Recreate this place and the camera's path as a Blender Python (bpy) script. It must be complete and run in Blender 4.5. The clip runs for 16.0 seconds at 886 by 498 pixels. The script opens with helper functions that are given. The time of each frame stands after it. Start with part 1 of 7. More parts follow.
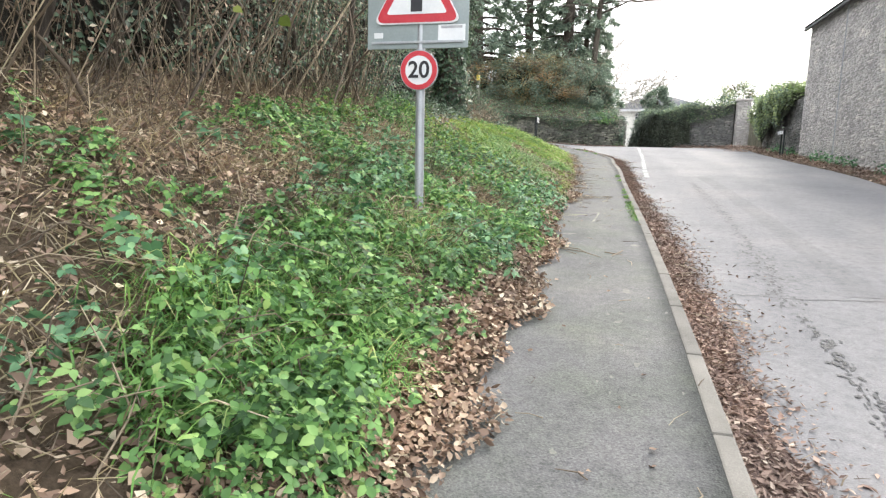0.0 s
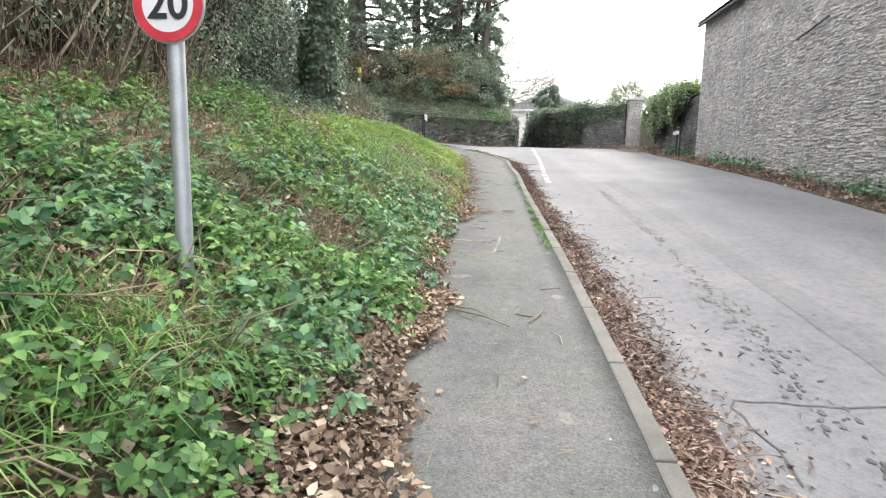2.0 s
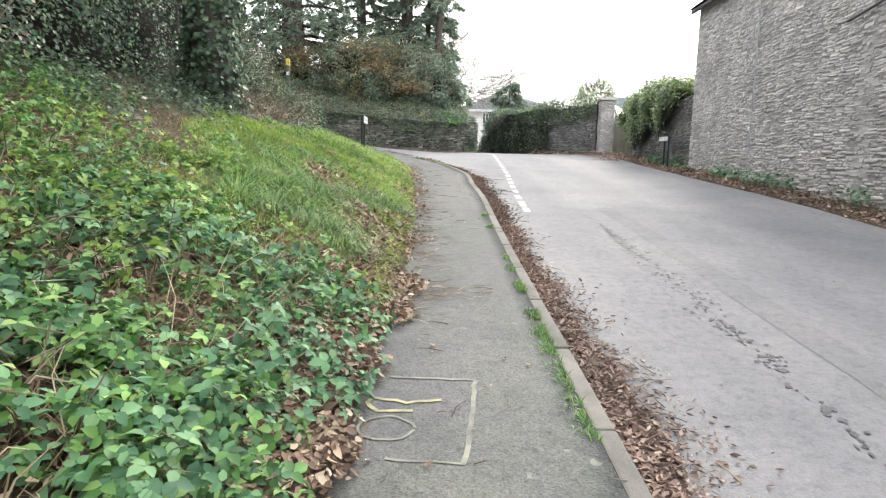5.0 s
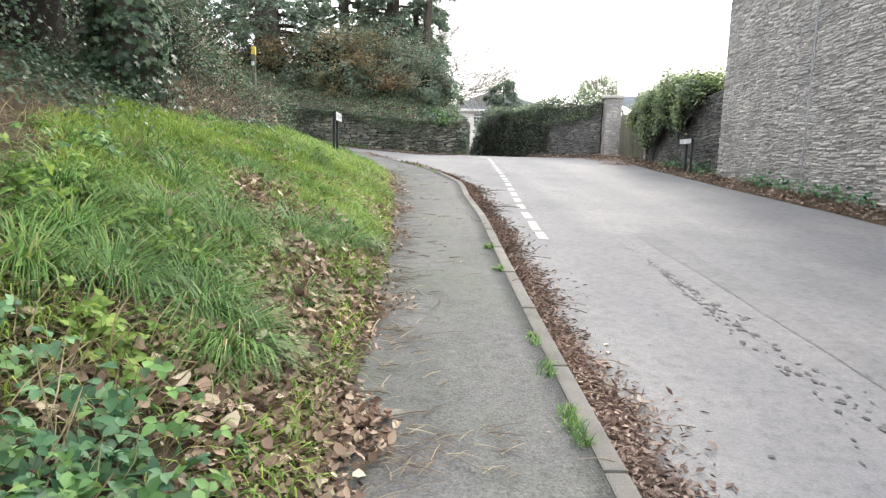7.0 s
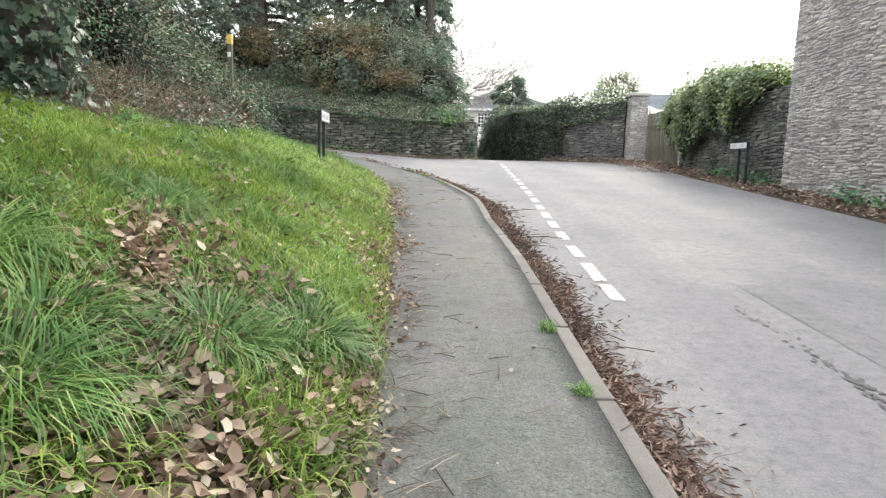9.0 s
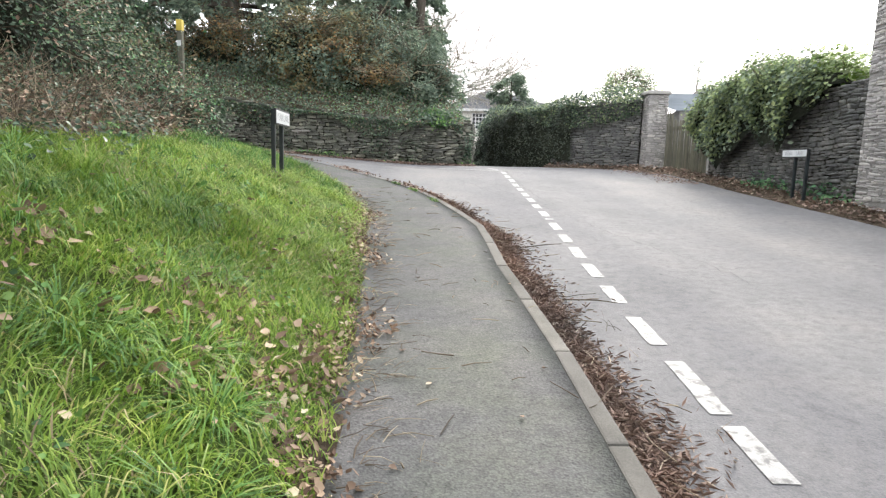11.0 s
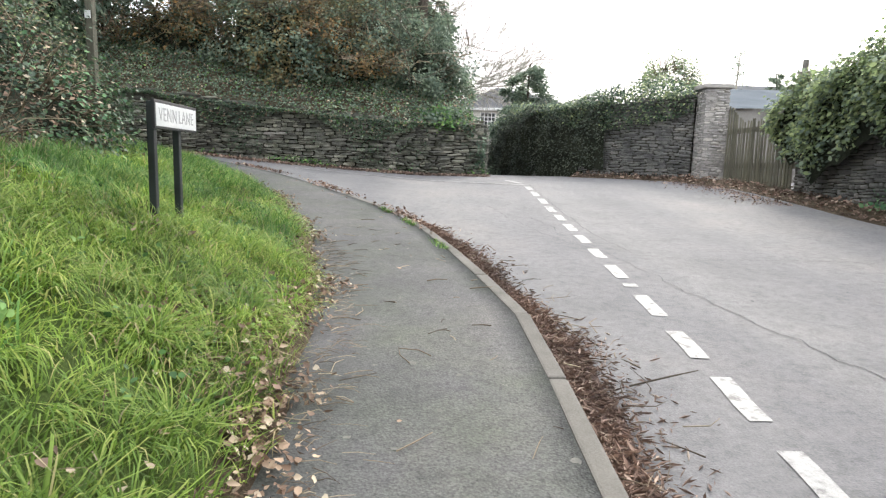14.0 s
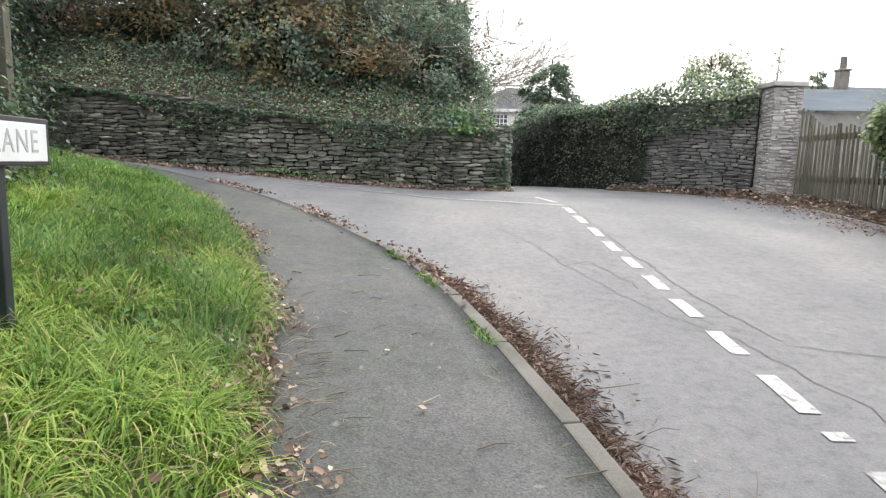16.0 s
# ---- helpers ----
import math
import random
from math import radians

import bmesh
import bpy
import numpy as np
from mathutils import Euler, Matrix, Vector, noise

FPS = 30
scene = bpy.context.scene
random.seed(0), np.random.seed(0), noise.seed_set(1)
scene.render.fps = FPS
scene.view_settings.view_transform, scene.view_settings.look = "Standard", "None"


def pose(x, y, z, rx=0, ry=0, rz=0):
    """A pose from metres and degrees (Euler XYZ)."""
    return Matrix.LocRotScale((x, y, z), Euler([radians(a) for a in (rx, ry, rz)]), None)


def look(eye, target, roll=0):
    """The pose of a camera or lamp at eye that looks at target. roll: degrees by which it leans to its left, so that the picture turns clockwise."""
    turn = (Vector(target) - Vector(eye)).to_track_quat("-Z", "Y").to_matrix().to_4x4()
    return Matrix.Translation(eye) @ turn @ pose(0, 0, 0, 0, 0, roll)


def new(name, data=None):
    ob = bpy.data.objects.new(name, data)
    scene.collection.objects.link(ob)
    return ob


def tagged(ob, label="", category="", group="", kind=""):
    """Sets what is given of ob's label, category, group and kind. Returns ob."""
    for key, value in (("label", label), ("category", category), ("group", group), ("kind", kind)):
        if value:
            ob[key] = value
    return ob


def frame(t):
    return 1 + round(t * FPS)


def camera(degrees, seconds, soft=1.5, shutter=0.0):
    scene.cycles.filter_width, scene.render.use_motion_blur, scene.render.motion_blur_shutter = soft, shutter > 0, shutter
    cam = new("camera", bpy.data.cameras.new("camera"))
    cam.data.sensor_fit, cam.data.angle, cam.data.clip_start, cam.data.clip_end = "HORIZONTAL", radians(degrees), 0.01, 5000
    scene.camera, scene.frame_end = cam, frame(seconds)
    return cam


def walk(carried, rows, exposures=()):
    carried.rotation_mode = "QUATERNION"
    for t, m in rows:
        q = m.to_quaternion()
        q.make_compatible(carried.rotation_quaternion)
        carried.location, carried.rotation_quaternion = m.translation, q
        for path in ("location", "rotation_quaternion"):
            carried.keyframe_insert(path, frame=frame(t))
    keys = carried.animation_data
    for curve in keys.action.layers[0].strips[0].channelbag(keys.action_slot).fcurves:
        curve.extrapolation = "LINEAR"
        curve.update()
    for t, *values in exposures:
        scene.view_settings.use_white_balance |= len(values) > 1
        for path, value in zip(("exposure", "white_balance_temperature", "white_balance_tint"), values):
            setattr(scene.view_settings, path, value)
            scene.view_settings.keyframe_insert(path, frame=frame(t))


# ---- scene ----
cam = camera(72.1, 16.0, soft=1.3)
METRES, EYE, TILT, LEAN, TURN = 17.8, 1.44, 0.0, 0.0, 15.2
ROWS = [
    (0.0, 0.0, 0.0, 0.0, 0.22, -8.4, -1.47),
    (0.5, 0.0077, 0.0316, 0.0021, -3.74, -8.25, -1.38),
    (1.0, 0.0134, 0.0648, 0.0034, -6.76, -8.22, -1.36),
    (1.5, 0.0208, 0.0965, 0.0041, -8.8, -8.19, -1.32),
    (2.0, 0.0276, 0.1302, 0.0045, -9.6, -8.18, -1.31),
    (2.5, 0.0362, 0.1625, 0.0076, -10.27, -8.19, -1.33),
    (3.0, 0.0417, 0.1937, 0.0093, -10.95, -8.18, -1.37),
    (3.5, 0.0487, 0.2237, 0.0135, -11.25, -8.19, -1.33),
    (4.0, 0.0561, 0.2544, 0.0159, -12.46, -8.17, -1.3),
    (4.5, 0.0623, 0.2849, 0.0202, -13.24, -8.15, -1.27),
    (5.0, 0.0713, 0.3153, 0.0223, -13.83, -8.14, -1.26),
    (7.5, 0.1085, 0.4693, 0.0302, -14.89, -8.06, -1.56),
    (8.0, 0.1128, 0.4996, 0.0331, -14.91, -8.07, -1.55),
    (8.5, 0.1199, 0.5312, 0.0354, -14.9, -8.09, -1.53),
    (9.0, 0.1248, 0.5626, 0.0368, -14.89, -8.09, -1.53),
    (11.5, 0.1636, 0.7114, 0.0493, -15.8, -8.0, -1.49),
    (12.0, 0.1729, 0.7391, 0.0518, -15.89, -8.0, -1.48),
    (12.5, 0.1812, 0.7676, 0.0531, -15.89, -8.01, -1.48),
    (13.0, 0.1902, 0.7951, 0.0554, -15.85, -8.02, -1.44),
    (13.5, 0.1939, 0.823, 0.0566, -15.52, -8.0, -1.52),
    (14.0, 0.2001, 0.8529, 0.0587, -15.16, -8.03, -1.52),
    (14.5, 0.2042, 0.8821, 0.0616, -14.99, -8.01, -1.45),
    (15.0, 0.2083, 0.9121, 0.0648, -14.9, -8.01, -1.49),
    (15.5, 0.2139, 0.9417, 0.0677, -14.82, -8.01, -1.45),
    (16.0, 0.2186, 0.9708, 0.071, -14.74, -8.01, -1.49),
]
walk(cam, [(t, pose(0, 0, EYE, TILT, LEAN, TURN) @ pose(METRES * x, METRES * y, METRES * z, 90 + pitch, roll, yaw)) for t, x, y, z, yaw, pitch, roll in ROWS], exposures=[(0.0, 1.76), (1.5, 1.76), (3.5, 1.7), (5.0, 1.68), (9.0, 1.57), (12.5, 1.45), (16.0, 1.39)])

# ---- world, sun ----
world = bpy.data.worlds.new("overcast_sky")
scene.world = world
world.use_nodes = True
wn, wl = world.node_tree.nodes, world.node_tree.links
wn.clear()
sky = wn.new("ShaderNodeTexSky")
sky.sky_type = "NISHITA"
sky.sun_disc = False
SUN_ELEV, SUN_AZ = radians(34), radians(24)
sky.sun_elevation, sky.sun_rotation = SUN_ELEV, SUN_AZ
sky.air_density, sky.dust_density, sky.ozone_density = 1.0, 6.0, 1.0
grey = wn.new("ShaderNodeRGB")
grey.outputs[0].default_value = (11.8, 12.05, 12.6, 1)
coord = wn.new("ShaderNodeTexCoord")
cloud = wn.new("ShaderNodeTexNoise")
cloud.inputs["Scale"].default_value = 2.2
cloud.inputs["Detail"].default_value = 5
cramp = wn.new("ShaderNodeMapRange")
cramp.inputs["From Min"].default_value, cramp.inputs["From Max"].default_value = 0.3, 0.7
cramp.inputs["To Min"].default_value, cramp.inputs["To Max"].default_value = 0.86, 1.12
cmul = wn.new("ShaderNodeVectorMath")
cmul.operation = "SCALE"
wmix = wn.new("ShaderNodeMix")
wmix.data_type = "RGBA"
wmix.inputs["Factor"].default_value = 0.8
bg = wn.new("ShaderNodeBackground")
bg.inputs["Strength"].default_value = 0.1
wout = wn.new("ShaderNodeOutputWorld")
wl.new(coord.outputs["Generated"], cloud.inputs["Vector"])
wl.new(cloud.outputs["Fac"], cramp.inputs["Value"])
wl.new(grey.outputs[0], cmul.inputs[0])
wl.new(cramp.outputs["Result"], cmul.inputs["Scale"])
wl.new(sky.outputs["Color"], wmix.inputs["A"])
wl.new(cmul.outputs["Vector"], wmix.inputs["B"])
wl.new(wmix.outputs["Result"], bg.inputs["Color"])
wl.new(bg.outputs[0], wout.inputs["Surface"])

sun = new("sun", bpy.data.lights.new("sun", "SUN"))
sun.data.energy, sun.data.angle, sun.data.color = 0.9, radians(20), (1.0, 0.95, 0.87)
sun_from = Vector((math.sin(SUN_AZ) * math.cos(SUN_ELEV), math.cos(SUN_AZ) * math.cos(SUN_ELEV), math.sin(SUN_ELEV)))
sun.matrix_world = look(sun_from * 60, (0, 0, 0))


# ---- materials ----
def material(name):
    m = bpy.data.materials.new(name)
    m.use_nodes = True
    nt = m.node_tree
    return m, nt, nt.nodes["Principled BSDF"], nt.nodes["Material Output"]


def ramp_node(nt, stops):
    r = nt.nodes.new("ShaderNodeValToRGB")
    els = r.color_ramp.elements
    while len(els) < len(stops):
        els.new(0.5)
    for e, (p, c) in zip(els, stops):
        e.position, e.color = p, (*c, 1)
    return r


def noise_node(nt, scale, detail=4.0, rough=0.6, vec=None):
    n = nt.nodes.new("ShaderNodeTexNoise")
    n.inputs["Scale"].default_value, n.inputs["Detail"].default_value, n.inputs["Roughness"].default_value = scale, detail, rough
    if vec is not None:
        nt.links.new(vec, n.inputs["Vector"])
    return n


def place(nt, stretch=(1, 1, 1)):
    """World-sized coordinates."""
    geo = nt.nodes.new("ShaderNodeNewGeometry")
    mp = nt.nodes.new("ShaderNodeMapping")
    mp.inputs["Scale"].default_value = stretch
    nt.links.new(geo.outputs["Position"], mp.inputs["Vector"])
    return mp.outputs["Vector"]


def mixc(nt, kind, fac, a, b):
    m = nt.nodes.new("ShaderNodeMix")
    m.data_type, m.blend_type = "RGBA", kind
    for key, v in (("Factor", fac), ("A", a), ("B", b)):
        if isinstance(v, (int, float)):
            m.inputs[key].default_value = v
        elif isinstance(v, tuple):
            m.inputs[key].default_value = (*v, 1)
        else:
            nt.links.new(v, m.inputs[key])
    return m.outputs["Result"]


def bump(nt, bsdf, height, strength, dist=0.01):
    b = nt.nodes.new("ShaderNodeBump")
    b.inputs["Strength"].default_value, b.inputs["Distance"].default_value = strength, dist
    nt.links.new(height, b.inputs["Height"])
    nt.links.new(b.outputs[0], bsdf.inputs["Normal"])


def surface(name, coarse, fine, rough=0.8, coarse_scale=0.6, fine_scale=60.0, bump_s=0.4, bump_d=0.006, stretch=(1, 1, 1), metal=0.0, per_object=0.0, per_island=0.0):
    """Two scales of colour variation, with fine relief. coarse: ramp stops; fine: darkest factor of the grain."""
    m, nt, b, out = material(name)
    v = place(nt, stretch)
    big = noise_node(nt, coarse_scale, 5, 0.6, v)
    r = ramp_node(nt, coarse)
    nt.links.new(big.outputs["Fac"], r.inputs["Fac"])
    small = noise_node(nt, fine_scale, 6, 0.75, v)
    r2 = ramp_node(nt, [(0.3, (fine, fine, fine)), (0.7, (1.0, 1.0, 1.0))])
    nt.links.new(small.outputs["Fac"], r2.inputs["Fac"])
    col = mixc(nt, "MULTIPLY", 1.0, r.outputs["Color"], r2.outputs["Color"])
    for amount, kind, key in ((per_object, "ShaderNodeObjectInfo", "Random"), (per_island, "ShaderNodeNewGeometry", "Random Per Island")):
        if amount:
            src = nt.nodes.new(kind)
            r3 = ramp_node(nt, [(0.0, (1 - amount, 1 - amount, 1 - amount * 0.9)), (0.85, (1, 1, 1)), (1.0, (1 + amount, 1 + amount * 0.95, 1 + amount * 0.85))])
            nt.links.new(src.outputs[key], r3.inputs["Fac"])
            col = mixc(nt, "MULTIPLY", 1.0, col, r3.outputs["Color"])
    nt.links.new(col, b.inputs["Base Color"])
    b.inputs["Roughness"].default_value = rough
    b.inputs["Metallic"].default_value = metal
    if rough > 0.9:
        b.inputs["Specular IOR Level"].default_value = 0.15
    if bump_s:
        bump(nt, b, small.outputs["Fac"], bump_s, bump_d)
    return m


def leafy(name, stops, rough=0.5, translucent=0.3, spots=True):
    """Leaves: a colour of its own for each leaf, some light through it."""
    m, nt, b, out = material(name)
    geo = nt.nodes.new("ShaderNodeNewGeometry")
    r = ramp_node(nt, stops)
    nt.links.new(geo.outputs["Random Per Island"], r.inputs["Fac"])
    col = r.outputs["Color"]
    if spots:
        patch = noise_node(nt, 1.1, 3, 0.6, geo.outputs["Position"])
        r2 = ramp_node(nt, [(0.3, (0.62, 0.66, 0.62)), (0.68, (1.2, 1.16, 1.0))])
        nt.links.new(patch.outputs["Fac"], r2.inputs["Fac"])
        col = mixc(nt, "MULTIPLY", 1.0, col, r2.outputs["Color"])
    nt.links.new(col, b.inputs["Base Color"])
    b.inputs["Roughness"].default_value = rough
    b.inputs["Specular IOR Level"].default_value = 0.35
    t = nt.nodes.new("ShaderNodeBsdfTranslucent")
    nt.links.new(col, t.inputs["Color"])
    mx = nt.nodes.new("ShaderNodeMixShader")
    mx.inputs[0].default_value = translucent
    nt.links.new(b.outputs[0], mx.inputs[1])
    nt.links.new(t.outputs[0], mx.inputs[2])
    nt.links.new(mx.outputs[0], out.inputs["Surface"])
    return m


def asphalt(name, tone, chips, warm=1.0, mossy=False):
    """Worn asphalt: stone chips, pale wheel tracks along the road, stains."""
    m, nt, b, out = material(name)
    v = place(nt)
    vl = place(nt, (1.0, 0.12, 1.0))
    big = noise_node(nt, 1.3 if mossy else 0.45, 6, 0.65, v)
    tracks = noise_node(nt, 1.1, 3, 0.5, vl)
    grain = noise_node(nt, 75.0, 4, 0.85, v)
    mid = noise_node(nt, 14.0, 6, 0.75, v)
    vor = nt.nodes.new("ShaderNodeTexVoronoi")
    vor.inputs["Scale"].default_value = 95.0
    nt.links.new(v, vor.inputs["Vector"])
    t = tone
    r = ramp_node(nt, [(0.3, (t * 0.74, t * 0.75, t * 0.77)), (0.5, (t, t, t * 1.02)), (0.72, (t * 1.22 * warm, t * 1.18, t * 1.15))])
    nt.links.new(big.outputs["Fac"], r.inputs["Fac"])
    r2 = ramp_node(nt, [(0.32, (0.86, 0.86, 0.88)), (0.66, (1.1, 1.09, 1.07))])
    nt.links.new(tracks.outputs["Fac"], r2.inputs["Fac"])
    r3 = ramp_node(nt, [(0.25, (1 - chips, 1 - chips, 1 - chips)), (0.5, (1, 1, 1)), (0.78, (1 + chips, 1 + chips, 1 + chips * 0.95))])
    nt.links.new(grain.outputs["Fac"], r3.inputs["Fac"])
    r4 = ramp_node(nt, [(0.3, (0.7, 0.7, 0.71)), (0.5, (1.0, 0.99, 0.99)), (0.7, (1.16, 1.14, 1.14))])
    nt.links.new(mid.outputs["Fac"], r4.inputs["Fac"])
    c = mixc(nt, "MULTIPLY", 1.0, r.outputs["Color"], r2.outputs["Color"])
    c = mixc(nt, "MULTIPLY", 1.0, c, r3.outputs["Color"])
    c = mixc(nt, "MULTIPLY", 1.0, c, r4.outputs["Color"])
    if mossy:
        moss = noise_node(nt, 1.6, 5, 0.65, v)
        r5 = ramp_node(nt, [(0.4, (1.0, 1.0, 0.98)), (0.7, (0.86, 0.94, 0.78))])
        nt.links.new(moss.outputs["Fac"], r5.inputs["Fac"])
        c = mixc(nt, "MULTIPLY", 1.0, c, r5.outputs["Color"])
    speck = nt.nodes.new("ShaderNodeTexVoronoi")
    speck.inputs["Scale"].default_value = 38.0
    nt.links.new(v, speck.inputs["Vector"])
    r6 = ramp_node(nt, [(0.0, (1.5, 1.48, 1.42)), (0.13, (1.0, 1.0, 1.0))])
    nt.links.new(speck.outputs["Distance"], r6.inputs["Fac"])
    c = mixc(nt, "MULTIPLY", 0.7, c, r6.outputs["Color"])
    nt.links.new(c, b.inputs["Base Color"])
    b.inputs["Roughness"].default_value = 0.82
    b.inputs["Specular IOR Level"].default_value = 0.35
    bump(nt, b, vor.outputs["Distance"], 0.5, 0.004)
    return m


M_ROAD = asphalt("worn_asphalt", 0.178, 0.3)
M_TRENCH = asphalt("patched_asphalt", 0.158, 0.3)
M_FOOT = asphalt("footway_asphalt", 0.112, 0.8, 1.0, True)
M_PIT = surface("crumbled_asphalt", [(0.3, (0.06, 0.06, 0.062)), (0.7, (0.11, 0.11, 0.11))], 0.6, 0.7, 8, 150, 0.8)
M_KERB = surface("kerb_concrete", [(0.25, (0.12, 0.115, 0.095)), (0.5, (0.20, 0.188, 0.165)), (0.75, (0.26, 0.243, 0.215))], 0.6, 0.9, 3, 120, 0.5, 0.004, per_object=0.14)
M_SOIL = surface("leafy_soil", [(0.25, (0.072, 0.054, 0.038)), (0.5, (0.156, 0.118, 0.082)), (0.75, (0.252, 0.198, 0.138))], 0.45, 0.95, 3.5, 45, 1.0, 0.04)
M_FARGRASS = surface("far_field", [(0.3, (0.06, 0.085, 0.03)), (0.7, (0.10, 0.13, 0.05))], 0.7, 0.9, 0.05, 8, 0.5, 0.05)
M_LINE = surface("road_paint", [(0.36, (0.162, 0.162, 0.162)), (0.45, (0.356, 0.356, 0.348)), (0.7, (0.47, 0.47, 0.462))], 0.65, 0.6, 16, 90, 0.4, 0.003)
M_CHALK = surface("faded_chalk_line", [(0.35, (0.181, 0.177, 0.149)), (0.65, (0.334, 0.328, 0.264))], 0.6, 0.9, 9, 120, 0.2, 0.002)
M_YCHALK = surface("faded_yellow_paint", [(0.35, (0.235, 0.223, 0.128)), (0.6, (0.445, 0.422, 0.235))], 0.6, 0.9, 9, 120, 0.2, 0.002)
M_PALE = surface("pale_stain", [(0.35, (0.13, 0.128, 0.118)), (0.65, (0.25, 0.243, 0.21))], 0.6, 0.9, 14, 120, 0.2, 0.002)
M_SLATE = surface("slate_rubble", [(0.28, (0.36, 0.342, 0.325)), (0.5, (0.50, 0.475, 0.45)), (0.74, (0.62, 0.585, 0.54))], 0.72, 0.85, 1.6, 40, 0.5, 0.008, per_object=0.24)
M_SLATE_J = surface("slate_rubble_joined", [(0.28, (0.36, 0.342, 0.325)), (0.5, (0.50, 0.475, 0.45)), (0.74, (0.62, 0.585, 0.54))], 0.72, 0.85, 1.6, 40, 0.5, 0.008, per_island=0.24)
M_MORTAR = surface("lime_mortar", [(0.3, (0.27, 0.258, 0.245)), (0.7, (0.42, 0.402, 0.38))], 0.6, 0.95, 3, 60, 0.8, 0.01)
M_DARKSTONE = surface("mossy_slate", [(0.25, (0.111, 0.122, 0.088)), (0.5, (0.234, 0.234, 0.189)), (0.78, (0.429, 0.416, 0.345))], 0.5, 0.9, 2.6, 30, 0.8, 0.015, per_object=0.45)
M_DARKSTONE_J = surface("mossy_slate_joined", [(0.25, (0.111, 0.122, 0.088)), (0.5, (0.234, 0.234, 0.189)), (0.78, (0.429, 0.416, 0.345))], 0.5, 0.9, 2.6, 30, 0.8, 0.015, per_island=0.45)
M_WALLSTONE = surface("dark_slate_rubble", [(0.25, (0.12, 0.125, 0.12)), (0.5, (0.22, 0.217, 0.205)), (0.78, (0.34, 0.325, 0.295))], 0.55, 0.9, 2.4, 35, 0.8, 0.012, per_object=0.3)
M_WALLSTONE_J = surface("dark_slate_rubble_joined", [(0.25, (0.12, 0.125, 0.12)), (0.5, (0.22, 0.217, 0.205)), (0.78, (0.34, 0.325, 0.295))], 0.55, 0.9, 2.4, 35, 0.8, 0.012, per_island=0.3)
M_GAP = surface("dark_wall_core", [(0.3, (0.045, 0.046, 0.037)), (0.7, (0.10, 0.10, 0.08))], 0.6, 1.0, 4, 40, 0.8, 0.01)
M_PALESTONE = surface("pale_quartz_stone", [(0.3, (0.20, 0.19, 0.165)), (0.7, (0.36, 0.34, 0.30))], 0.65, 0.85, 6, 50, 0.6, 0.01)
M_ROOF = surface("roof_slate", [(0.3, (0.09, 0.093, 0.10)), (0.7, (0.16, 0.165, 0.175))], 0.7, 0.95, 1.5, 30, 0.4, 0.01)
M_BLUEROOF = surface("blue_grey_roof", [(0.3, (0.20, 0.235, 0.27)), (0.7, (0.28, 0.32, 0.36))], 0.85, 0.95, 0.8, 20, 0.2, 0.01)
M_RENDER = surface("cream_render", [(0.3, (0.66, 0.64, 0.58)), (0.7, (0.78, 0.76, 0.70))], 0.9, 0.85, 0.8, 40, 0.2, 0.004)
M_WHITE = surface("white_paint", [(0.3, (0.74, 0.74, 0.73)), (0.7, (0.82, 0.82, 0.81))], 0.9, 0.5, 3, 60, 0.1, 0.002)
M_GLASS = surface("dark_window_glass", [(0.3, (0.02, 0.023, 0.026)), (0.7, (0.04, 0.045, 0.05))], 0.9, 0.06, 2, 20, 0.0)
M_GALV = surface("galvanised_steel", [(0.3, (0.36, 0.38, 0.40)), (0.7, (0.48, 0.50, 0.52))], 0.82, 0.5, 6, 70, 0.15, 0.002, metal=0.55)
M_BOARD = surface("grey_sign_board", [(0.3, (0.24, 0.29, 0.29)), (0.7, (0.33, 0.375, 0.37))], 0.85, 0.45, 3, 60, 0.1, 0.002, metal=0.2)
M_RED = surface("faded_red_sign", [(0.3, (0.46, 0.02, 0.035)), (0.7, (0.60, 0.05, 0.065))], 0.85, 0.45, 9, 70, 0.05, 0.002)
M_SIGNWHITE = surface("sign_white", [(0.3, (0.66, 0.68, 0.69)), (0.7, (0.78, 0.79, 0.79))], 0.9, 0.4, 4, 60, 0.05, 0.001)
M_BLACK = surface("sign_black", [(0.3, (0.012, 0.012, 0.014)), (0.7, (0.03, 0.03, 0.034))], 0.8, 0.5, 5, 60, 0.1, 0.002)
M_GREYTEXT = surface("sign_lettering", [(0.3, (0.34, 0.345, 0.36)), (0.7, (0.5, 0.505, 0.52))], 0.8, 0.5, 20, 90, 0.1, 0.001)
M_POSTBLACK = surface("black_painted_post", [(0.3, (0.008, 0.012, 0.014)), (0.7, (0.025, 0.034, 0.036))], 0.7, 0.45, 5, 60, 0.25, 0.003)
M_TIMBER = surface("weathered_timber", [(0.25, (0.102, 0.098, 0.068)), (0.5, (0.178, 0.17, 0.123)), (0.75, (0.255, 0.242, 0.183))], 0.55, 0.9, 3, 40, 0.7, 0.006, stretch=(1, 1, 0.12), per_object=0.22)
M_YELLOW = surface("yellow_paint", [(0.3, (0.62, 0.46, 0.07)), (0.7, (0.75, 0.58, 0.12))], 0.85, 0.5, 6, 60, 0.1, 0.002)
M_BARK = surface("tree_bark", [(0.25, (0.05, 0.042, 0.034)), (0.5, (0.115, 0.098, 0.08)), (0.75, (0.20, 0.175, 0.145))], 0.4, 0.95, 5, 25, 1.0, 0.03, stretch=(1, 1, 0.2))
M_PALEBARK = surface("pale_twig_bark", [(0.3, (0.324, 0.304, 0.257)), (0.7, (0.486, 0.459, 0.392))], 0.6, 0.9, 5, 25, 0.5, 0.01)
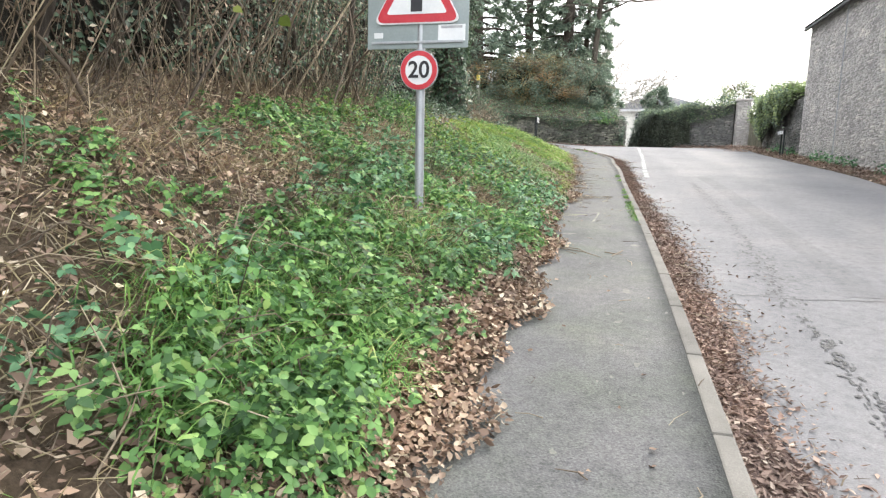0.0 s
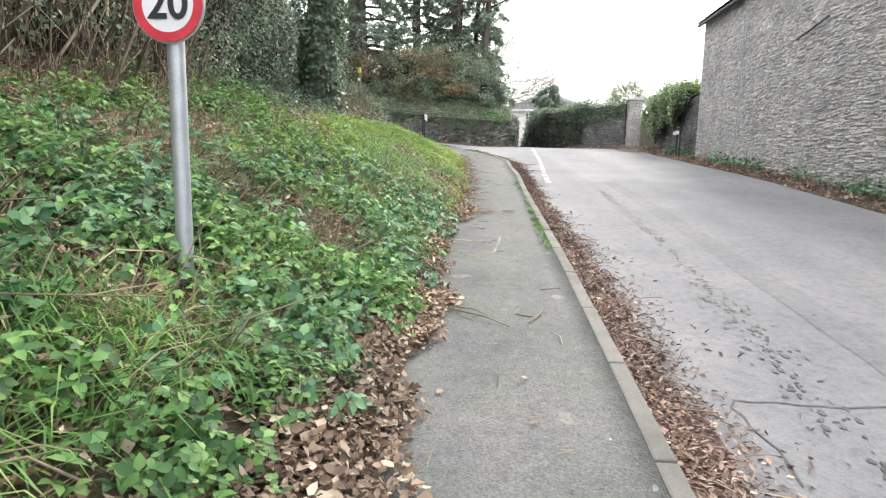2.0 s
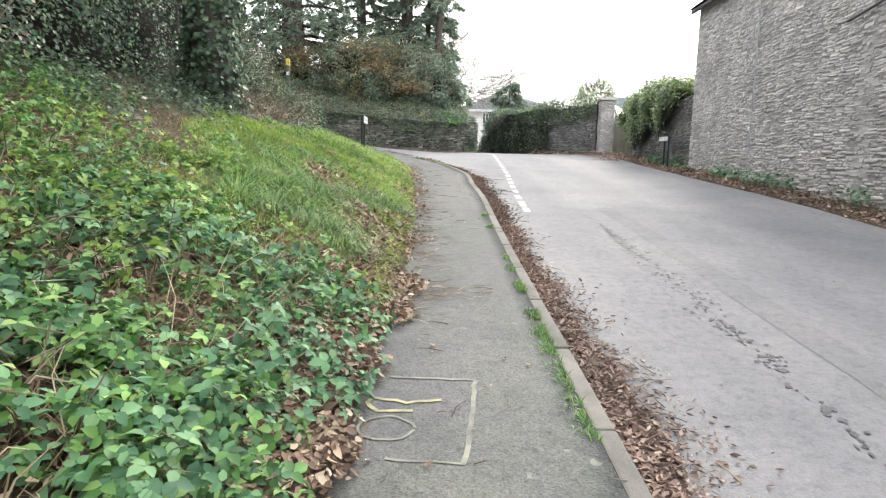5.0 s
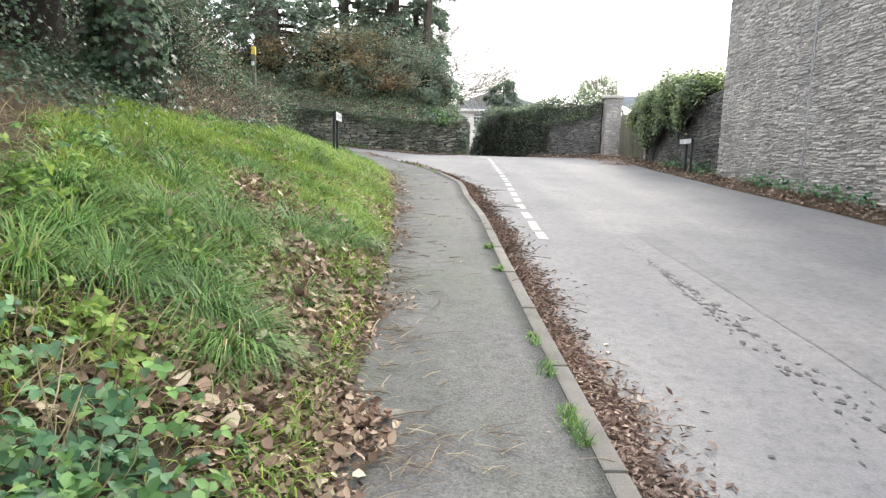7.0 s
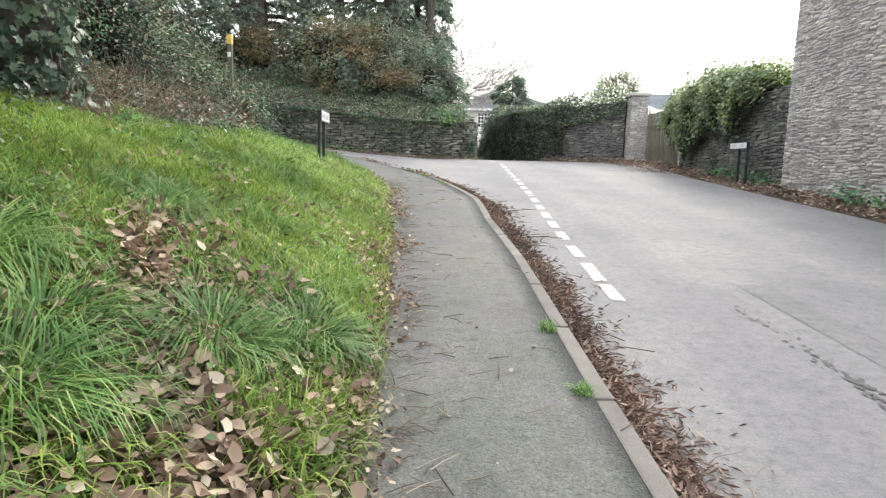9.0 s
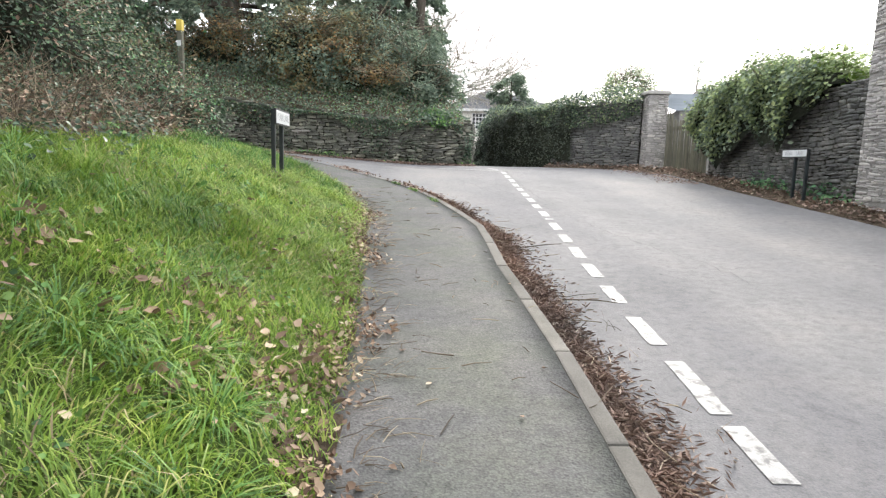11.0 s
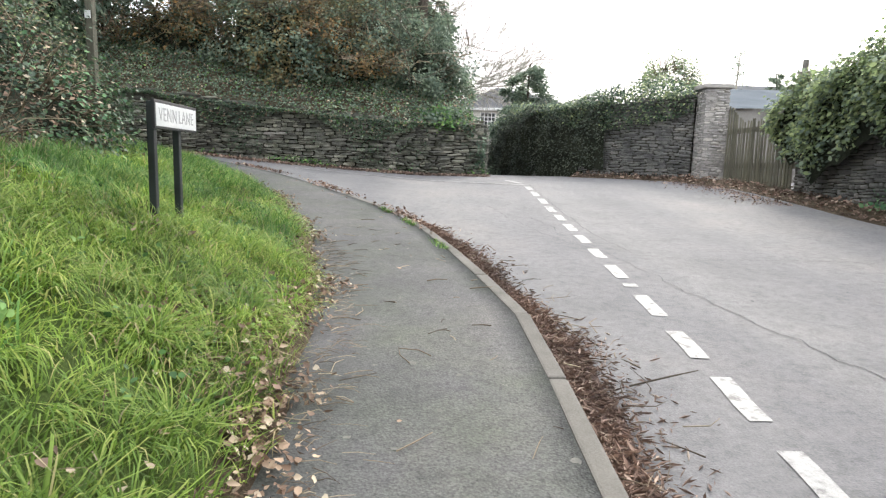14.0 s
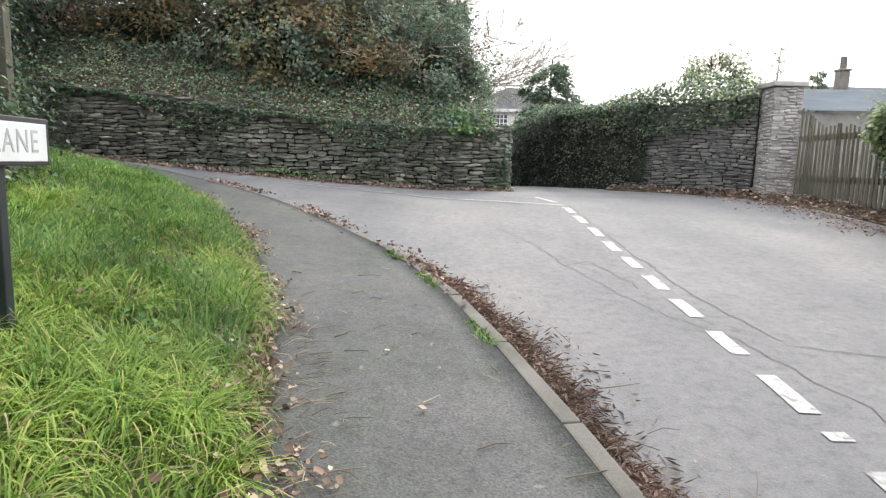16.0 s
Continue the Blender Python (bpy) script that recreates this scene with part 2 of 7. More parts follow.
M_DEADSTEM = leafy("dead_stems", [(0.0, (0.07, 0.055, 0.045)), (0.4, (0.16, 0.125, 0.10)), (0.8, (0.29, 0.235, 0.185)), (1.0, (0.50, 0.43, 0.34))], 0.9, 0.05)
# two dark colours that stand for the shade inside hedgerow, bushes and hedges
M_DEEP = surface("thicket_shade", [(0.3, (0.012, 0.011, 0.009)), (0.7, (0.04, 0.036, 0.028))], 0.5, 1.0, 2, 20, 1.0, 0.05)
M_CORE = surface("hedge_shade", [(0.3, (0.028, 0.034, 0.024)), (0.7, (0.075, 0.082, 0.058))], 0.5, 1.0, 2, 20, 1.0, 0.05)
M_DEADLEAF = leafy("dead_leaves", [(0.0, (0.112, 0.074, 0.06)), (0.35, (0.224, 0.151, 0.121)), (0.65, (0.347, 0.246, 0.196)), (0.88, (0.482, 0.375, 0.302)), (1.0, (0.672, 0.594, 0.504))], 0.75, 0.12)
M_GUTTER = leafy("gutter_leaves", [(0.0, (0.13, 0.085, 0.076)), (0.5, (0.26, 0.178, 0.158)), (0.85, (0.39, 0.285, 0.255)), (1.0, (0.54, 0.45, 0.40))], 0.75, 0.08)
M_BRAMBLE = leafy("bramble_leaves", [(0.0, (0.035, 0.083, 0.034)), (0.3, (0.075, 0.171, 0.06)), (0.7, (0.141, 0.29, 0.09)), (0.93, (0.251, 0.415, 0.144)), (1.0, (0.285, 0.409, 0.152))], 0.6, 0.3)
M_BLUEGREEN = leafy("bluish_bramble_leaves", [(0.0, (0.043, 0.112, 0.061)), (0.5, (0.101, 0.231, 0.121)), (1.0, (0.216, 0.375, 0.198))], 0.58, 0.25)
M_GRASS = leafy("grass_blades", [(0.0, (0.111, 0.192, 0.041)), (0.4, (0.212, 0.355, 0.069)), (0.75, (0.323, 0.46, 0.101)), (0.92, (0.436, 0.518, 0.147)), (1.0, (0.526, 0.46, 0.239))], 0.6, 0.42)
M_TUFT = leafy("tuft_blades", [(0.0, (0.06, 0.14, 0.04)), (0.45, (0.12, 0.26, 0.07)), (0.85, (0.22, 0.38, 0.11)), (1.0, (0.4, 0.42, 0.2))], 0.55, 0.35)
M_TURF = surface("mossy_turf", [(0.3, (0.085, 0.12, 0.038)), (0.5, (0.125, 0.186, 0.049)), (0.75, (0.175, 0.246, 0.071))], 0.5, 0.95, 3, 60, 1.0, 0.03)
M_LIME = leafy("young_nettle_leaves", [(0.0, (0.11, 0.2, 0.045)), (0.5, (0.21, 0.34, 0.075)), (1.0, (0.34, 0.45, 0.12))], 0.6, 0.4)
M_OLIVE = leafy("brown_olive_foliage", [(0.0, (0.119, 0.106, 0.059)), (0.5, (0.238, 0.211, 0.112)), (1.0, (0.396, 0.33, 0.185))], 0.65, 0.35)
M_YEW = leafy("dark_hedge_leaves", [(0.0, (0.05, 0.062, 0.056)), (0.6, (0.09, 0.108, 0.095)), (1.0, (0.15, 0.175, 0.14))], 0.6, 0.25)
M_STRAW = leafy("dry_grass", [(0.0, (0.14, 0.11, 0.07)), (0.6, (0.29, 0.235, 0.15)), (1.0, (0.50, 0.43, 0.29))], 0.7, 0.2)
M_IVY = leafy("ivy_leaves", [(0.0, (0.033, 0.058, 0.041)), (0.5, (0.074, 0.124, 0.084)), (0.85, (0.125, 0.19, 0.119)), (1.0, (0.187, 0.239, 0.153))], 0.36, 0.3)
M_EVERGREEN = leafy("evergreen_foliage", [(0.0, (0.104, 0.143, 0.123)), (0.5, (0.207, 0.279, 0.233)), (1.0, (0.35, 0.428, 0.337))], 0.6, 0.42)
M_AUTUMN = leafy("autumn_foliage", [(0.0, (0.12, 0.09, 0.05)), (0.5, (0.23, 0.165, 0.085)), (0.85, (0.36, 0.22, 0.10)), (1.0, (0.48, 0.27, 0.11))], 0.6, 0.3)
M_CREEPER = leafy("creeper_leaves", [(0.0, (0.179, 0.231, 0.143)), (0.5, (0.326, 0.41, 0.242)), (0.85, (0.452, 0.546, 0.297)), (1.0, (0.588, 0.63, 0.374))], 0.6, 0.48)
M_YELLOWLEAF = leafy("yellowing_leaves", [(0.0, (0.10, 0.14, 0.03)), (0.6, (0.24, 0.25, 0.05)), (1.0, (0.42, 0.37, 0.07))], 0.5, 0.35)


# ---- plan ----
def smooth_line(pts, step=0.12):
    """A smooth line through the points of the plan."""
    p = np.array(pts, float)
    hs = np.hypot(*np.diff(p, axis=0).T)
    sl = np.diff(p, axis=0) / hs[:, None]
    m = np.concatenate([sl[:1], (sl[1:] * hs[:-1, None] + sl[:-1] * hs[1:, None]) / (hs[1:] + hs[:-1])[:, None], sl[-1:]])
    out = []
    for i, hh in enumerate(hs):
        t = np.arange(0, 1, 1.0 / max(2, int(hh / step)))[:, None]
        out.append((2 * t ** 3 - 3 * t ** 2 + 1) * p[i] + (t ** 3 - 2 * t ** 2 + t) * hh * m[i] + (3 * t ** 2 - 2 * t ** 3) * p[i + 1] + (t ** 3 - t ** 2) * hh * m[i + 1])
    out.append(p[-1:])
    return np.concatenate(out)


LEFT = smooth_line([(-0.72, -15), (-0.68, 0), (-0.63, 2.1), (-0.58, 3.2), (-0.57, 5.6), (-0.64, 8.9), (-0.72, 12.4), (-0.95, 15.8), (-1.12, 17.7), (-1.42, 19.9), (-1.98, 21.8), (-2.95, 23.9), (-4.45, 25.75), (-6.33, 27.1), (-9, 27.9), (-15, 28.3), (-30, 28.4)])
KERB = smooth_line([(0.62, -15), (0.61, 0), (0.58, 2.4), (0.55, 4.5), (0.47, 7.6), (0.32, 11.6), (0.27, 13.1), (0.19, 15.8), (0.07, 17.4), (-0.04, 19.4), (-0.17, 19.95), (-0.35, 20.7), (-0.72, 22.0), (-1.23, 23.2), (-1.93, 24.3), (-3.0, 25.65), (-4.35, 26.7)])


def road_z(x, y):
    x, y = np.asarray(x, float), np.asarray(y, float)
    b = np.interp(y, [-200, -30, 0, 25, 27, 29, 31, 33, 36, 45, 60, 120, 400], [-8, -2.37, 0, 1.975, 2.12, 2.2, 2.22, 2.19, 2.08, 1.6, 0.8, 0, -4])
    k = np.clip((y - 20) / 6, 0, 1)
    u = np.clip(-1 - x, 0, 11)
    return b + np.interp(y, [15, 24], [0.03, 0.006]) * np.clip(x - 1.5, 0, 5) + (0.045 * u + 0.006 * u * u) * k


def off_line(line, x, y):
    """Signed distance from a line of the plan, positive to its left."""
    x, y = np.atleast_1d(np.asarray(x, float)).ravel(), np.atleast_1d(np.asarray(y, float)).ravel()
    tan = np.gradient(line, axis=0)
    tan /= np.linalg.norm(tan, axis=1)[:, None]
    out = np.empty(len(x))
    for s in range(0, len(x), 4000):
        dx, dy = x[s:s + 4000, None] - line[None, :, 0], y[s:s + 4000, None] - line[None, :, 1]
        i = np.argmin(dx * dx + dy * dy, axis=1)
        r = np.arange(len(i))
        out[s:s + 4000] = np.sign(tan[i, 0] * dy[r, i] - tan[i, 1] * dx[r, i]) * np.hypot(dx[r, i], dy[r, i])
    return out


def waves(x, y):
    return 0.5 * np.sin(1.7 * x + 0.9 * y) + 0.3 * np.sin(3.1 * y - 1.3 * x + 1) + 0.2 * np.sin(5.3 * x + 4.1 * y + 2)


KERB_H = 0.085


def bank_z(x, y):
    """Height of the bank beside the footway."""
    x, y = np.atleast_1d(np.asarray(x, float)).ravel(), np.atleast_1d(np.asarray(y, float)).ravel()
    d = off_line(LEFT, x, y)
    base = road_z(x, y) + KERB_H
    slope = np.interp(y, [0, 6, 12, 18, 22, 26, 30], [0.44, 0.43, 0.42, 0.36, 0.33, 0.25, 0.1])
    dd = np.maximum(d, 0)
    h = slope * np.minimum(dd, 4.2) + 0.12 * np.clip(dd - 4.2, 0, 8) + 0.05 * waves(x * 1.3, y * 1.3) * np.clip(dd * 2, 0, 1)
    h += 0.14 * np.exp(-((y - 17.0) / 3.0) ** 2) * np.clip(dd, 0, 1.2)
    return base + h, d


# ---- mesh helpers ----
def link_mesh(name, verts, faces, mat, parent=None, label="", smooth=False):
    """One mesh object from arrays of vertices and equal-sided faces."""
    verts, faces = np.asarray(verts, np.float32), np.asarray(faces, np.int32)
    me = bpy.data.meshes.new(name)
    n, k = faces.shape
    me.vertices.add(len(verts))
    me.vertices.foreach_set("co", verts.ravel())
    me.loops.add(n * k)
    me.loops.foreach_set("vertex_index", faces.ravel())
    me.polygons.add(n)
    me.polygons.foreach_set("loop_start", np.arange(0, n * k, k, dtype=np.int32))
    me.polygons.foreach_set("loop_total", np.full(n, k, np.int32))
    me.update(calc_edges=True)
    if smooth:
        me.polygons.foreach_set("use_smooth", np.ones(n, bool))
    me.materials.append(mat)
    ob = new(name, me)
    ob.parent = parent
    if label:
        ob["label"] = label
    return ob


def part(name, bm, mat, parent=None, label="", smooth=False):
    """Links a bmesh as one mesh object under a thing or a part."""
    me = bpy.data.meshes.new(name)
    bm.normal_update()
    bm.to_mesh(me)
    bm.free()
    if smooth:
        me.polygons.foreach_set("use_smooth", [True] * len(me.polygons))
    me.materials.append(mat)
    ob = new(name, me)
    ob.parent = parent
    if label:
        ob["label"] = label
    return ob


def box(bm, cx, cy, cz, sx, sy, sz, rz=0.0, bevel=0.0):
    made = bmesh.ops.create_cube(bm, size=1.0, matrix=pose(cx, cy, cz, 0, 0, rz) @ Matrix.Diagonal((sx, sy, sz, 1)))
    if bevel:
        edges = list({e for v in made["verts"] for e in v.link_edges})
        bmesh.ops.bevel(bm, geom=edges, offset=bevel, segments=2, affect="EDGES", profile=0.6)
    return bm


def tube(path, radii, sides=6):
    """Vertices and triangles of a tapered tube along a path."""
    path, radii = np.asarray(path, float), np.asarray(radii, float)
    tan = np.gradient(path, axis=0)
    tan /= np.linalg.norm(tan, axis=1)[:, None] + 1e-9
    ref = np.where(np.abs(tan[:, 2:3]) > 0.9, np.array([[1.0, 0, 0]]), np.array([[0, 0, 1.0]]))
    a = np.cross(tan, ref)
    a /= np.linalg.norm(a, axis=1)[:, None] + 1e-9
    b = np.cross(tan, a)
    ang = np.arange(sides) * 2 * np.pi / sides
    ring = path[:, None] + radii[:, None, None] * (np.cos(ang)[None, :, None] * a[:, None] + np.sin(ang)[None, :, None] * b[:, None])
    v = ring.reshape(-1, 3)
    f = []
    for i in range(len(path) - 1):
        for j in range(sides):
            k = (j + 1) % sides
            p, q, r, s = i * sides + j, i * sides + k, (i + 1) * sides + k, (i + 1) * sides + j
            f += [(p, q, r), (p, r, s)]
    return v, np.array(f)


def joined(pieces):
    """Several (vertices, triangles) as one."""
    vs, fs, n = [], [], 0
    for v, f in pieces:
        vs.append(v)
        fs.append(np.asarray(f) + n)
        n += len(v)
    return np.concatenate(vs), np.concatenate(fs)


def fan_leaf(width=0.34, fold=0.07, droop=0.1):
    v = np.array([(0, 0, 0), (width, 0.28, fold), (width * 0.92, 0.62, fold * 0.7), (0, 1, -droop), (-width * 0.92, 0.62, fold * 0.7), (-width, 0.28, fold), (0, 0.46, -0.01)])
    f = np.array([(0, 1, 6), (1, 2, 6), (2, 3, 6), (3, 4, 6), (4, 5, 6), (5, 0, 6)])
    return v, f


def trefoil():
    v, f = fan_leaf(0.31, 0.08, 0.16)
    out = []
    for a, s, o in ((0, 1.0, 0.12), (72, 0.85, 0.0), (-72, 0.85, 0.0)):
        c, q = math.cos(radians(a)), math.sin(radians(a))
        w = v * s + (0, o, 0)
        out.append((np.stack([w[:, 0] * c - w[:, 1] * q, w[:, 0] * q + w[:, 1] * c, w[:, 2]], 1), f))
    return joined(out)


FOLD = (np.array([(0, 0, 0), (0.36, 0.45, 0.09), (0, 1, -0.05), (-0.36, 0.45, 0.09)]), np.array([(0, 1, 2), (0, 2, 3)]))
CURL = (np.array([(0, 0, 0.05), (0.36, 0.2, 0.16), (0.3, 0.65, 0.22), (0, 1, 0.2), (-0.33, 0.6, 0.1), (-0.38, 0.25, 0.2), (0, 0.45, 0.0)]), fan_leaf()[1])
LEAF4 = (np.array([(0, 0, 0.03), (0.36, 0.42, 0.2), (0, 1, 0.18), (-0.38, 0.4, 0.14), (0, 0.45, 0.0)]), np.array([(0, 1, 4), (1, 2, 4), (2, 3, 4), (3, 0, 4)]))
BLADE = (np.array([(0, -0.5, 0), (0, 0.5, 0), (0.14, 0.42, 0.5), (0.14, -0.42, 0.5), (0.5, 0, 0.88)]), np.array([(0, 1, 2), (0, 2, 3), (3, 2, 4)]))
ARCH = (np.array([(0, -0.5, 0), (0, 0.5, 0), (0.12, 0.48, 0.42), (0.12, -0.48, 0.42), (0.45, 0.36, 0.68), (0.45, -0.36, 0.68), (0.85, 0, 0.6)]), np.array([(0, 1, 2), (0, 2, 3), (3, 2, 4), (3, 4, 5), (5, 4, 6)]))
LOBED = (np.array([(0, 0.05, 0), (0.42, 0.0, 0.05), (0.26, 0.3, 0.07), (0.5, 0.5, 0.02), (0.2, 0.6, 0.06), (0, 1, -0.08), (-0.2, 0.6, 0.06), (-0.5, 0.5, 0.02), (-0.26, 0.3, 0.07), (-0.42, 0.0, 0.05), (0, 0.4, 0)]), np.array([(i, (i + 1) % 10, 10) for i in range(10)]))
TREFOIL, FAN = trefoil(), fan_leaf()
rng = np.random.default_rng(7)


def unit(v):
    return v / (np.linalg.norm(v, axis=-1, keepdims=True) + 1e-9)


def scatter(template, at, normal, size, up=None, spin=None):
    """Copies of a leaf: its z along normal, its y turned at random or towards up."""
    tv, tf = template
    n = unit(np.asarray(normal, float))
    ref = unit(rng.normal(size=n.shape)) if up is None else np.asarray(up, float)
    y = unit(ref - n * np.sum(ref * n, 1, keepdims=True))
    x = np.cross(y, n)
    size = np.asarray(size, float)
    if size.ndim == 1:
        size = np.stack([size] * 3, 1)
    loc = tv[None] * size[:, None, :]
    v = at[:, None] + loc[..., 0:1] * x[:, None] + loc[..., 1:2] * y[:, None] + loc[..., 2:3] * n[:, None]
    f = tf[None] + (np.arange(len(at)) * len(tv))[:, None, None]
    return v.reshape(-1, 3), f.reshape(-1, tf.shape[1])


def blades(at, height, width, lean=0.5, template=BLADE):
    """Grass blades at the given places, swept in clumps."""
    n = len(at)
    way = 2.2 * np.sin(at[:, 0] * 3.1 + 1.7 * np.sin(at[:, 1] * 2.3)) + 1.8 * np.sin(at[:, 1] * 3.7 + 0.8) + rng.normal(0, 1.3, n)
    push = lean * np.abs(rng.normal(0.8, 0.5, n))
    up = unit(np.stack([np.cos(way) * push, np.sin(way) * push, np.ones(n)], 1))
    return scatter(template, at, up, np.stack([height, width, height], 1), up=np.stack([-np.sin(way), np.cos(way), np.zeros(n)], 1))


# ---- ground, road, footway ----
def grid_sheet(xs, ys, zfun):
    X, Y = np.meshgrid(xs, ys)
    Z = zfun(X.ravel(), Y.ravel())
    v = np.stack([X.ravel(), Y.ravel(), Z], 1)
    nx, ny = len(xs), len(ys)
    i = (np.arange(ny - 1)[:, None] * nx + np.arange(nx - 1)[None]).ravel()
    return v, np.stack([i, i + 1, i + nx + 1, i + nx], 1)


def ground_z(x, y):
    z, d = bank_z(x, y)
    low = road_z(x, y) - 0.12
    out = np.where(d > -0.02, z, low)
    far = np.hypot(x, y - 20) > 70
    return np.where(far, np.minimum(out, np.interp(np.hypot(x, y - 20), [70, 200, 2500], [1.5, -2, -30])), out)


gx = np.concatenate([[-2500, -800, -300, -120, -60, -35, -25, -20], np.arange(-16, -6, 0.5), np.arange(-6, 0.5, 0.09), np.arange(0.5, 14, 1.0), [20, 30, 60, 120, 300, 800, 2500]])
gy = np.concatenate([[-2500, -800, -300, -120, -60, -30, -15, -8], np.arange(-5, 1, 0.5), np.arange(1, 29, 0.11), np.arange(29, 60, 1.0), [65, 80, 120, 300, 800, 2500]])
ground = link_mesh("ground", *grid_sheet(gx, gy, ground_z), M_SOIL, smooth=True)
tagged(ground, "brown leaf-strewn earth bank rising beside the footway", "ground", kind="structure")

rx = np.concatenate([np.arange(-30, -6, 1.5), np.arange(-6, 3, 0.25), np.arange(3, 7.6, 0.5)])
ry = np.concatenate([np.arange(-20, 0, 2.0), np.arange(0, 40, 0.25), np.arange(40, 62, 2.0)])
road = link_mesh("road", *grid_sheet(rx, ry, lambda x, y: road_z(x, y) + 0.006 * waves(x, y)), M_ROAD, smooth=True)
tagged(road, "pale worn grey asphalt road climbing to a junction", "road", kind="structure")


def ribbon(line_a, line_b, n, za, zb, thick):
    """A slab between two lines of the plan, with its sides."""
    def even(l):
        s = np.concatenate([[0], np.cumsum(np.hypot(*np.diff(l, axis=0).T))])
        t = np.linspace(0, s[-1], n)
        return np.stack([np.interp(t, s, l[:, 0]), np.interp(t, s, l[:, 1])], 1)
    a, b = even(line_a), even(line_b)
    m = 9
    w = np.linspace(0, 1, m)
    P = a[:, None] * (1 - w[None, :, None]) + b[:, None] * w[None, :, None]
    z = road_z(P[..., 0], P[..., 1]) + za * (1 - w) + zb * w
    top = np.concatenate([P, z[..., None]], 2).reshape(-1, 3)
    low = top - (0, 0, thick)
    N = len(top)
    i = (np.arange(n - 1)[:, None] * m + np.arange(m - 1)[None]).ravel()
    f = [np.stack([i, i + m, i + m + 1, i + 1], 1)]
    for j in (0, m - 1):
        k = np.arange(n - 1) * m + j
        f.append(np.stack([k, k + N, k + m + N, k + m], 1))
    return np.concatenate([top, low]), np.concatenate(f)


def shifted(line, d):
    tan = np.gradient(line, axis=0)
    tan /= np.linalg.norm(tan, axis=1)[:, None]
    return line + d * np.stack([-tan[:, 1], tan[:, 0]], 1)


cut = LEFT[LEFT[:, 0] > -7.0]
kerb_in = shifted(KERB, 0.082)
kerb_tail = np.concatenate([kerb_in, [(-5.6, 27.35), (-6.6, 27.7)]])
footway = link_mesh("footway", *ribbon(shifted(cut, 0.1), kerb_tail, 420, KERB_H - 0.008, KERB_H - 0.006, 0.15), M_FOOT, smooth=True)
tagged(footway, "narrow dark grey asphalt footway with fallen twigs", "pavement", kind="structure")

# ---- kerb stones ----
kerb = tagged(new("kerb"), "weathered concrete kerb stones edging the footway", "kerb", kind="structure")
k_len = np.concatenate([[0], np.cumsum(np.hypot(*np.diff(KERB, axis=0).T))])
stations, s_at = [], 0.35
while s_at < k_len[-1] - 0.3:
    stations.append(s_at)
    s_at += 0.915
unit_kerb = bmesh.new()
box(unit_kerb, 0, 0, 0, 0.905, 0.09, 0.25, bevel=0.013)
kerb_mesh = bpy.data.meshes.new("kerb_stone")
unit_kerb.to_mesh(kerb_mesh)
unit_kerb.free()
kerb_mesh.materials.append(M_KERB)
for s in stations:
    a = np.array([np.interp(s + o, k_len, KERB[:, c]) for o in (0, 0.905) for c in (0, 1)])
    mid = (a[:2] + a[2:]) / 2
    yaw = math.degrees(math.atan2(a[3] - a[1], a[2] - a[0]))
    nrm = np.array([-(a[3] - a[1]), a[2] - a[0]]) / 0.905
    c = mid + nrm * 0.043
    z0, z1 = road_z(a[0], a[1]), road_z(a[2], a[3])
    drop = np.interp(c[1], [23.5, 26.5], [0, 0.06])
    o = new("kerb_stone", kerb_mesh)
    o.parent = kerb
    o.matrix_world = Matrix.Translation((c[0], c[1], float(z0 + z1) / 2 + KERB_H - 0.125 - drop + random.uniform(-0.002, 0.002))) @ pose(0, 0, 0, 0, -math.degrees(math.atan2(float(z1 - z0), 0.905)) + random.uniform(-0.3, 0.3), yaw + random.uniform(-0.2, 0.2))


# ---- rubble walls ----
def stone_shape(seed):
    """A rough slab one unit long and high: face towards -y, back open."""
    r = random.Random(seed)
    wedge, skew = r.uniform(-0.16, 0.16), r.uniform(-0.06, 0.06)
    outl = [(-0.5, -0.3), (-0.38, -0.46), (0.05, -0.5), (0.4, -0.45), (0.5, -0.25), (0.5, 0.26), (0.36, 0.46), (-0.06, 0.5), (-0.42, 0.44), (-0.5, 0.24)]
    outl = [(x * (1 - r.uniform(0, 0.07)) + skew * z, z * (1 - r.uniform(0, 0.2)) * (1 + wedge * x * 2)) for x, z in outl]
    n = len(outl)
    front = [(x * 0.965, -0.5 + r.uniform(-0.2, 0.2), z * 0.92) for x, z in outl]
    back = [(x, 0.5, z) for x, z in outl]
    v = np.array(front + back + [(r.uniform(-0.15, 0.15), -0.52 + r.uniform(-0.16, 0.16), r.uniform(-0.1, 0.1))])
    f = [(i, (i + 1) % n, 2 * n) for i in range(n)]
    for i in range(n):
        k = (i + 1) % n
        f += [(i, i + n, k + n), (i, k + n, k)]
    return v, np.array(f)


STONES = [stone_shape(s) for s in range(12)]


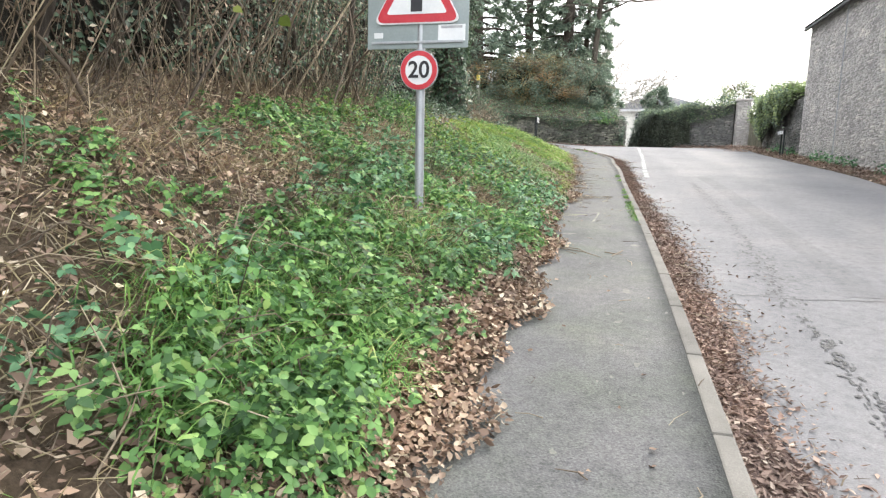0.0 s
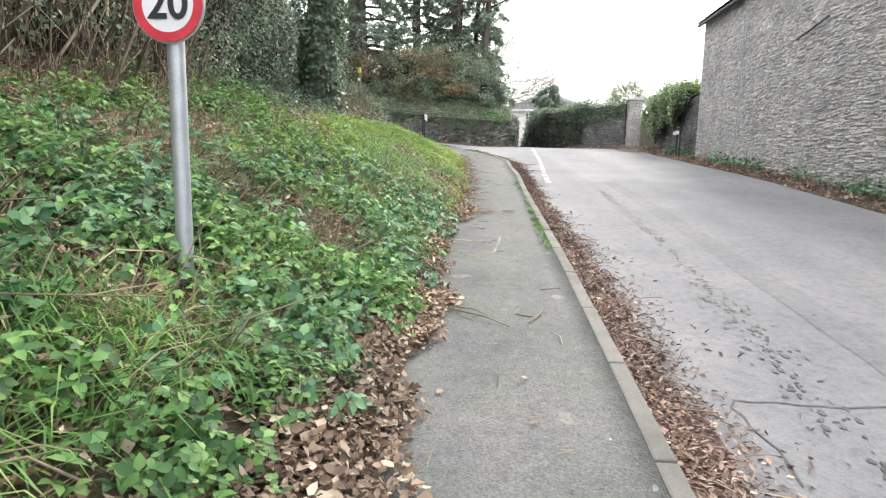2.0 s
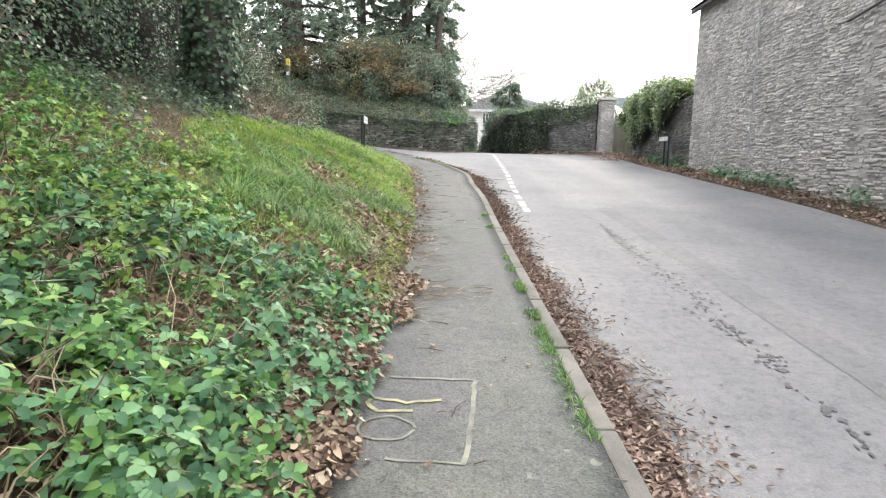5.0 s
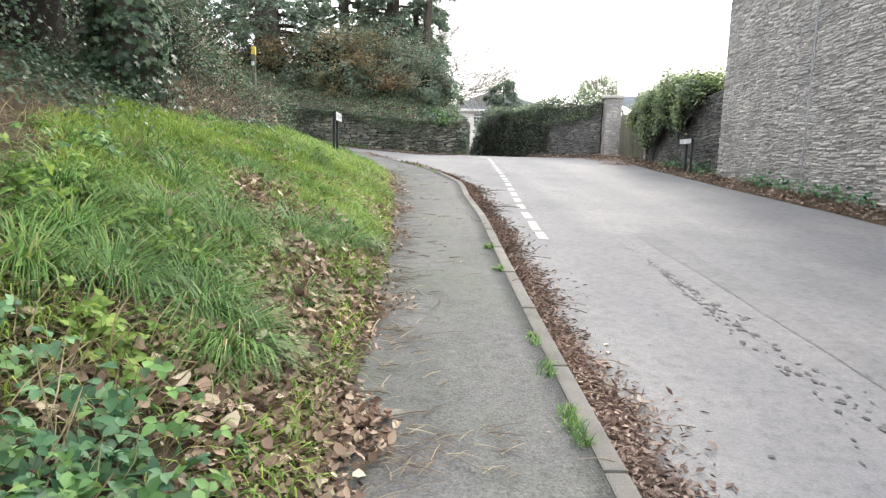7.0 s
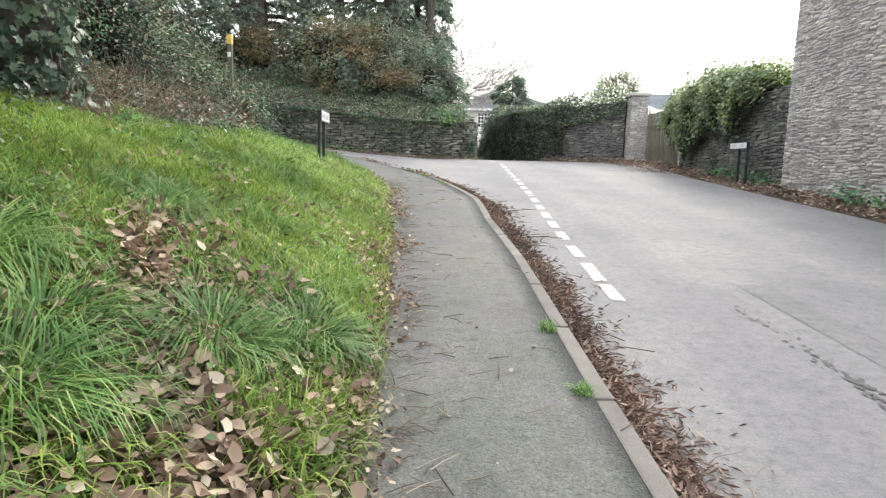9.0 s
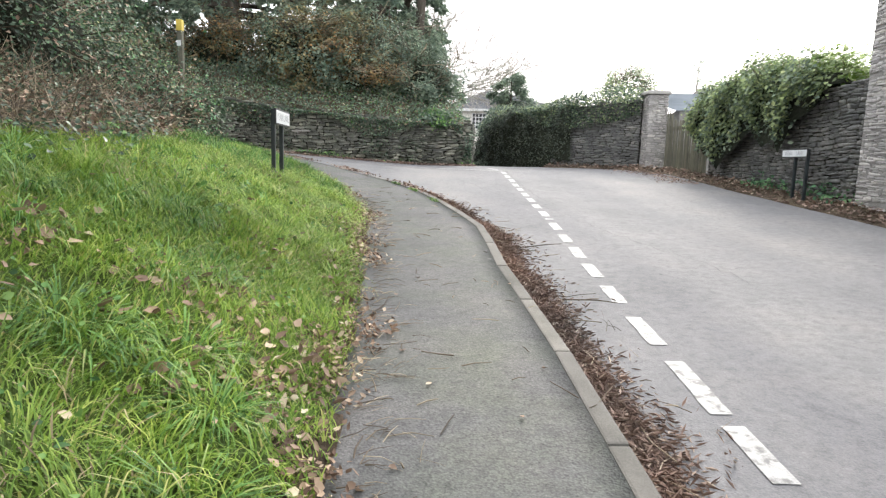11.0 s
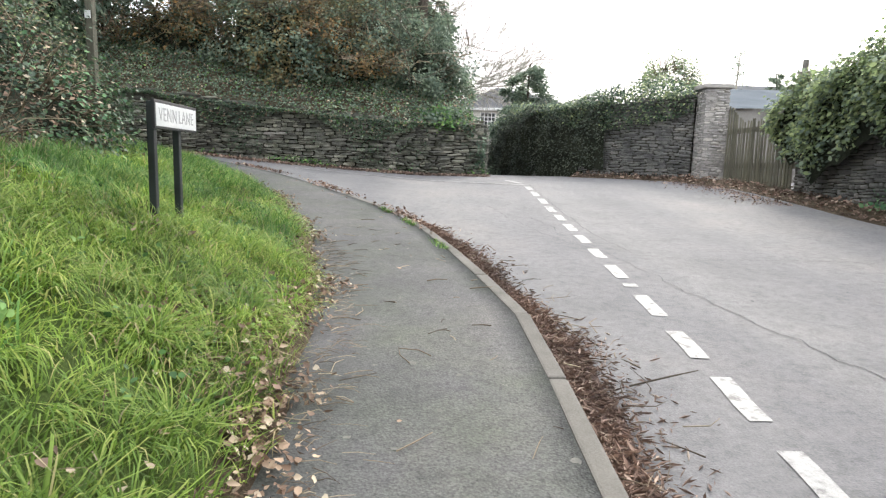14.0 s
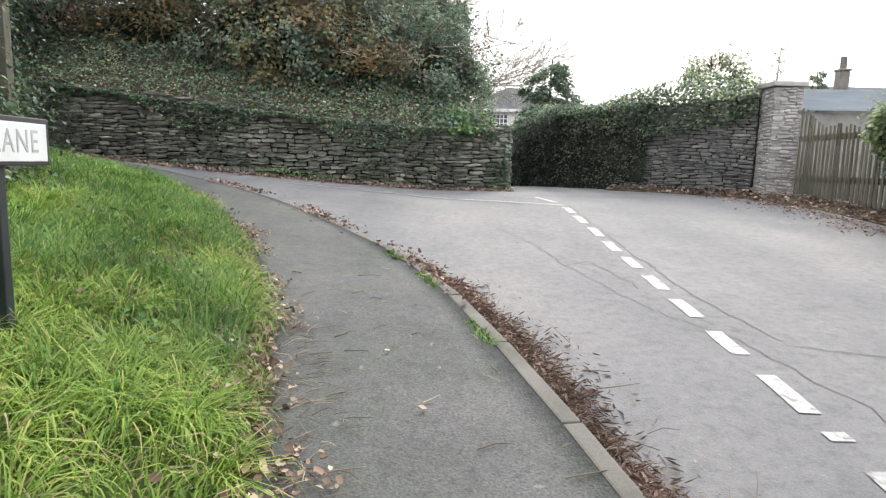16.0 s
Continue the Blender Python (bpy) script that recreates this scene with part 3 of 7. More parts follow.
def rubble(wall, a, b, low, high, course, length, depth, mats, near=0, skip=None, pale=None, near_at=0.0, fill=1.0):
    """Coursed rubble on the face from a to b (its outside to the right of the way from a to b). near: how many become parts of their own, from the a end."""
    r = random.Random(5)
    a, b = np.array(a, float), np.array(b, float)
    L = np.hypot(*(b - a))
    u = (b - a) / L
    out = np.array([u[1], -u[0]])
    yaw = math.atan2(u[1], u[0])
    cells = []
    top = max(high(0), high(L))
    run = 0.0
    while run < L:
        end = min(L, run + r.uniform(2.2, 4.5) * length[1])
        z = min(low(0), low(L)) - 0.1 - r.uniform(0, course[1])
        while z < top:
            h = r.uniform(*course)
            s = run - r.uniform(0, 0.6) * length[0]
            while s < end:
                w = r.uniform(*length)
                if r.random() < 0.25:
                    w *= 0.5
                s0, s1 = max(s, 0), min(s + w, L)
                m = (s0 + s1) / 2
                if s1 - s0 > 0.04 and low(m) - 0.08 < z + h / 2 < high(m) and not (skip and skip(m, z + h / 2)):
                    wave = 0.022 * math.sin(m * 2.1 + 1.3 * z) + 0.014 * math.sin(m * 5.7 - 2.0 * z)
                    tilt = math.degrees(0.022 * 2.1 * math.cos(m * 2.1 + 1.3 * z))
                    if r.random() < 0.3 and h > 0.05:
                        k = r.uniform(0.35, 0.65)
                        parts_ = ((z + h * k / 2, h * k * fill), (z + h * (1 + k) / 2, h * (1 - k) * fill))
                    else:
                        parts_ = ((z + h / 2, h * fill * r.uniform(0.9, 1.12)),)
                    for zc, hh in parts_:
                        cells.append((m + r.uniform(-0.01, 0.01), zc + wave + r.uniform(-0.06, 0.06) * h, (s1 - s0) * fill ** 0.3 * r.uniform(0.92, 1.02), hh, depth * r.uniform(0.5, 1.6), r.randrange(12), r.uniform(-3, 3) - tilt))
                s += w
            z += h
        run = end
    cells.sort(key=lambda c: abs(c[0] - near_at))
    meshes = []
    for v, f in STONES:
        me = bpy.data.meshes.new("stone")
        me.from_pydata([tuple(p) for p in v], [], [tuple(int(i) for i in t) for t in f])
        me.materials.append(mats[0])
        meshes.append(me)
    rest = []
    for i, (s, zc, w, h, d, kind, tilt) in enumerate(cells):
        p = a + u * s + out * (d * 0.5 - 0.01)
        m = Matrix.Translation((p[0], p[1], zc)) @ Matrix.Rotation(yaw, 4, "Z") @ Matrix.Rotation(radians(tilt), 4, "Y") @ Matrix.Diagonal((w, d, h, 1))
        if i < near:
            o = new("stone", meshes[kind])
            o.parent, o.matrix_world = wall, m
            if pale and pale(s, zc):
                o.data = o.data.copy()
                o.data.materials.clear()
                o.data.materials.append(M_PALESTONE)
        else:
            mm = np.array(m)
            v, f = STONES[kind]
            rest.append((v @ mm[:3, :3].T + mm[:3, 3], f))
    if rest:
        st = link_mesh("stonework", *joined(rest), mats[1], wall)
        st["kind"] = "stuff"
    return cells


def wall_body(line, thick, low, high, mat, name, parent):
    """The core of a wall along a line; its thickness lies to the left of the way."""
    l = np.array(line, float)
    o = shifted(l, thick)
    v, f, n = [], [], len(l)
    for p, q in zip(l, o):
        zl, zh = low(*p), high(*p)
        v += [(p[0], p[1], zl), (p[0], p[1], zh), (q[0], q[1], zh), (q[0], q[1], zl)]
    for i in range(n - 1):
        for j in range(4):
            k = (j + 1) % 4
            f.append((i * 4 + j, i * 4 + k, i * 4 + 4 + k, i * 4 + 4 + j))
    f += [(0, 1, 2, 3), (n * 4 - 1, n * 4 - 2, n * 4 - 3, n * 4 - 4)]
    return link_mesh(name, v, f, mat, parent)


def zr(x, y):
    return float(road_z(x, y))


# ---- stone house beside the road ----
HX, HY0, HY1, EAVE = 5.5, 2.0, 21.2, 5.62
house = tagged(new("house"), "old slate-rubble house side wall with slate roof beside the road", "house")
bm = bmesh.new()
box(bm, HX + 3.2, (HY0 + HY1) / 2, 2.6, 6.4, HY1 - HY0, 6.2)
part("wall", bm, M_MORTAR, house)
bm = bmesh.new()
rv = [bm.verts.new(p) for p in ((HX - 0.22, HY0 - 0.2, EAVE), (HX - 0.22, HY1 + 0.15, EAVE), (HX + 6.6, HY1 + 0.15, EAVE), (HX + 6.6, HY0 - 0.2, EAVE), (HX + 3.2, HY0 + 3, EAVE + 2.7), (HX + 3.2, HY1 - 3, EAVE + 2.7))]
for f in ((0, 1, 5, 4), (1, 2, 5), (2, 3, 4, 5), (3, 0, 4), (3, 2, 1, 0)):
    bm.faces.new([rv[i] for i in f])
bmesh.ops.solidify(bm, geom=bm.faces[:], thickness=-0.06)
part("roof", bm, M_ROOF, house)
bm = bmesh.new()
box(bm, HX - 0.16, (HY0 + HY1) / 2, EAVE - 0.07, 0.07, HY1 - HY0 + 0.2, 0.08, bevel=0.02)
part("gutter", bm, M_BLACK, house, "dark eaves gutter")
rubble(house, (HX, HY1), (HX, 11.5), lambda s: zr(HX, HY1 - s), lambda s: EAVE - 0.05, (0.022, 0.055), (0.07, 0.3), 0.014, (M_SLATE, M_SLATE_J), near=300, near_at=6.5, fill=1.28)
v, f = tube([(HX - 0.07, 17.95, 1.5), (HX - 0.07, 17.95, 2.6), (HX - 0.07, 17.97, 4.4), (HX - 0.07, 17.98, EAVE - 0.1)], [0.013] * 4, 8)
link_mesh("drainpipe", v, f, M_GALV, house, "thin dark drainpipe", smooth=True)

v, f = tube([(HX - 0.05, 15.25, 4.02), (HX - 0.06, 14.9, 4.06), (HX - 0.05, 14.1, 4.2)], [0.02] * 3, 6)
link_mesh("iron_strap", v, f, M_ROOF, house, "dark iron strap")

# ---- stone wall across the side lane ----
SW = [(0.35, 29.65), (-3.83, 29.03), (-7.4, 28.5)]
sw_top = lambda x, y: zr(x, y) + 1.22
lane_wall = tagged(new("lane_wall"), "dry-laid dark slate retaining wall with moss and ivy on top", "stone wall", kind="structure")
line = [(-0.5, 38.0), (0.1, 33.5), (0.38, 30.6), (0.3, 29.82), (-3.83, 29.13), (-7.4, 28.6), (-10, 29.2), (-25, 29.4)]
wall_body(line[::-1], 0.5, lambda x, y: zr(x, y) - 0.3, lambda x, y: sw_top(x, y) - 0.02, M_GAP, "wall_core", lane_wall)
segs = [((-7.4, 28.5), (0.36, 29.66), 300), ((0.36, 29.66), (0.45, 30.6), 0), ((0.45, 30.6), (0.17, 33.5), 0), ((-13, 29.8), (-7.4, 28.5), 0)]
for a, b, near in segs:
    La = math.hypot(b[0] - a[0], b[1] - a[1])
    at = lambda s, a=a, b=b, La=La: (a[0] + (b[0] - a[0]) * s / La, a[1] + (b[1] - a[1]) * s / La)
    rubble(lane_wall, a, b, lambda s: zr(*at(s)), lambda s: sw_top(*at(s)), (0.03, 0.1), (0.09, 0.36), 0.07, (M_DARKSTONE, M_DARKSTONE_J), near=near, near_at=4.0,
           pale=lambda s, z: (abs(s - 3.25) < 0.2 and abs(z - 2.98) < 0.07) or (abs(s - 5.2) < 0.2 and abs(z - 3.28) < 0.07))

# ---- garden wall, pier, gate and wall beside the house ----
garden = tagged(new("garden_wall"), "tall dark slate garden wall overgrown with ivy", "stone wall", kind="structure")
GL = [(1.7, 45.0), (1.35, 40.0), (1.3, 37.0), (1.7, 34.0), (2.9, 31.3), (4.95, 29.25)]
gtop = lambda x, y: float(np.interp(y, [29, 32, 37, 45], [4.12, 3.95, 3.7, 3.2]))
wall_body(GL, 0.45, lambda x, y: zr(x, y) - 0.3, lambda x, y: gtop(x, y) - 0.03, M_GAP, "wall_core", garden)
for a, b in zip(GL[1:-1], GL[2:]):
    La = math.hypot(b[0] - a[0], b[1] - a[1])
    at = lambda s, a=a, b=b, La=La: (a[0] + (b[0] - a[0]) * s / La, a[1] + (b[1] - a[1]) * s / La)
    rubble(garden, a, b, lambda s: zr(*at(s)), lambda s: gtop(*at(s)), (0.04, 0.09), (0.1, 0.34), 0.03, (M_WALLSTONE, M_WALLSTONE_J), near=80, near_at=2.0)

side_wall = tagged(new("roadside_wall"), "dark slate wall between house and timber gate, draped with creeper", "stone wall", kind="structure")
wall_body([(5.55, 26.2), (5.55, 21.2)], 0.4, lambda x, y: zr(x, y) - 0.3, lambda x, y: 3.55, M_GAP, "wall_core", side_wall)
rubble(side_wall, (5.55, 26.2), (5.55, 21.2), lambda s: zr(5.55, 26.2 - s), lambda s: 3.6, (0.04, 0.09), (0.1, 0.34), 0.03, (M_WALLSTONE, M_WALLSTONE_J), near=150, near_at=4.0)

pier = tagged(new("gate_pier"), "square slate gate pier with flat coping", "gate pier")
bm = bmesh.new()
box(bm, 5.25, 29.1, 3.1, 0.5, 0.52, 2.2)
part("core", bm, M_MORTAR, pier)
for a, b in (((5.0, 28.84), (5.5, 28.84)), ((5.0, 29.36), (5.0, 28.84)), ((5.5, 28.84), (5.5, 29.36))):
    rubble(pier, a, b, lambda s: 2.2, lambda s: 4.2, (0.04, 0.08), (0.12, 0.3), 0.02, (M_SLATE, M_SLATE_J), near=60)
bm = bmesh.new()
box(bm, 5.25, 29.1, 4.26, 0.62, 0.64, 0.09, bevel=0.02)
part("coping", bm, M_SLATE, pier, "flat slate coping slab")

gate = tagged(new("timber_gate"), "weathered greenish timber paling gate, closed", "gate")
pal = bmesh.new()
box(pal, 0, 0, 0.5, 0.022, 0.07, 1.0)
for vtx in pal.verts:
    if vtx.co.z > 0.9:
        vtx.co.y *= 0.35
pal_mesh = bpy.data.meshes.new("paling")
pal.to_mesh(pal_mesh)
pal.free()
pal_mesh.materials.append(M_TIMBER)
n_pal = 25
for i in range(n_pal):
    y = 28.78 - i * 0.105
    h = float(np.interp(i, [0, 3, 6, n_pal - 1], [1.62, 1.4, 1.28, 1.2])) + random.uniform(-0.06, 0.06)
    o = new("paling", pal_mesh)
    o.parent = gate
    o.matrix_world = pose(5.5, y, zr(5.5, y) + 0.06, random.uniform(-1, 1), random.uniform(-0.8, 0.8), random.uniform(-2, 2)) @ Matrix.Diagonal((1, 1, h, 1))
for z in (0.3, 1.0):
    bm = bmesh.new()
    box(bm, 5.54, 27.5, 2.3 + z, 0.05, 2.7, 0.1, bevel=0.008)
    part("rail", bm, M_TIMBER, gate)


# ---- plants: makers ----
def foliage_cloud(centre, radii, n, clumps, seed, spread=0.3, shell=0.55):
    """Places and normals of leaves gathered in clumps over an uneven rounded mass."""
    r = np.random.default_rng(seed)
    d = unit(r.normal(size=(clumps, 3)))
    lump = 1 + 0.28 * np.sin(d[:, 0] * 5 + seed) * np.cos(d[:, 1] * 4.3 + seed * 2) + r.normal(0, 0.1, clumps)
    depth = shell + (1 - shell) * r.random(clumps) ** 0.5
    c = d * (lump * depth)[:, None]
    idx = r.integers(0, clumps, n)
    p = c[idx] + r.normal(0, spread * 0.5, (n, 3))
    at = np.asarray(centre) + p * np.asarray(radii)
    nrm = unit(d[idx] + r.normal(0, 0.55, (n, 3)) + (0, 0, 0.85))
    return at, nrm


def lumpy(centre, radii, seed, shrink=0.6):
    """A lumpy dark core whose colour stands for the shade inside a bush."""
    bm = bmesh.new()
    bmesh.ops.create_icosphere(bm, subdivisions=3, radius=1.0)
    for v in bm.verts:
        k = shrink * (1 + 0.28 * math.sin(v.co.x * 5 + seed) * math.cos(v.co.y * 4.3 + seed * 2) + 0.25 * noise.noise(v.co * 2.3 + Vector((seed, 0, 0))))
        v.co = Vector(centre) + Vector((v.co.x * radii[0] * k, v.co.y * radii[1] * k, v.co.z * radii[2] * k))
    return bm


def bush(name, label, centre, radii, n, size, mats, seed, core=True, twigs=30, template=FOLD, clumps=None, spread=0.3, category="bush", group=""):
    """A bush: a core coloured as shade, twigs, one leaf mass for each kind of leaf (material, share)."""
    thing = tagged(new(name), label, category, group)
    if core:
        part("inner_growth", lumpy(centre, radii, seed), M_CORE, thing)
    r = np.random.default_rng(seed + 50)
    for k, (mat, share) in enumerate(mats):
        at, nrm = foliage_cloud(centre, radii, int(n * share), clumps or max(20, n // 60), seed + k * 11, spread)
        link_mesh("foliage", *scatter(template, at, nrm, size * r.uniform(0.6, 1.35, len(at))), mat, thing)
    if twigs:
        ps = []
        for _ in range(twigs):
            d = unit(r.normal(size=3) + (0, 0, 0.5))
            a = np.asarray(centre) + d * np.asarray(radii) * 0.5
            b = np.asarray(centre) + unit(d + r.normal(0, 0.3, 3)) * np.asarray(radii) * r.uniform(0.95, 1.25)
            m = (a + b) / 2 + r.normal(0, 0.08, 3) * np.asarray(radii)
            ps.append(tube([a, m, b], [0.012, 0.008, 0.003], 3))
        link_mesh("twig_growth", *joined(ps), M_DEADSTEM, thing)["kind"] = "stuff"
    return thing


def branches(base, direction, length, radius, levels, seed, droop=0.0, forks=4, out=None, spread=0.75, thin=0.5):
    """Tapered limbs that fork, as tubes; returns the tips too."""
    r = np.random.default_rng(seed)
    pieces, tips = [], []

    def grow(p, d, l, rad, lev):
        pts, dd = [p], d
        for _ in range(4):
            dd = unit(dd + r.normal(0, 0.13, 3) + (0, 0, -droop))
            pts.append(pts[-1] + dd * l / 4)
        pieces.append(tube(pts, np.linspace(rad, rad * 0.45, 5), 6 if lev > 1 else 3))
        if lev <= 0:
            tips.append(pts[-1])
            return
        for i in range(forks):
            k = r.integers(1, 5)
            nd = unit(dd + r.normal(0, spread, 3))
            grow(pts[k], nd, l * r.uniform(0.5, 0.75), rad * thin, lev - 1)

    grow(np.array(base, float), unit(np.array(direction, float)), length, radius, levels)
    return joined(pieces), np.array(tips)


# ---- roadside thicket on the bank ----
def bz(x, y):
    return float(bank_z(x, y)[0][0])


thicket = tagged(new("hedgerow"), "overgrown hedgerow of dead stems, ivy and bramble on the bank top", "hedge", kind="structure")
r = np.random.default_rng(3)
hy = np.arange(-8, 21.0, 0.3)
# dark block behind the stems and ivy, coloured as the hedgerow's inner shade
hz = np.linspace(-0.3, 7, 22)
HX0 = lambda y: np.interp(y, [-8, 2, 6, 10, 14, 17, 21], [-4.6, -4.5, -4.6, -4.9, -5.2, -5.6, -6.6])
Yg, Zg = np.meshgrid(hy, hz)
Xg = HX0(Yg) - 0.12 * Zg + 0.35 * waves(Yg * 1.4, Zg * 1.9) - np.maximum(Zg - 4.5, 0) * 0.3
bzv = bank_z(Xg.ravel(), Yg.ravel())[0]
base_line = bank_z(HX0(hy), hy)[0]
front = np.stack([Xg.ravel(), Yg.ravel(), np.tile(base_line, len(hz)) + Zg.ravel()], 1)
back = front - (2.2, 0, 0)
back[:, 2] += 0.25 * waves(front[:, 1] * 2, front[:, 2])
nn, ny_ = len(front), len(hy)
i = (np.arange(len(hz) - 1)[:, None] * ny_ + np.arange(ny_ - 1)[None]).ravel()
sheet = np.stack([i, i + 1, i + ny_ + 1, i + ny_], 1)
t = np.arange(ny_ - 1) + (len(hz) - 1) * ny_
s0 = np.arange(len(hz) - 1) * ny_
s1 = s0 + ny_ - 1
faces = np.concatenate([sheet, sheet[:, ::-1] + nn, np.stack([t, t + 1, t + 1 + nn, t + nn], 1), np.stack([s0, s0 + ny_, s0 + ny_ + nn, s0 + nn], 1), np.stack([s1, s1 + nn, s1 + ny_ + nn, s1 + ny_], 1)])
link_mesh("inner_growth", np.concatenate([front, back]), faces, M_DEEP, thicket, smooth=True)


def on_hedge(n, ylo, yhi, zlo, zhi, out=0.5):
    y = r.uniform(ylo, yhi, n)
    z = zlo + (zhi - zlo) * r.random(n)
    x = HX0(y) - 0.12 * z + 0.35 * waves(y * 1.4, z * 1.9) + r.random(n) ** 1.5 * out + 0.02 - np.maximum(z - 4.5, 0) * 0.3
    return np.stack([x, y, np.interp(y, hy, base_line) + z], 1)


# dead stems, upright and arching
ps = []
for _ in range(800):
    y = r.uniform(-2, 10.5)
    p = np.array([HX0(y) + r.uniform(0.2, 1.0), y, 0.0])
    p[2] = np.interp(y, hy, base_line) - 0.2 - 0.35 * (p[0] - HX0(y))
    lean = np.array([r.normal(0.1, 0.25), r.normal(0, 0.42), 1.0])
    L = r.uniform(0.3, 2.6) if r.random() < 0.8 else r.uniform(2, 4)
    q = p + lean * L * 0.5
    e = q + (lean + r.normal(0, 0.5, 3)) * L * 0.5
    w = r.uniform(0.002, 0.0065) if r.random() < 0.93 else r.uniform(0.01, 0.025)
    ps.append(tube([p, q, e], [w, w * 0.8, w * 0.4], 3))
link_mesh("dead_stems", *joined(ps), M_DEADSTEM, thicket)
for ylo, yhi, zlo, zhi, n, mat, size in ((-3, 9, 0.0, 5.5, 26000, M_IVY, 0.06), (7, 18, -0.1, 6.5, 48000, M_IVY, 0.058), (-2, 6, 0.8, 4.5, 5200, M_YELLOWLEAF, 0.06), (8, 20, 0.0, 5.5, 8000, M_BLUEGREEN, 0.055), (-2, 12, 0, 3.0, 12000, M_DEADLEAF, 0.05)):
    at = on_hedge(n, ylo, yhi, zlo, zhi, 0.75)
    keep = np.sin(at[:, 1] * 2.3 + at[:, 2] * 1.7) + np.cos(at[:, 2] * 3.1 - at[:, 1] * 1.3) + r.normal(0, 0.7, len(at)) > (-0.4 if mat is M_IVY else 0.2)
    at = at[keep]
    nrm = unit(np.array([1.0, -0.3, 0.5]) + r.normal(0, 0.6, (len(at), 3)))
    link_mesh("foliage", *scatter(FOLD, at, nrm, size * r.uniform(0.6, 1.4, len(at))), mat, thicket)

for k in range(12):
    y = -1.0 + k * 0.95 + r.uniform(-0.3, 0.3)
    x = HX0(y) + r.uniform(0.1, 0.7)
    z = float(np.interp(y, hy, base_line)) - 0.4
    w = r.uniform(0.025, 0.07)
    (v, f), tp = branches((x, y, z), (r.uniform(-0.1, 0.3), r.uniform(-0.3, 0.3), 1.0), r.uniform(3.0, 5.0), w, 2, 700 + k, 0.0, 4, spread=0.6)
    link_mesh("sapling", v, f, M_BARK, thicket)
    if k < 6:
        idx = r.integers(0, len(tp), 160)
        at = tp[idx] + r.normal(0, 0.22, (160, 3))
        link_mesh("foliage", *scatter(FAN, at, unit(r.normal(0, 0.7, at.shape) + (0.4, -0.3, 0.7)), 0.065 * r.uniform(0.6, 1.3, 160)), M_YELLOWLEAF, thicket)

# ---- trees ----
def trunk_tree(name, label, foot, height, radius, lean=(0, 0), ivy=0, ivy_r=0.3, seed=1, limbs=5, limb_at=0.55, limb_len=3.0, levels=2, crown=None):
    thing = tagged(new(name), label, "tree")
    rr = np.random.default_rng(seed)
    n = 12
    t = np.linspace(0, 1, n)
    path = np.stack([foot[0] + lean[0] * t + 0.08 * np.sin(t * 5 + seed), foot[1] + lean[1] * t, foot[2] - 0.3 + t * height], 1)
    rad = radius * (1 - 0.55 * t) * (1 + 0.35 * np.exp(-t * 14))
    link_mesh("trunk", *tube(path, rad, 14), M_BARK, thing, smooth=True)
    if ivy:
        k = rr.random(ivy)
        a = rr.uniform(0, 2 * np.pi, ivy)
        cx = np.stack([np.interp(k, t, path[:, c]) for c in range(3)], 1)
        rd = np.interp(k, t, rad) + ivy_r * rr.random(ivy) * (0.6 + 0.4 * np.sin(k * 19 + a * 2))
        d = np.stack([np.cos(a), np.sin(a), np.zeros(ivy)], 1)
        link_mesh("ivy", *scatter(LOBED, cx + d * rd[:, None], d + rr.normal(0, 0.45, (ivy, 3)) + (0, 0, 0.3), 0.075 * rr.uniform(0.6, 1.4, ivy)), M_IVY, thing, "dark glossy ivy")
    tips = []
    for i in range(limbs):
        k = limb_at + (1 - limb_at) * (i + 0.5) / limbs
        p = [np.interp(k, t, path[:, c]) for c in range(3)]
        a = rr.uniform(0, 2 * np.pi)
        (v, f), tp = branches(p, (math.cos(a), math.sin(a), 0.35), limb_len * rr.uniform(0.7, 1.2), radius * 0.3, levels, seed * 31 + i, 0.02)
        link_mesh("limb", v, f, M_BARK, thing, smooth=True)
        tips.append(tp)
    if crown:
        mat, per, size, blob = crown
        tp = np.concatenate(tips)
        idx = rr.integers(0, len(tp), per)
        at = tp[idx] + rr.normal(0, blob, (per, 3))
        link_mesh("crown", *scatter(FOLD, at, unit(rr.normal(0, 0.7, (per, 3)) + (0, 0, 0.7)), size * rr.uniform(0.6, 1.4, per)), mat, thing)
    return thing


trunk_tree("ivy_tree", "tall tree with its trunk wrapped in dark ivy", (-4.2, 15.6, 1.9), 10, 0.36, (0.5, 0), 14000, 0.4, 4, 7, 0.5, 3.2, 2, (M_IVY, 7000, 0.1, 0.5))

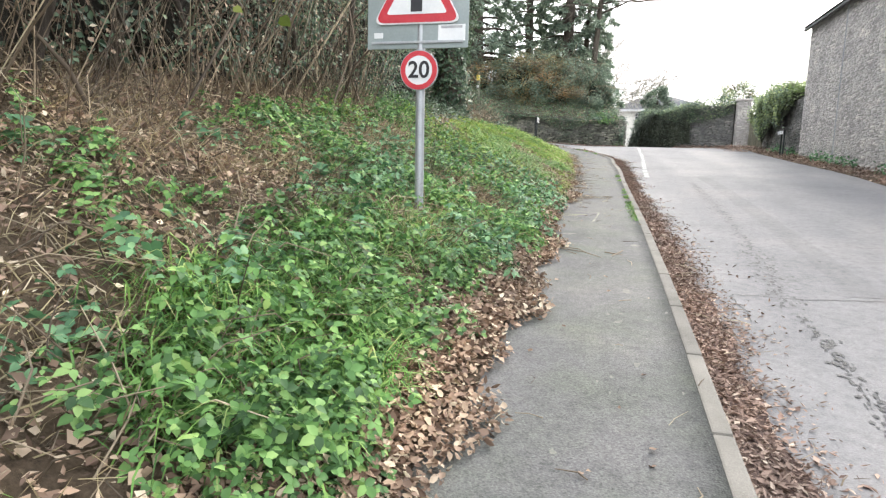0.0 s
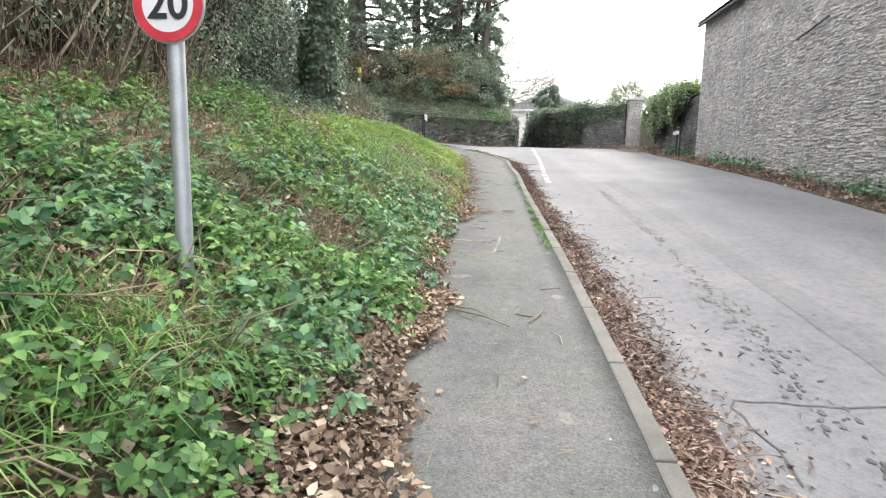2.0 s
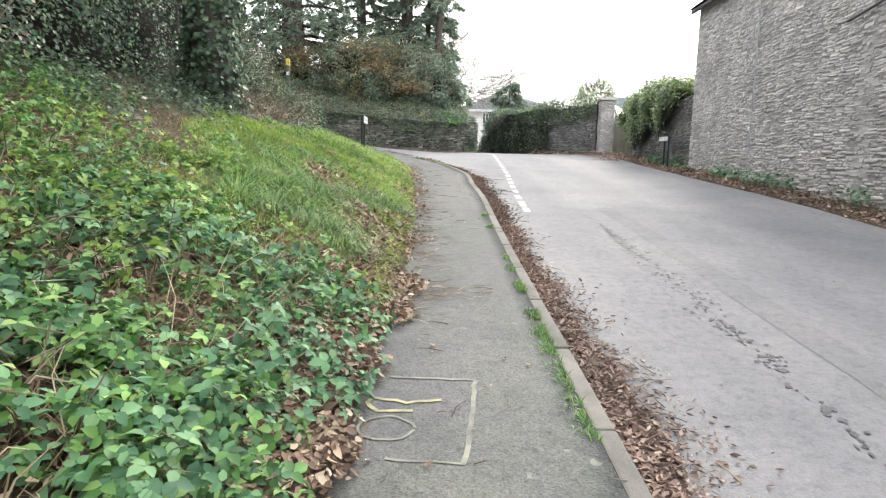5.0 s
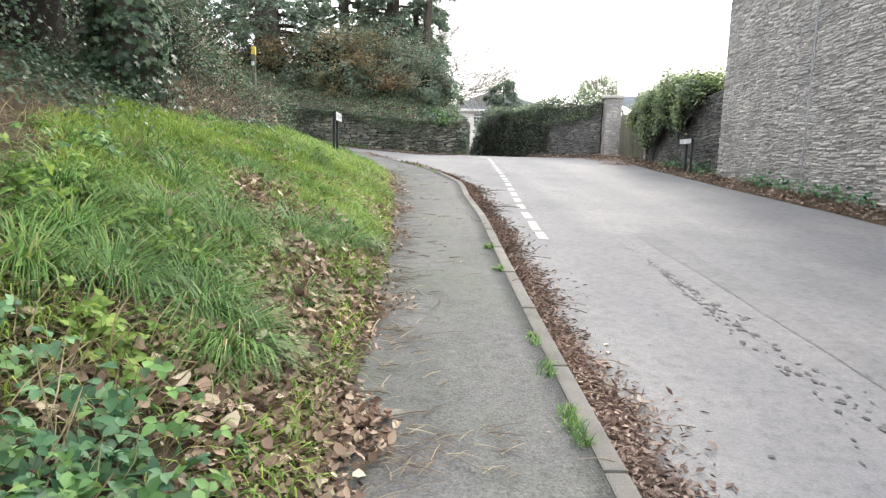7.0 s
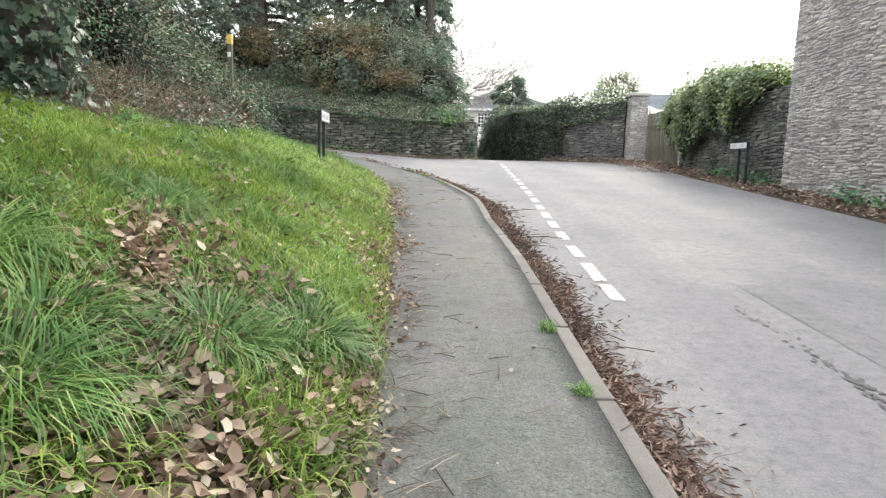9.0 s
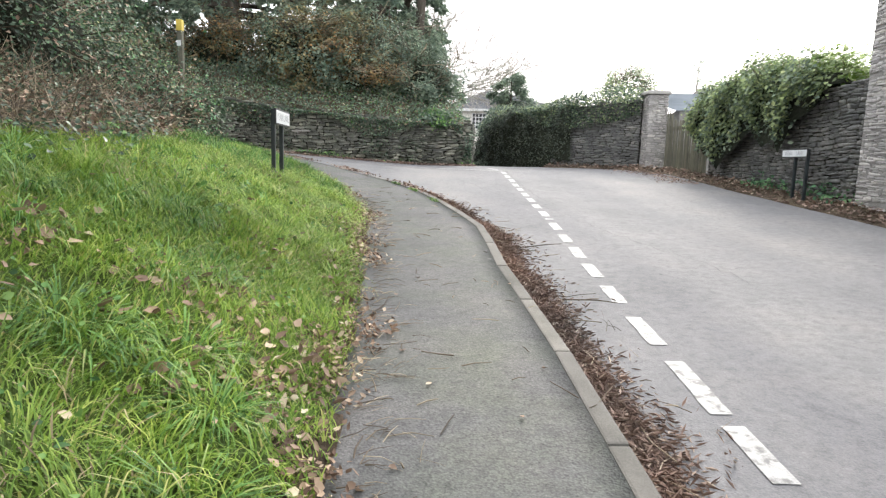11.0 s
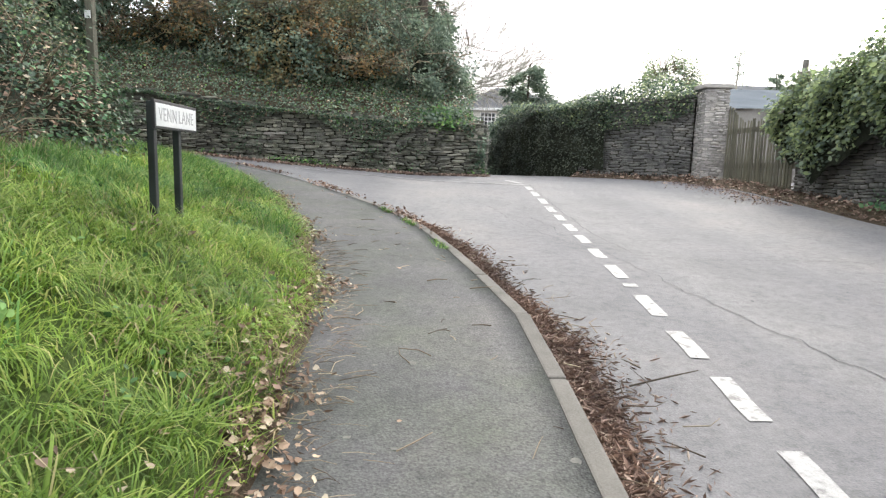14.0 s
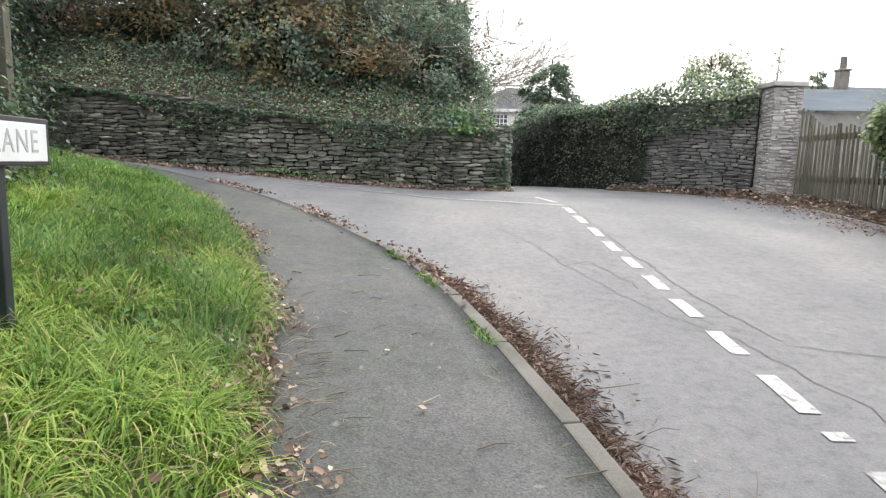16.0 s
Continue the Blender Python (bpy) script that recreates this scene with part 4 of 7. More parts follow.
def conifer(label, foot, height, radius, seed, low, reach, boughs, per, size, name="conifer", mat=M_EVERGREEN, bark=M_BARK):
    """A conifer: tapered trunk, drooping boughs with side shoots, hanging sprays of needles with gaps between."""
    thing = tagged(new(name), label, "tree")
    rr = np.random.default_rng(seed)
    t = np.linspace(0, 1, 14)
    path = np.stack([foot[0] + 0.12 * np.sin(t * 4 + seed), foot[1] + 0.1 * np.cos(t * 5 + seed) - 0.1, foot[2] - 0.4 + t * height], 1)
    rad = radius * (1 - 0.75 * t) * (1 + 0.3 * np.exp(-t * 16))
    link_mesh("trunk", *tube(path, rad, 16), bark, thing, smooth=True)
    wood, at, nrm, up = [], [], [], []
    for i in range(boughs):
        k = low + (0.98 - low) * ((i + rr.random()) / boughs) ** 1.6
        p = np.array([np.interp(k, t, path[:, c]) for c in range(3)])
        a = i * 2.4 + rr.normal(0, 0.4)
        L = reach * (1 - 0.7 * ((k - low) / (1 - low)) ** 1.3) * rr.uniform(0.65, 1.15)
        out = np.array([math.cos(a), math.sin(a), 0.0])
        pts = [p + out * L * f + (0, 0, L * (0.22 * f - 0.5 * f * f)) + rr.normal(0, 0.03, 3) * L * f for f in np.linspace(0, 1, 6)]
        wood.append(tube(pts, np.linspace(radius * 0.16 * (1 - 0.5 * k) + 0.008, 0.006, 6), 4))
        for j in range(9):
            f = rr.uniform(0.25, 1.0)
            b0 = np.array([np.interp(f, np.linspace(0, 1, 6), np.array(pts)[:, c]) for c in range(3)])
            side = unit(np.cross(out, (0, 0, 1)) * rr.choice((-1, 1)) + out * 0.7 + (0, 0, rr.normal(-0.25, 0.2)))
            l2 = L * rr.uniform(0.12, 0.34) * (1.25 - 0.6 * f)
            e = b0 + side * l2 + (0, 0, -0.12 * l2)
            wood.append(tube([b0, (b0 + e) / 2 + (0, 0, 0.03), e], [0.008, 0.006, 0.003], 3))
            w = rr.random((per, 1))
            at.append(b0 + (e - b0) * w + rr.normal(0, 0.055, (per, 3)) + (0, 0, -0.04))
            nrm.append(rr.normal(0, 0.55, (per, 3)) + (0, 0, 0.8))
            up.append(np.tile(side + (0, 0, -0.5), (per, 1)) + rr.normal(0, 0.4, (per, 3)))
    link_mesh("branchwork", *joined(wood), bark, thing)["kind"] = "stuff"
    at, nrm, up = np.concatenate(at), np.concatenate(nrm), np.concatenate(up)
    sz = size * rr.uniform(0.6, 1.4, len(at))
    link_mesh("crown", *scatter(FOLD, at, nrm, np.stack([sz * 0.55, sz, sz], 1), up=up), mat, thing)
    return thing


conifer("big evergreen tree with a thick bare trunk", (-7.3, 32.6, 4.0), 15, 0.56, 9, 0.2, 3.6, 76, 32, 0.2)
conifer("evergreen tree with a straight pale trunk", (-2.75, 34.2, 3.8), 16, 0.34, 12, 0.1, 2.5, 88, 32, 0.19)
conifer("bluish evergreen with drooping boughs over the lane corner", (-1.75, 35.2, 3.4), 12, 0.18, 17, 0.08, 2.1, 84, 34, 0.18)
conifer("evergreen tree standing among dense shrubs", (-5.0, 36.5, 4.0), 14, 0.3, 21, 0.08, 3.0, 90, 34, 0.22)
conifer("evergreen tree at the edge of the side lane", (-11.8, 33.4, 4.5), 14, 0.4, 25, 0.12, 3.4, 56, 28, 0.18)

# ---- shrubs above the lane wall ----
for k, (x, y, z, rx_, ry_, rz_, n, mats) in enumerate((
        (-1.2, 31.4, 4.3, 1.12, 1.1, 1.35, 11000, ((M_IVY, 0.15), (M_EVERGREEN, 0.85))),
        (-2.9, 31.4, 4.9, 1.5, 1.4, 1.6, 13000, ((M_IVY, 0.15), (M_EVERGREEN, 0.6), (M_OLIVE, 0.25))),
        (-4.6, 31.0, 5.2, 1.6, 1.4, 1.4, 12000, ((M_AUTUMN, 0.1), (M_OLIVE, 0.38), (M_IVY, 0.12), (M_EVERGREEN, 0.4))),
        (-7.2, 31.4, 5.0, 1.7, 1.4, 1.4, 10000, ((M_IVY, 0.2), (M_AUTUMN, 0.1), (M_OLIVE, 0.35), (M_EVERGREEN, 0.35))),
        (-9.6, 31.6, 4.9, 1.8, 1.4, 1.5, 9000, ((M_DEADLEAF, 0.45), (M_IVY, 0.55))),
        (-2.0, 33.0, 5.5, 1.3, 1.2, 1.2, 9000, ((M_EVERGREEN, 0.9), (M_IVY, 0.1))),
        (-4.4, 33.4, 6.0, 1.8, 1.2, 1.1, 8000, ((M_EVERGREEN, 0.7), (M_OLIVE, 0.3))))):
    bush("shrub", "dense dark shrub growing above the lane wall" if k not in (2,) else "shrub with orange autumn leaves above the lane wall", (x, y, z), (rx_, ry_, rz_), int(n * 1.7), 0.08, mats, 20 + k, twigs=150, clumps=150, spread=0.2, group="shrubs above the lane wall")

for k, (x, y, z, a, b) in enumerate(((-2.4, 29.9, 4.7, 0.75, 0.3), (-4.2, 30.0, 5.9, 0.9, 0.45), (-3.3, 29.9, 5.3, 0.6, 0.3), (-6.6, 30.0, 5.7, 0.7, 0.5))):
    bush("autumn_spray", "spray of orange autumn leaves on thin branches", (x, y, z), (a * 1.2, 0.5, b), 520, 0.06, ((M_AUTUMN, 1.0),), 130 + k, core=False, twigs=45, clumps=26, spread=0.35, group="autumn sprays")
dead = tagged(new("dead_vines"), "pale dead vine stems tangled in the shrubs", "dead plants", kind="stuff")
ps = []
for _ in range(210):
    x = r.uniform(-9, 0)
    p0 = np.array([x, r.uniform(29.9, 30.6), r.uniform(4.2, 6.3)])
    e = np.array([r.normal(0, 0.5), r.normal(-0.1, 0.2), r.normal(0, 0.5)])
    ps.append(tube([p0, p0 + e * 0.5 + r.normal(0, 0.1, 3), p0 + e + (0, 0, -0.15)], [0.012, 0.009, 0.004], 3))
link_mesh("stem", *joined(ps), M_DEADSTEM, dead)

for k, (x, y, z, rx_, ry_, rz_, n) in enumerate(((-12.5, 31.5, 7.0, 2.8, 2.2, 3.8, 12000), (-9.8, 28.6, 6.0, 1.6, 1.3, 2.2, 8000))):
    ever = bush("evergreen_tree", "tall dark evergreen behind the lane wall shrubs", (x, y, z), (rx_, ry_, rz_), n, 0.15, ((M_EVERGREEN, 0.8), (M_IVY, 0.2)), 150 + k, twigs=60, clumps=160, spread=0.24, category="tree", group="evergreens behind the lane wall")
    v, f = tube([(x, y, 2.3), (x + 0.05, y, z), (x, y, z + rz_ * 0.8)], [0.28, 0.2, 0.06], 10)
    link_mesh("trunk", v, f, M_BARK, ever, smooth=True)

# earth behind the lane wall, with ivy over its top
bm = bmesh.new()
prof = [(0.1, 1.1), (0.5, 1.32), (1.4, 2.0), (2.6, 2.5), (6, 2.6)]
tops = []
for x in np.linspace(-16, 0.1, 30):
    yb = float(np.interp(x, [-16, -7.4, -3.83, 0.36], [29.9, 28.6, 29.1, 29.75]))
    fade = min(1.0, max(0.0, (0.3 - x) / 1.2)) ** 0.5
    tops.append([bm.verts.new((x, yb + o, zr(x, yb) + 1.05 + (h - 1.05) * fade)) for o, h in prof])
for a, b in zip(tops, tops[1:]):
    for j in range(len(prof) - 1):
        bm.faces.new((a[j], b[j], b[j + 1], a[j + 1]))
upper = part("upper_bank", bm, M_SOIL, None, smooth=True)
tagged(upper, "shaded earth bank retained behind the lane wall", "bank", kind="structure")


def strip_leaves(n, x0, x1, spread_y, zlo, zhi, seed):
    q = np.random.default_rng(seed)
    x = q.uniform(x0, x1, n)
    yb = np.interp(x, [-16, -7.4, -3.83, 0.36], [29.8, 28.5, 29.0, 29.66])
    o = q.uniform(-0.1, spread_y, n)
    z = road_z(x, yb) + 1.12 + np.interp(o, [-0.1, 0.0, 1.4, 2.6], [-0.05, 0.05, 0.9, 1.4]) + q.uniform(zlo, zhi, n)
    low = q.random(n) < 0.22
    z = np.where(low, road_z(x, yb) + 1.15 - 0.5 * q.random(n) ** 2 * (0.5 + 0.5 * np.sin(x * 2.1)), z)
    o = np.where(low, -0.12, o)
    return np.stack([x, yb + o, z], 1)


wall_ivy = tagged(new("wall_ivy"), "ivy and ferns trailing over the top of the lane wall", "ivy", kind="stuff")
for mat, n, seed in ((M_IVY, 12000, 61), (M_EVERGREEN, 15000, 64), (M_BRAMBLE, 3500, 62), (M_DEADLEAF, 3500, 63)):
    at = strip_leaves(n, -13, 0.12, 2.2, 0, 0.15, seed)
    link_mesh("foliage", *scatter(FOLD, at, unit(np.array([0, -0.6, 0.95]) + r.normal(0, 0.45, (n, 3))), 0.058 * r.uniform(0.6, 1.3, n)), mat, wall_ivy)
n = 2600
x = r.uniform(-8, 0.3, n)
x = x[np.sin(x * 2.3) + np.sin(x * 5.1 + 1) + r.normal(0, 0.6, n) > 0.5]
n = len(x)
yb = np.interp(x, [-16, -7.4, -3.83, 0.36], [29.8, 28.5, 29.0, 29.66])
at = np.stack([x, yb - 0.09 - 0.03 * r.random(n), road_z(x, yb) + 1.15 - r.random(n) ** 0.8 * 1.0], 1)
link_mesh("foliage", *scatter(FOLD, at, unit(np.array([0, -0.8, 0.6]) + r.normal(0, 0.4, (n, 3))), 0.045 * r.uniform(0.5, 1.3, n)), M_IVY, wall_ivy)
bush("fern_clump", "green ferns and ivy on the wall corner", (-0.72, 30.0, 3.4), (0.6, 0.55, 0.34), 4500, 0.08, ((M_BRAMBLE, 0.5), (M_EVERGREEN, 0.5)), 41, twigs=10)
bush("corner_ivy", "ivy hanging down the lane wall's corner", (0.3, 30.0, 2.75), (0.12, 0.5, 0.5), 1500, 0.075, ((M_IVY, 0.7), (M_EVERGREEN, 0.3)), 42, core=False, twigs=0)

# ---- bushes at the end of the bank ----
bush("hawthorn_bush", "tangled leafless-edged bush with ivy on the bank", (-6.2, 20.6, 3.7), (1.45, 2.3, 1.6), 24000, 0.053, ((M_IVY, 0.75), (M_BLUEGREEN, 0.15), (M_DEADLEAF, 0.1)), 71, twigs=260)
bush("hawthorn_bush", "low tangled bush with dead stems on the bank", (-4.7, 21.6, 2.75), (0.8, 1.3, 0.75), 11000, 0.048, ((M_IVY, 0.6), (M_BLUEGREEN, 0.2), (M_DEADLEAF, 0.2)), 74, twigs=220)
bush("hawthorn_bush", "tangled bush with ivy on the bank", (-6.45, 23.5, 3.45), (1.15, 1.5, 1.1), 17000, 0.052, ((M_IVY, 0.7), (M_CREEPER, 0.2), (M_DEADLEAF, 0.1)), 72, twigs=160)
bush("hedge_bush", "dark hedge bush beside the side lane", (-9.5, 25.2, 4.2), (2.2, 1.8, 2.0), 16000, 0.07, ((M_IVY, 0.8), (M_DEADLEAF, 0.2)), 73, twigs=120)

# ---- growth on the right-hand walls ----
def overgrowth(name, label, line, top, low, front, behind, n, size, mats, seed, group="", sprays=0, template=FAN, category="creeper"):
    """Growth hanging over a wall along a line, or a hedge: a rounded top, a lobed hanging front, a dark inner sheet
    coloured as shade. front and behind: how far it stands out to the right and left of the way.
    """
    thing = tagged(new(name), label, category, group)
    rr = np.random.default_rng(seed)
    l = smooth_line(line, 0.1)
    nl = len(l)
    nx, ny = (shifted(l, -1.0) - l).T

    def at_(k, u, grow):
        x, y = np.interp(k, np.arange(nl), l[:, 0]), np.interp(k, np.arange(nl), l[:, 1])
        ox, oy = np.interp(k, np.arange(nl), nx), np.interp(k, np.arange(nl), ny)
        f = k / (nl - 1)
        zt, zl = np.interp(f, top[0], top[1]), np.interp(f, low[0], low[1])
        lobe = 0.16 * np.sin(k * 0.31 + seed) + 0.12 * np.sin(k * 0.83 + seed * 2) + 0.08 * np.sin(k * 1.9)
        side = np.interp(u, [0, 0.25, 0.45, 0.6, 1.0], [-behind, -behind * 0.4, front * 0.55, front, front * 0.62])
        z = np.interp(u, [0, 0.25, 0.45, 0.6, 1.0], [-0.35, 0.0, -0.05, -0.3, -1.0])
        z = np.where(z < -0.3, zt - 0.3 + (z + 0.3) / 0.7 * (zt - 0.3 - zl), zt + z) + lobe * np.interp(u, [0, 0.3, 0.7, 1.0], [0.7, 0.8, 0.5, 1.2])
        bulge = 1 + 0.22 * np.sin(k * 0.5 + u * 9 + seed) + 0.15 * np.sin(k * 1.3 - u * 14)
        side = side * np.where(side > 0, bulge, 1.0) * grow
        return np.stack([x + ox * side, y + oy * side, z - (1 - grow) * 0.5], -1), np.stack([ox, oy], -1)

    # sheet under the leaves, its dark colour painted in as inner shade
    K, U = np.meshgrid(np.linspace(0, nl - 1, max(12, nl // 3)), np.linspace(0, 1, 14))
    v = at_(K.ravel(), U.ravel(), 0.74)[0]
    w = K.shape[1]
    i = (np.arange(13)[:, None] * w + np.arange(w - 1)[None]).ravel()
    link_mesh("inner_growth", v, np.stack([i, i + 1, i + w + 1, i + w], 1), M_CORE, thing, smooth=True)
    for mat, share, u0, u1 in mats:
        m = int(n * share)
        k, u = rr.uniform(0, nl - 1, m), rr.uniform(u0, u1, m)
        p, o = at_(k, u, rr.uniform(0.8, 1.12, m))
        p += rr.normal(0, 0.05, p.shape)
        nz = np.interp(u, [0, 0.3, 0.6, 1.0], [1.0, 1.2, 0.7, 0.45])
        nrm = np.concatenate([o * 0.55, nz[:, None]], 1) + rr.normal(0, 0.4, (m, 3))
        link_mesh("foliage", *scatter(template, p, nrm, size * rr.uniform(0.55, 1.35, m)), mat, thing)
    if sprays:
        ps, tips = [], []
        for _ in range(sprays):
            p, o = at_(np.array([rr.uniform(0, nl - 1)]), np.array([rr.uniform(0.1, 0.6)]), 0.9)
            d = np.array([o[0, 0] * 0.3, o[0, 1] * 0.3, rr.uniform(0.3, 1.0)]) + rr.normal(0, 0.35, 3)
            L = rr.uniform(0.15, 0.42)
            e = p[0] + d * L
            ps.append(tube([p[0], (p[0] + e) / 2 + rr.normal(0, 0.03, 3), e], [0.006, 0.005, 0.002], 3))
            tips.append(p[0] + (e - p[0]) * rr.random((7, 1)) + rr.normal(0, 0.03, (7, 3)))
        link_mesh("shoots", *joined(ps), M_DEADSTEM, thing)["kind"] = "stuff"
        tp = np.concatenate(tips)
        link_mesh("shoot_leaves", *scatter(template, tp, rr.normal(0, 0.6, tp.shape) + (0, 0, 0.7), size * 0.8 * rr.uniform(0.6, 1.2, len(tp))), mats[0][0], thing)
    return thing


overgrowth("creeper", "pale green creeper spilling over the roadside wall", [(5.5, 26.35), (5.5, 25.4), (5.5, 23.8), (5.55, 22.0)], ((0, 0.1, 0.4, 0.75, 0.93, 1), (3.55, 4.0, 4.12, 4.15, 4.0, 3.75)), ((0, 0.12, 0.5, 0.8, 1), (2.75, 2.7, 2.95, 3.15, 3.55)), 0.42, 0.9, 18000, 0.072,
           ((M_CREEPER, 0.65, 0.0, 0.95), (M_LIME, 0.15, 0.0, 0.45), (M_EVERGREEN, 0.2, 0.4, 1.0)), 83, sprays=110)
overgrowth("hedge", "dark clipped evergreen hedge standing before the garden wall", [(0.95, 40.5), (1.2, 37.5), (1.55, 34.6), (2.35, 32.4), (3.5, 30.75)], ((0, 0.2, 0.35, 0.5, 0.7, 1), (2.2, 2.5, 3.0, 3.55, 4.05, 3.95)), ((0, 0.9, 1), (1.75, 2.15, 2.6)), 0.34, 0.5, 21000, 0.06,
           ((M_YEW, 0.8, 0.15, 1.0), (M_EVERGREEN, 0.2, 0.0, 0.55)), 91, sprays=60, template=FOLD, category="hedge")
conifer("small dark conifer beyond the gate", (13.29, 42.0, 2.5), 4.53, 0.07, 37, 0.35, 0.9, 40, 20, 0.1, "garden_conifer")
conifer("young conifer rising behind the garden hedge", (2.3, 36.2, 2.0), 4.2, 0.08, 33, 0.22, 1.5, 64, 34, 0.12, "garden_conifer")
topping = tagged(new("wall_topping"), "ivy and creeper trailing along the garden wall top", "ivy", kind="stuff")
gl = smooth_line(GL[::-1], 0.1)
gn = len(gl)
for mat, n, lo, hi in ((M_IVY, 9000, 0.0, 0.6), (M_CREEPER, 2800, 0.0, 0.5), (M_EVERGREEN, 6000, 0.1, 0.7)):
    k = r.uniform(lo, hi, n) * (gn - 1)
    x, y = np.interp(k, np.arange(gn), gl[:, 0]), np.interp(k, np.arange(gn), gl[:, 1])
    o = r.normal(0.12, 0.2, n)
    top = np.interp(y, [29, 32, 37, 45], [4.12, 3.95, 3.7, 3.2])
    hang = (r.random(n) < 0.28)
    lobe = 0.16 + 0.24 * np.sin(k * 0.09) + 0.25 * np.sin(k * 0.031 + 1)
    z = top + np.where(hang, -np.abs(r.random(n)) * np.clip(lobe, 0.05, 1.0), r.random(n) ** 1.5 * (0.32 + 0.15 * np.sin(k * 0.13)))
    o = np.where(hang, -0.06 - 0.1 * r.random(n), o)
    at = np.stack([x + 0.7 * o, y + 0.7 * o, z], 1)
    link_mesh("foliage", *scatter(FOLD, at, unit(np.array([-0.4, -0.5, 0.9]) + r.normal(0, 0.45, (n, 3))), 0.07 * r.uniform(0.6, 1.3, n)), mat, topping)
bush("garden_tree", "light green garden shrub rising behind the garden wall", (5.65, 33.0, 4.75), (0.95, 0.8, 0.95), 4200, 0.065, ((M_CREEPER, 0.6), (M_EVERGREEN, 0.4)), 99, core=False, twigs=190, clumps=80, spread=0.2)
bush("garden_hedge", "bright green garden hedge behind the walls", (7.4, 25.2, 3.7), (0.9, 2.0, 0.9), 7000, 0.09, ((M_LIME, 0.5), (M_CREEPER, 0.5)), 98, twigs=20)


# ---- road markings, patches, cracks ----
def flat_patch(name, outline, lift, mat, parent=None, label=""):
    """A thin skin lying on the road or footway."""
    o = np.array(outline, float)
    c = o.mean(0)
    P = np.concatenate([o, [c]])
    z = road_z(P[:, 0], P[:, 1]) + 0.006 * waves(P[:, 0], P[:, 1]) + lift
    n = len(o)
    return link_mesh(name, np.concatenate([P, z[:, None]], 1), [(i, (i + 1) % n, n) for i in range(n)], mat, parent, label)


def skin(line, width, lift, step=0.15, ripple=0.006):
    """A ribbon of paint or tar on the ground along a line."""
    l = np.array(line, float)
    s = np.concatenate([[0], np.cumsum(np.hypot(*np.diff(l, axis=0).T))])
    t = np.linspace(0, s[-1], max(2, int(s[-1] / step) + 1))
    l = np.stack([np.interp(t, s, l[:, 0]), np.interp(t, s, l[:, 1])], 1)
    l = l + np.random.default_rng(int(abs(l[0, 0] * 97 + l[0, 1] * 13) * 10)).normal(0, 0.004 if width > 0.0115 else 0.015, l.shape)
    w = np.asarray(width) * 0.5
    a, b = shifted(l, w), shifted(l, -w)
    P = np.stack([a, b], 1).reshape(-1, 2)
    z = road_z(P[:, 0], P[:, 1]) + ripple * waves(P[:, 0], P[:, 1]) + lift
    i = np.arange(len(l) - 1) * 2
    return np.concatenate([P, z[:, None]], 1), np.stack([i, i + 1, i + 3, i + 2], 1)


DASHES = [(14.5, 14.92), (15.02, 15.62), (15.86, 16.36), (16.66, 17.1), (17.37, 17.83), (18.06, 18.5), (18.74, 19.16), (19.45, 19.9), (20.12, 20.2), (20.36, 20.78), (21.06, 21.44), (21.72, 22.14), (22.38, 22.79), (23.06, 23.5), (23.76, 24.24), (24.5, 25.04), (25.36, 25.95), (26.2, 26.7)]
dashes = tagged(new("road_marking"), "broken white give-way dashes on the road", "road marking", kind="structure")
for y0, y1 in DASHES:
    x0, x1 = (float(np.interp(y, [14.5, 17, 20, 26], [0.77, 0.81, 0.91, 0.98])) for y in (y0, y1))
    link_mesh("dash", *skin([(x0, y0), (x1, y1)], 0.105, 0.005, 0.12), M_LINE, dashes)
edge = tagged(new("edge_line"), "long white line across the side lane mouth", "road marking", kind="structure")
link_mesh("line", *skin([(-3.55, 28.05), (-1.65, 27.85), (-0.2, 27.4), (1.0, 26.95)], 0.1, 0.006), M_LINE, edge)
link_mesh("line", *skin([(0.75, 28.1), (0.95, 27.3)], 0.1, 0.007), M_LINE, edge)

trench = tagged(new("trench_patch"), "darker asphalt trench repair strip along the road", "road patch", kind="structure")
link_mesh("patch", *skin([(2.03, 5.4), (2.06, 9), (2.03, 13), (1.97, 15)], 0.26, 0.003), M_TRENCH, trench)
cracks = tagged(new("road_crack"), "thin dark cracks in the worn road", "crack", kind="stuff")
for line, w in (([(1.0, 5.28), (1.5, 5.25), (2.2, 5.32), (3.4, 5.3)], 0.012), ([(1.0, 5.3), (1.02, 4.6)], 0.01),
                ([(-2.5, 25.7), (-1.88, 25.56), (-1.29, 25.52), (-0.35, 25.31), (0.16, 23.92), (0.3, 23.1), (0.62, 21.97), (0.74, 21.74), (1.01, 21.33), (1.4, 19.6), (1.66, 18.65), (1.94, 17.9), (2.02, 17.2)], 0.007),
                ([(1.08, 27.0), (1.06, 24.5), (1.1, 22.5), (1.25, 21.3)], 0.01), ([(1.3, 21.2), (1.9, 21.05), (2.8, 21.12), (3.6, 21.0)], 0.008), ([(0.3, 23.1), (0.55, 23.3), (0.75, 22.4)], 0.01)):
    link_mesh("crack", *skin(line, w, 0.004, 0.1), M_PIT, cracks)

q = np.random.default_rng(31)


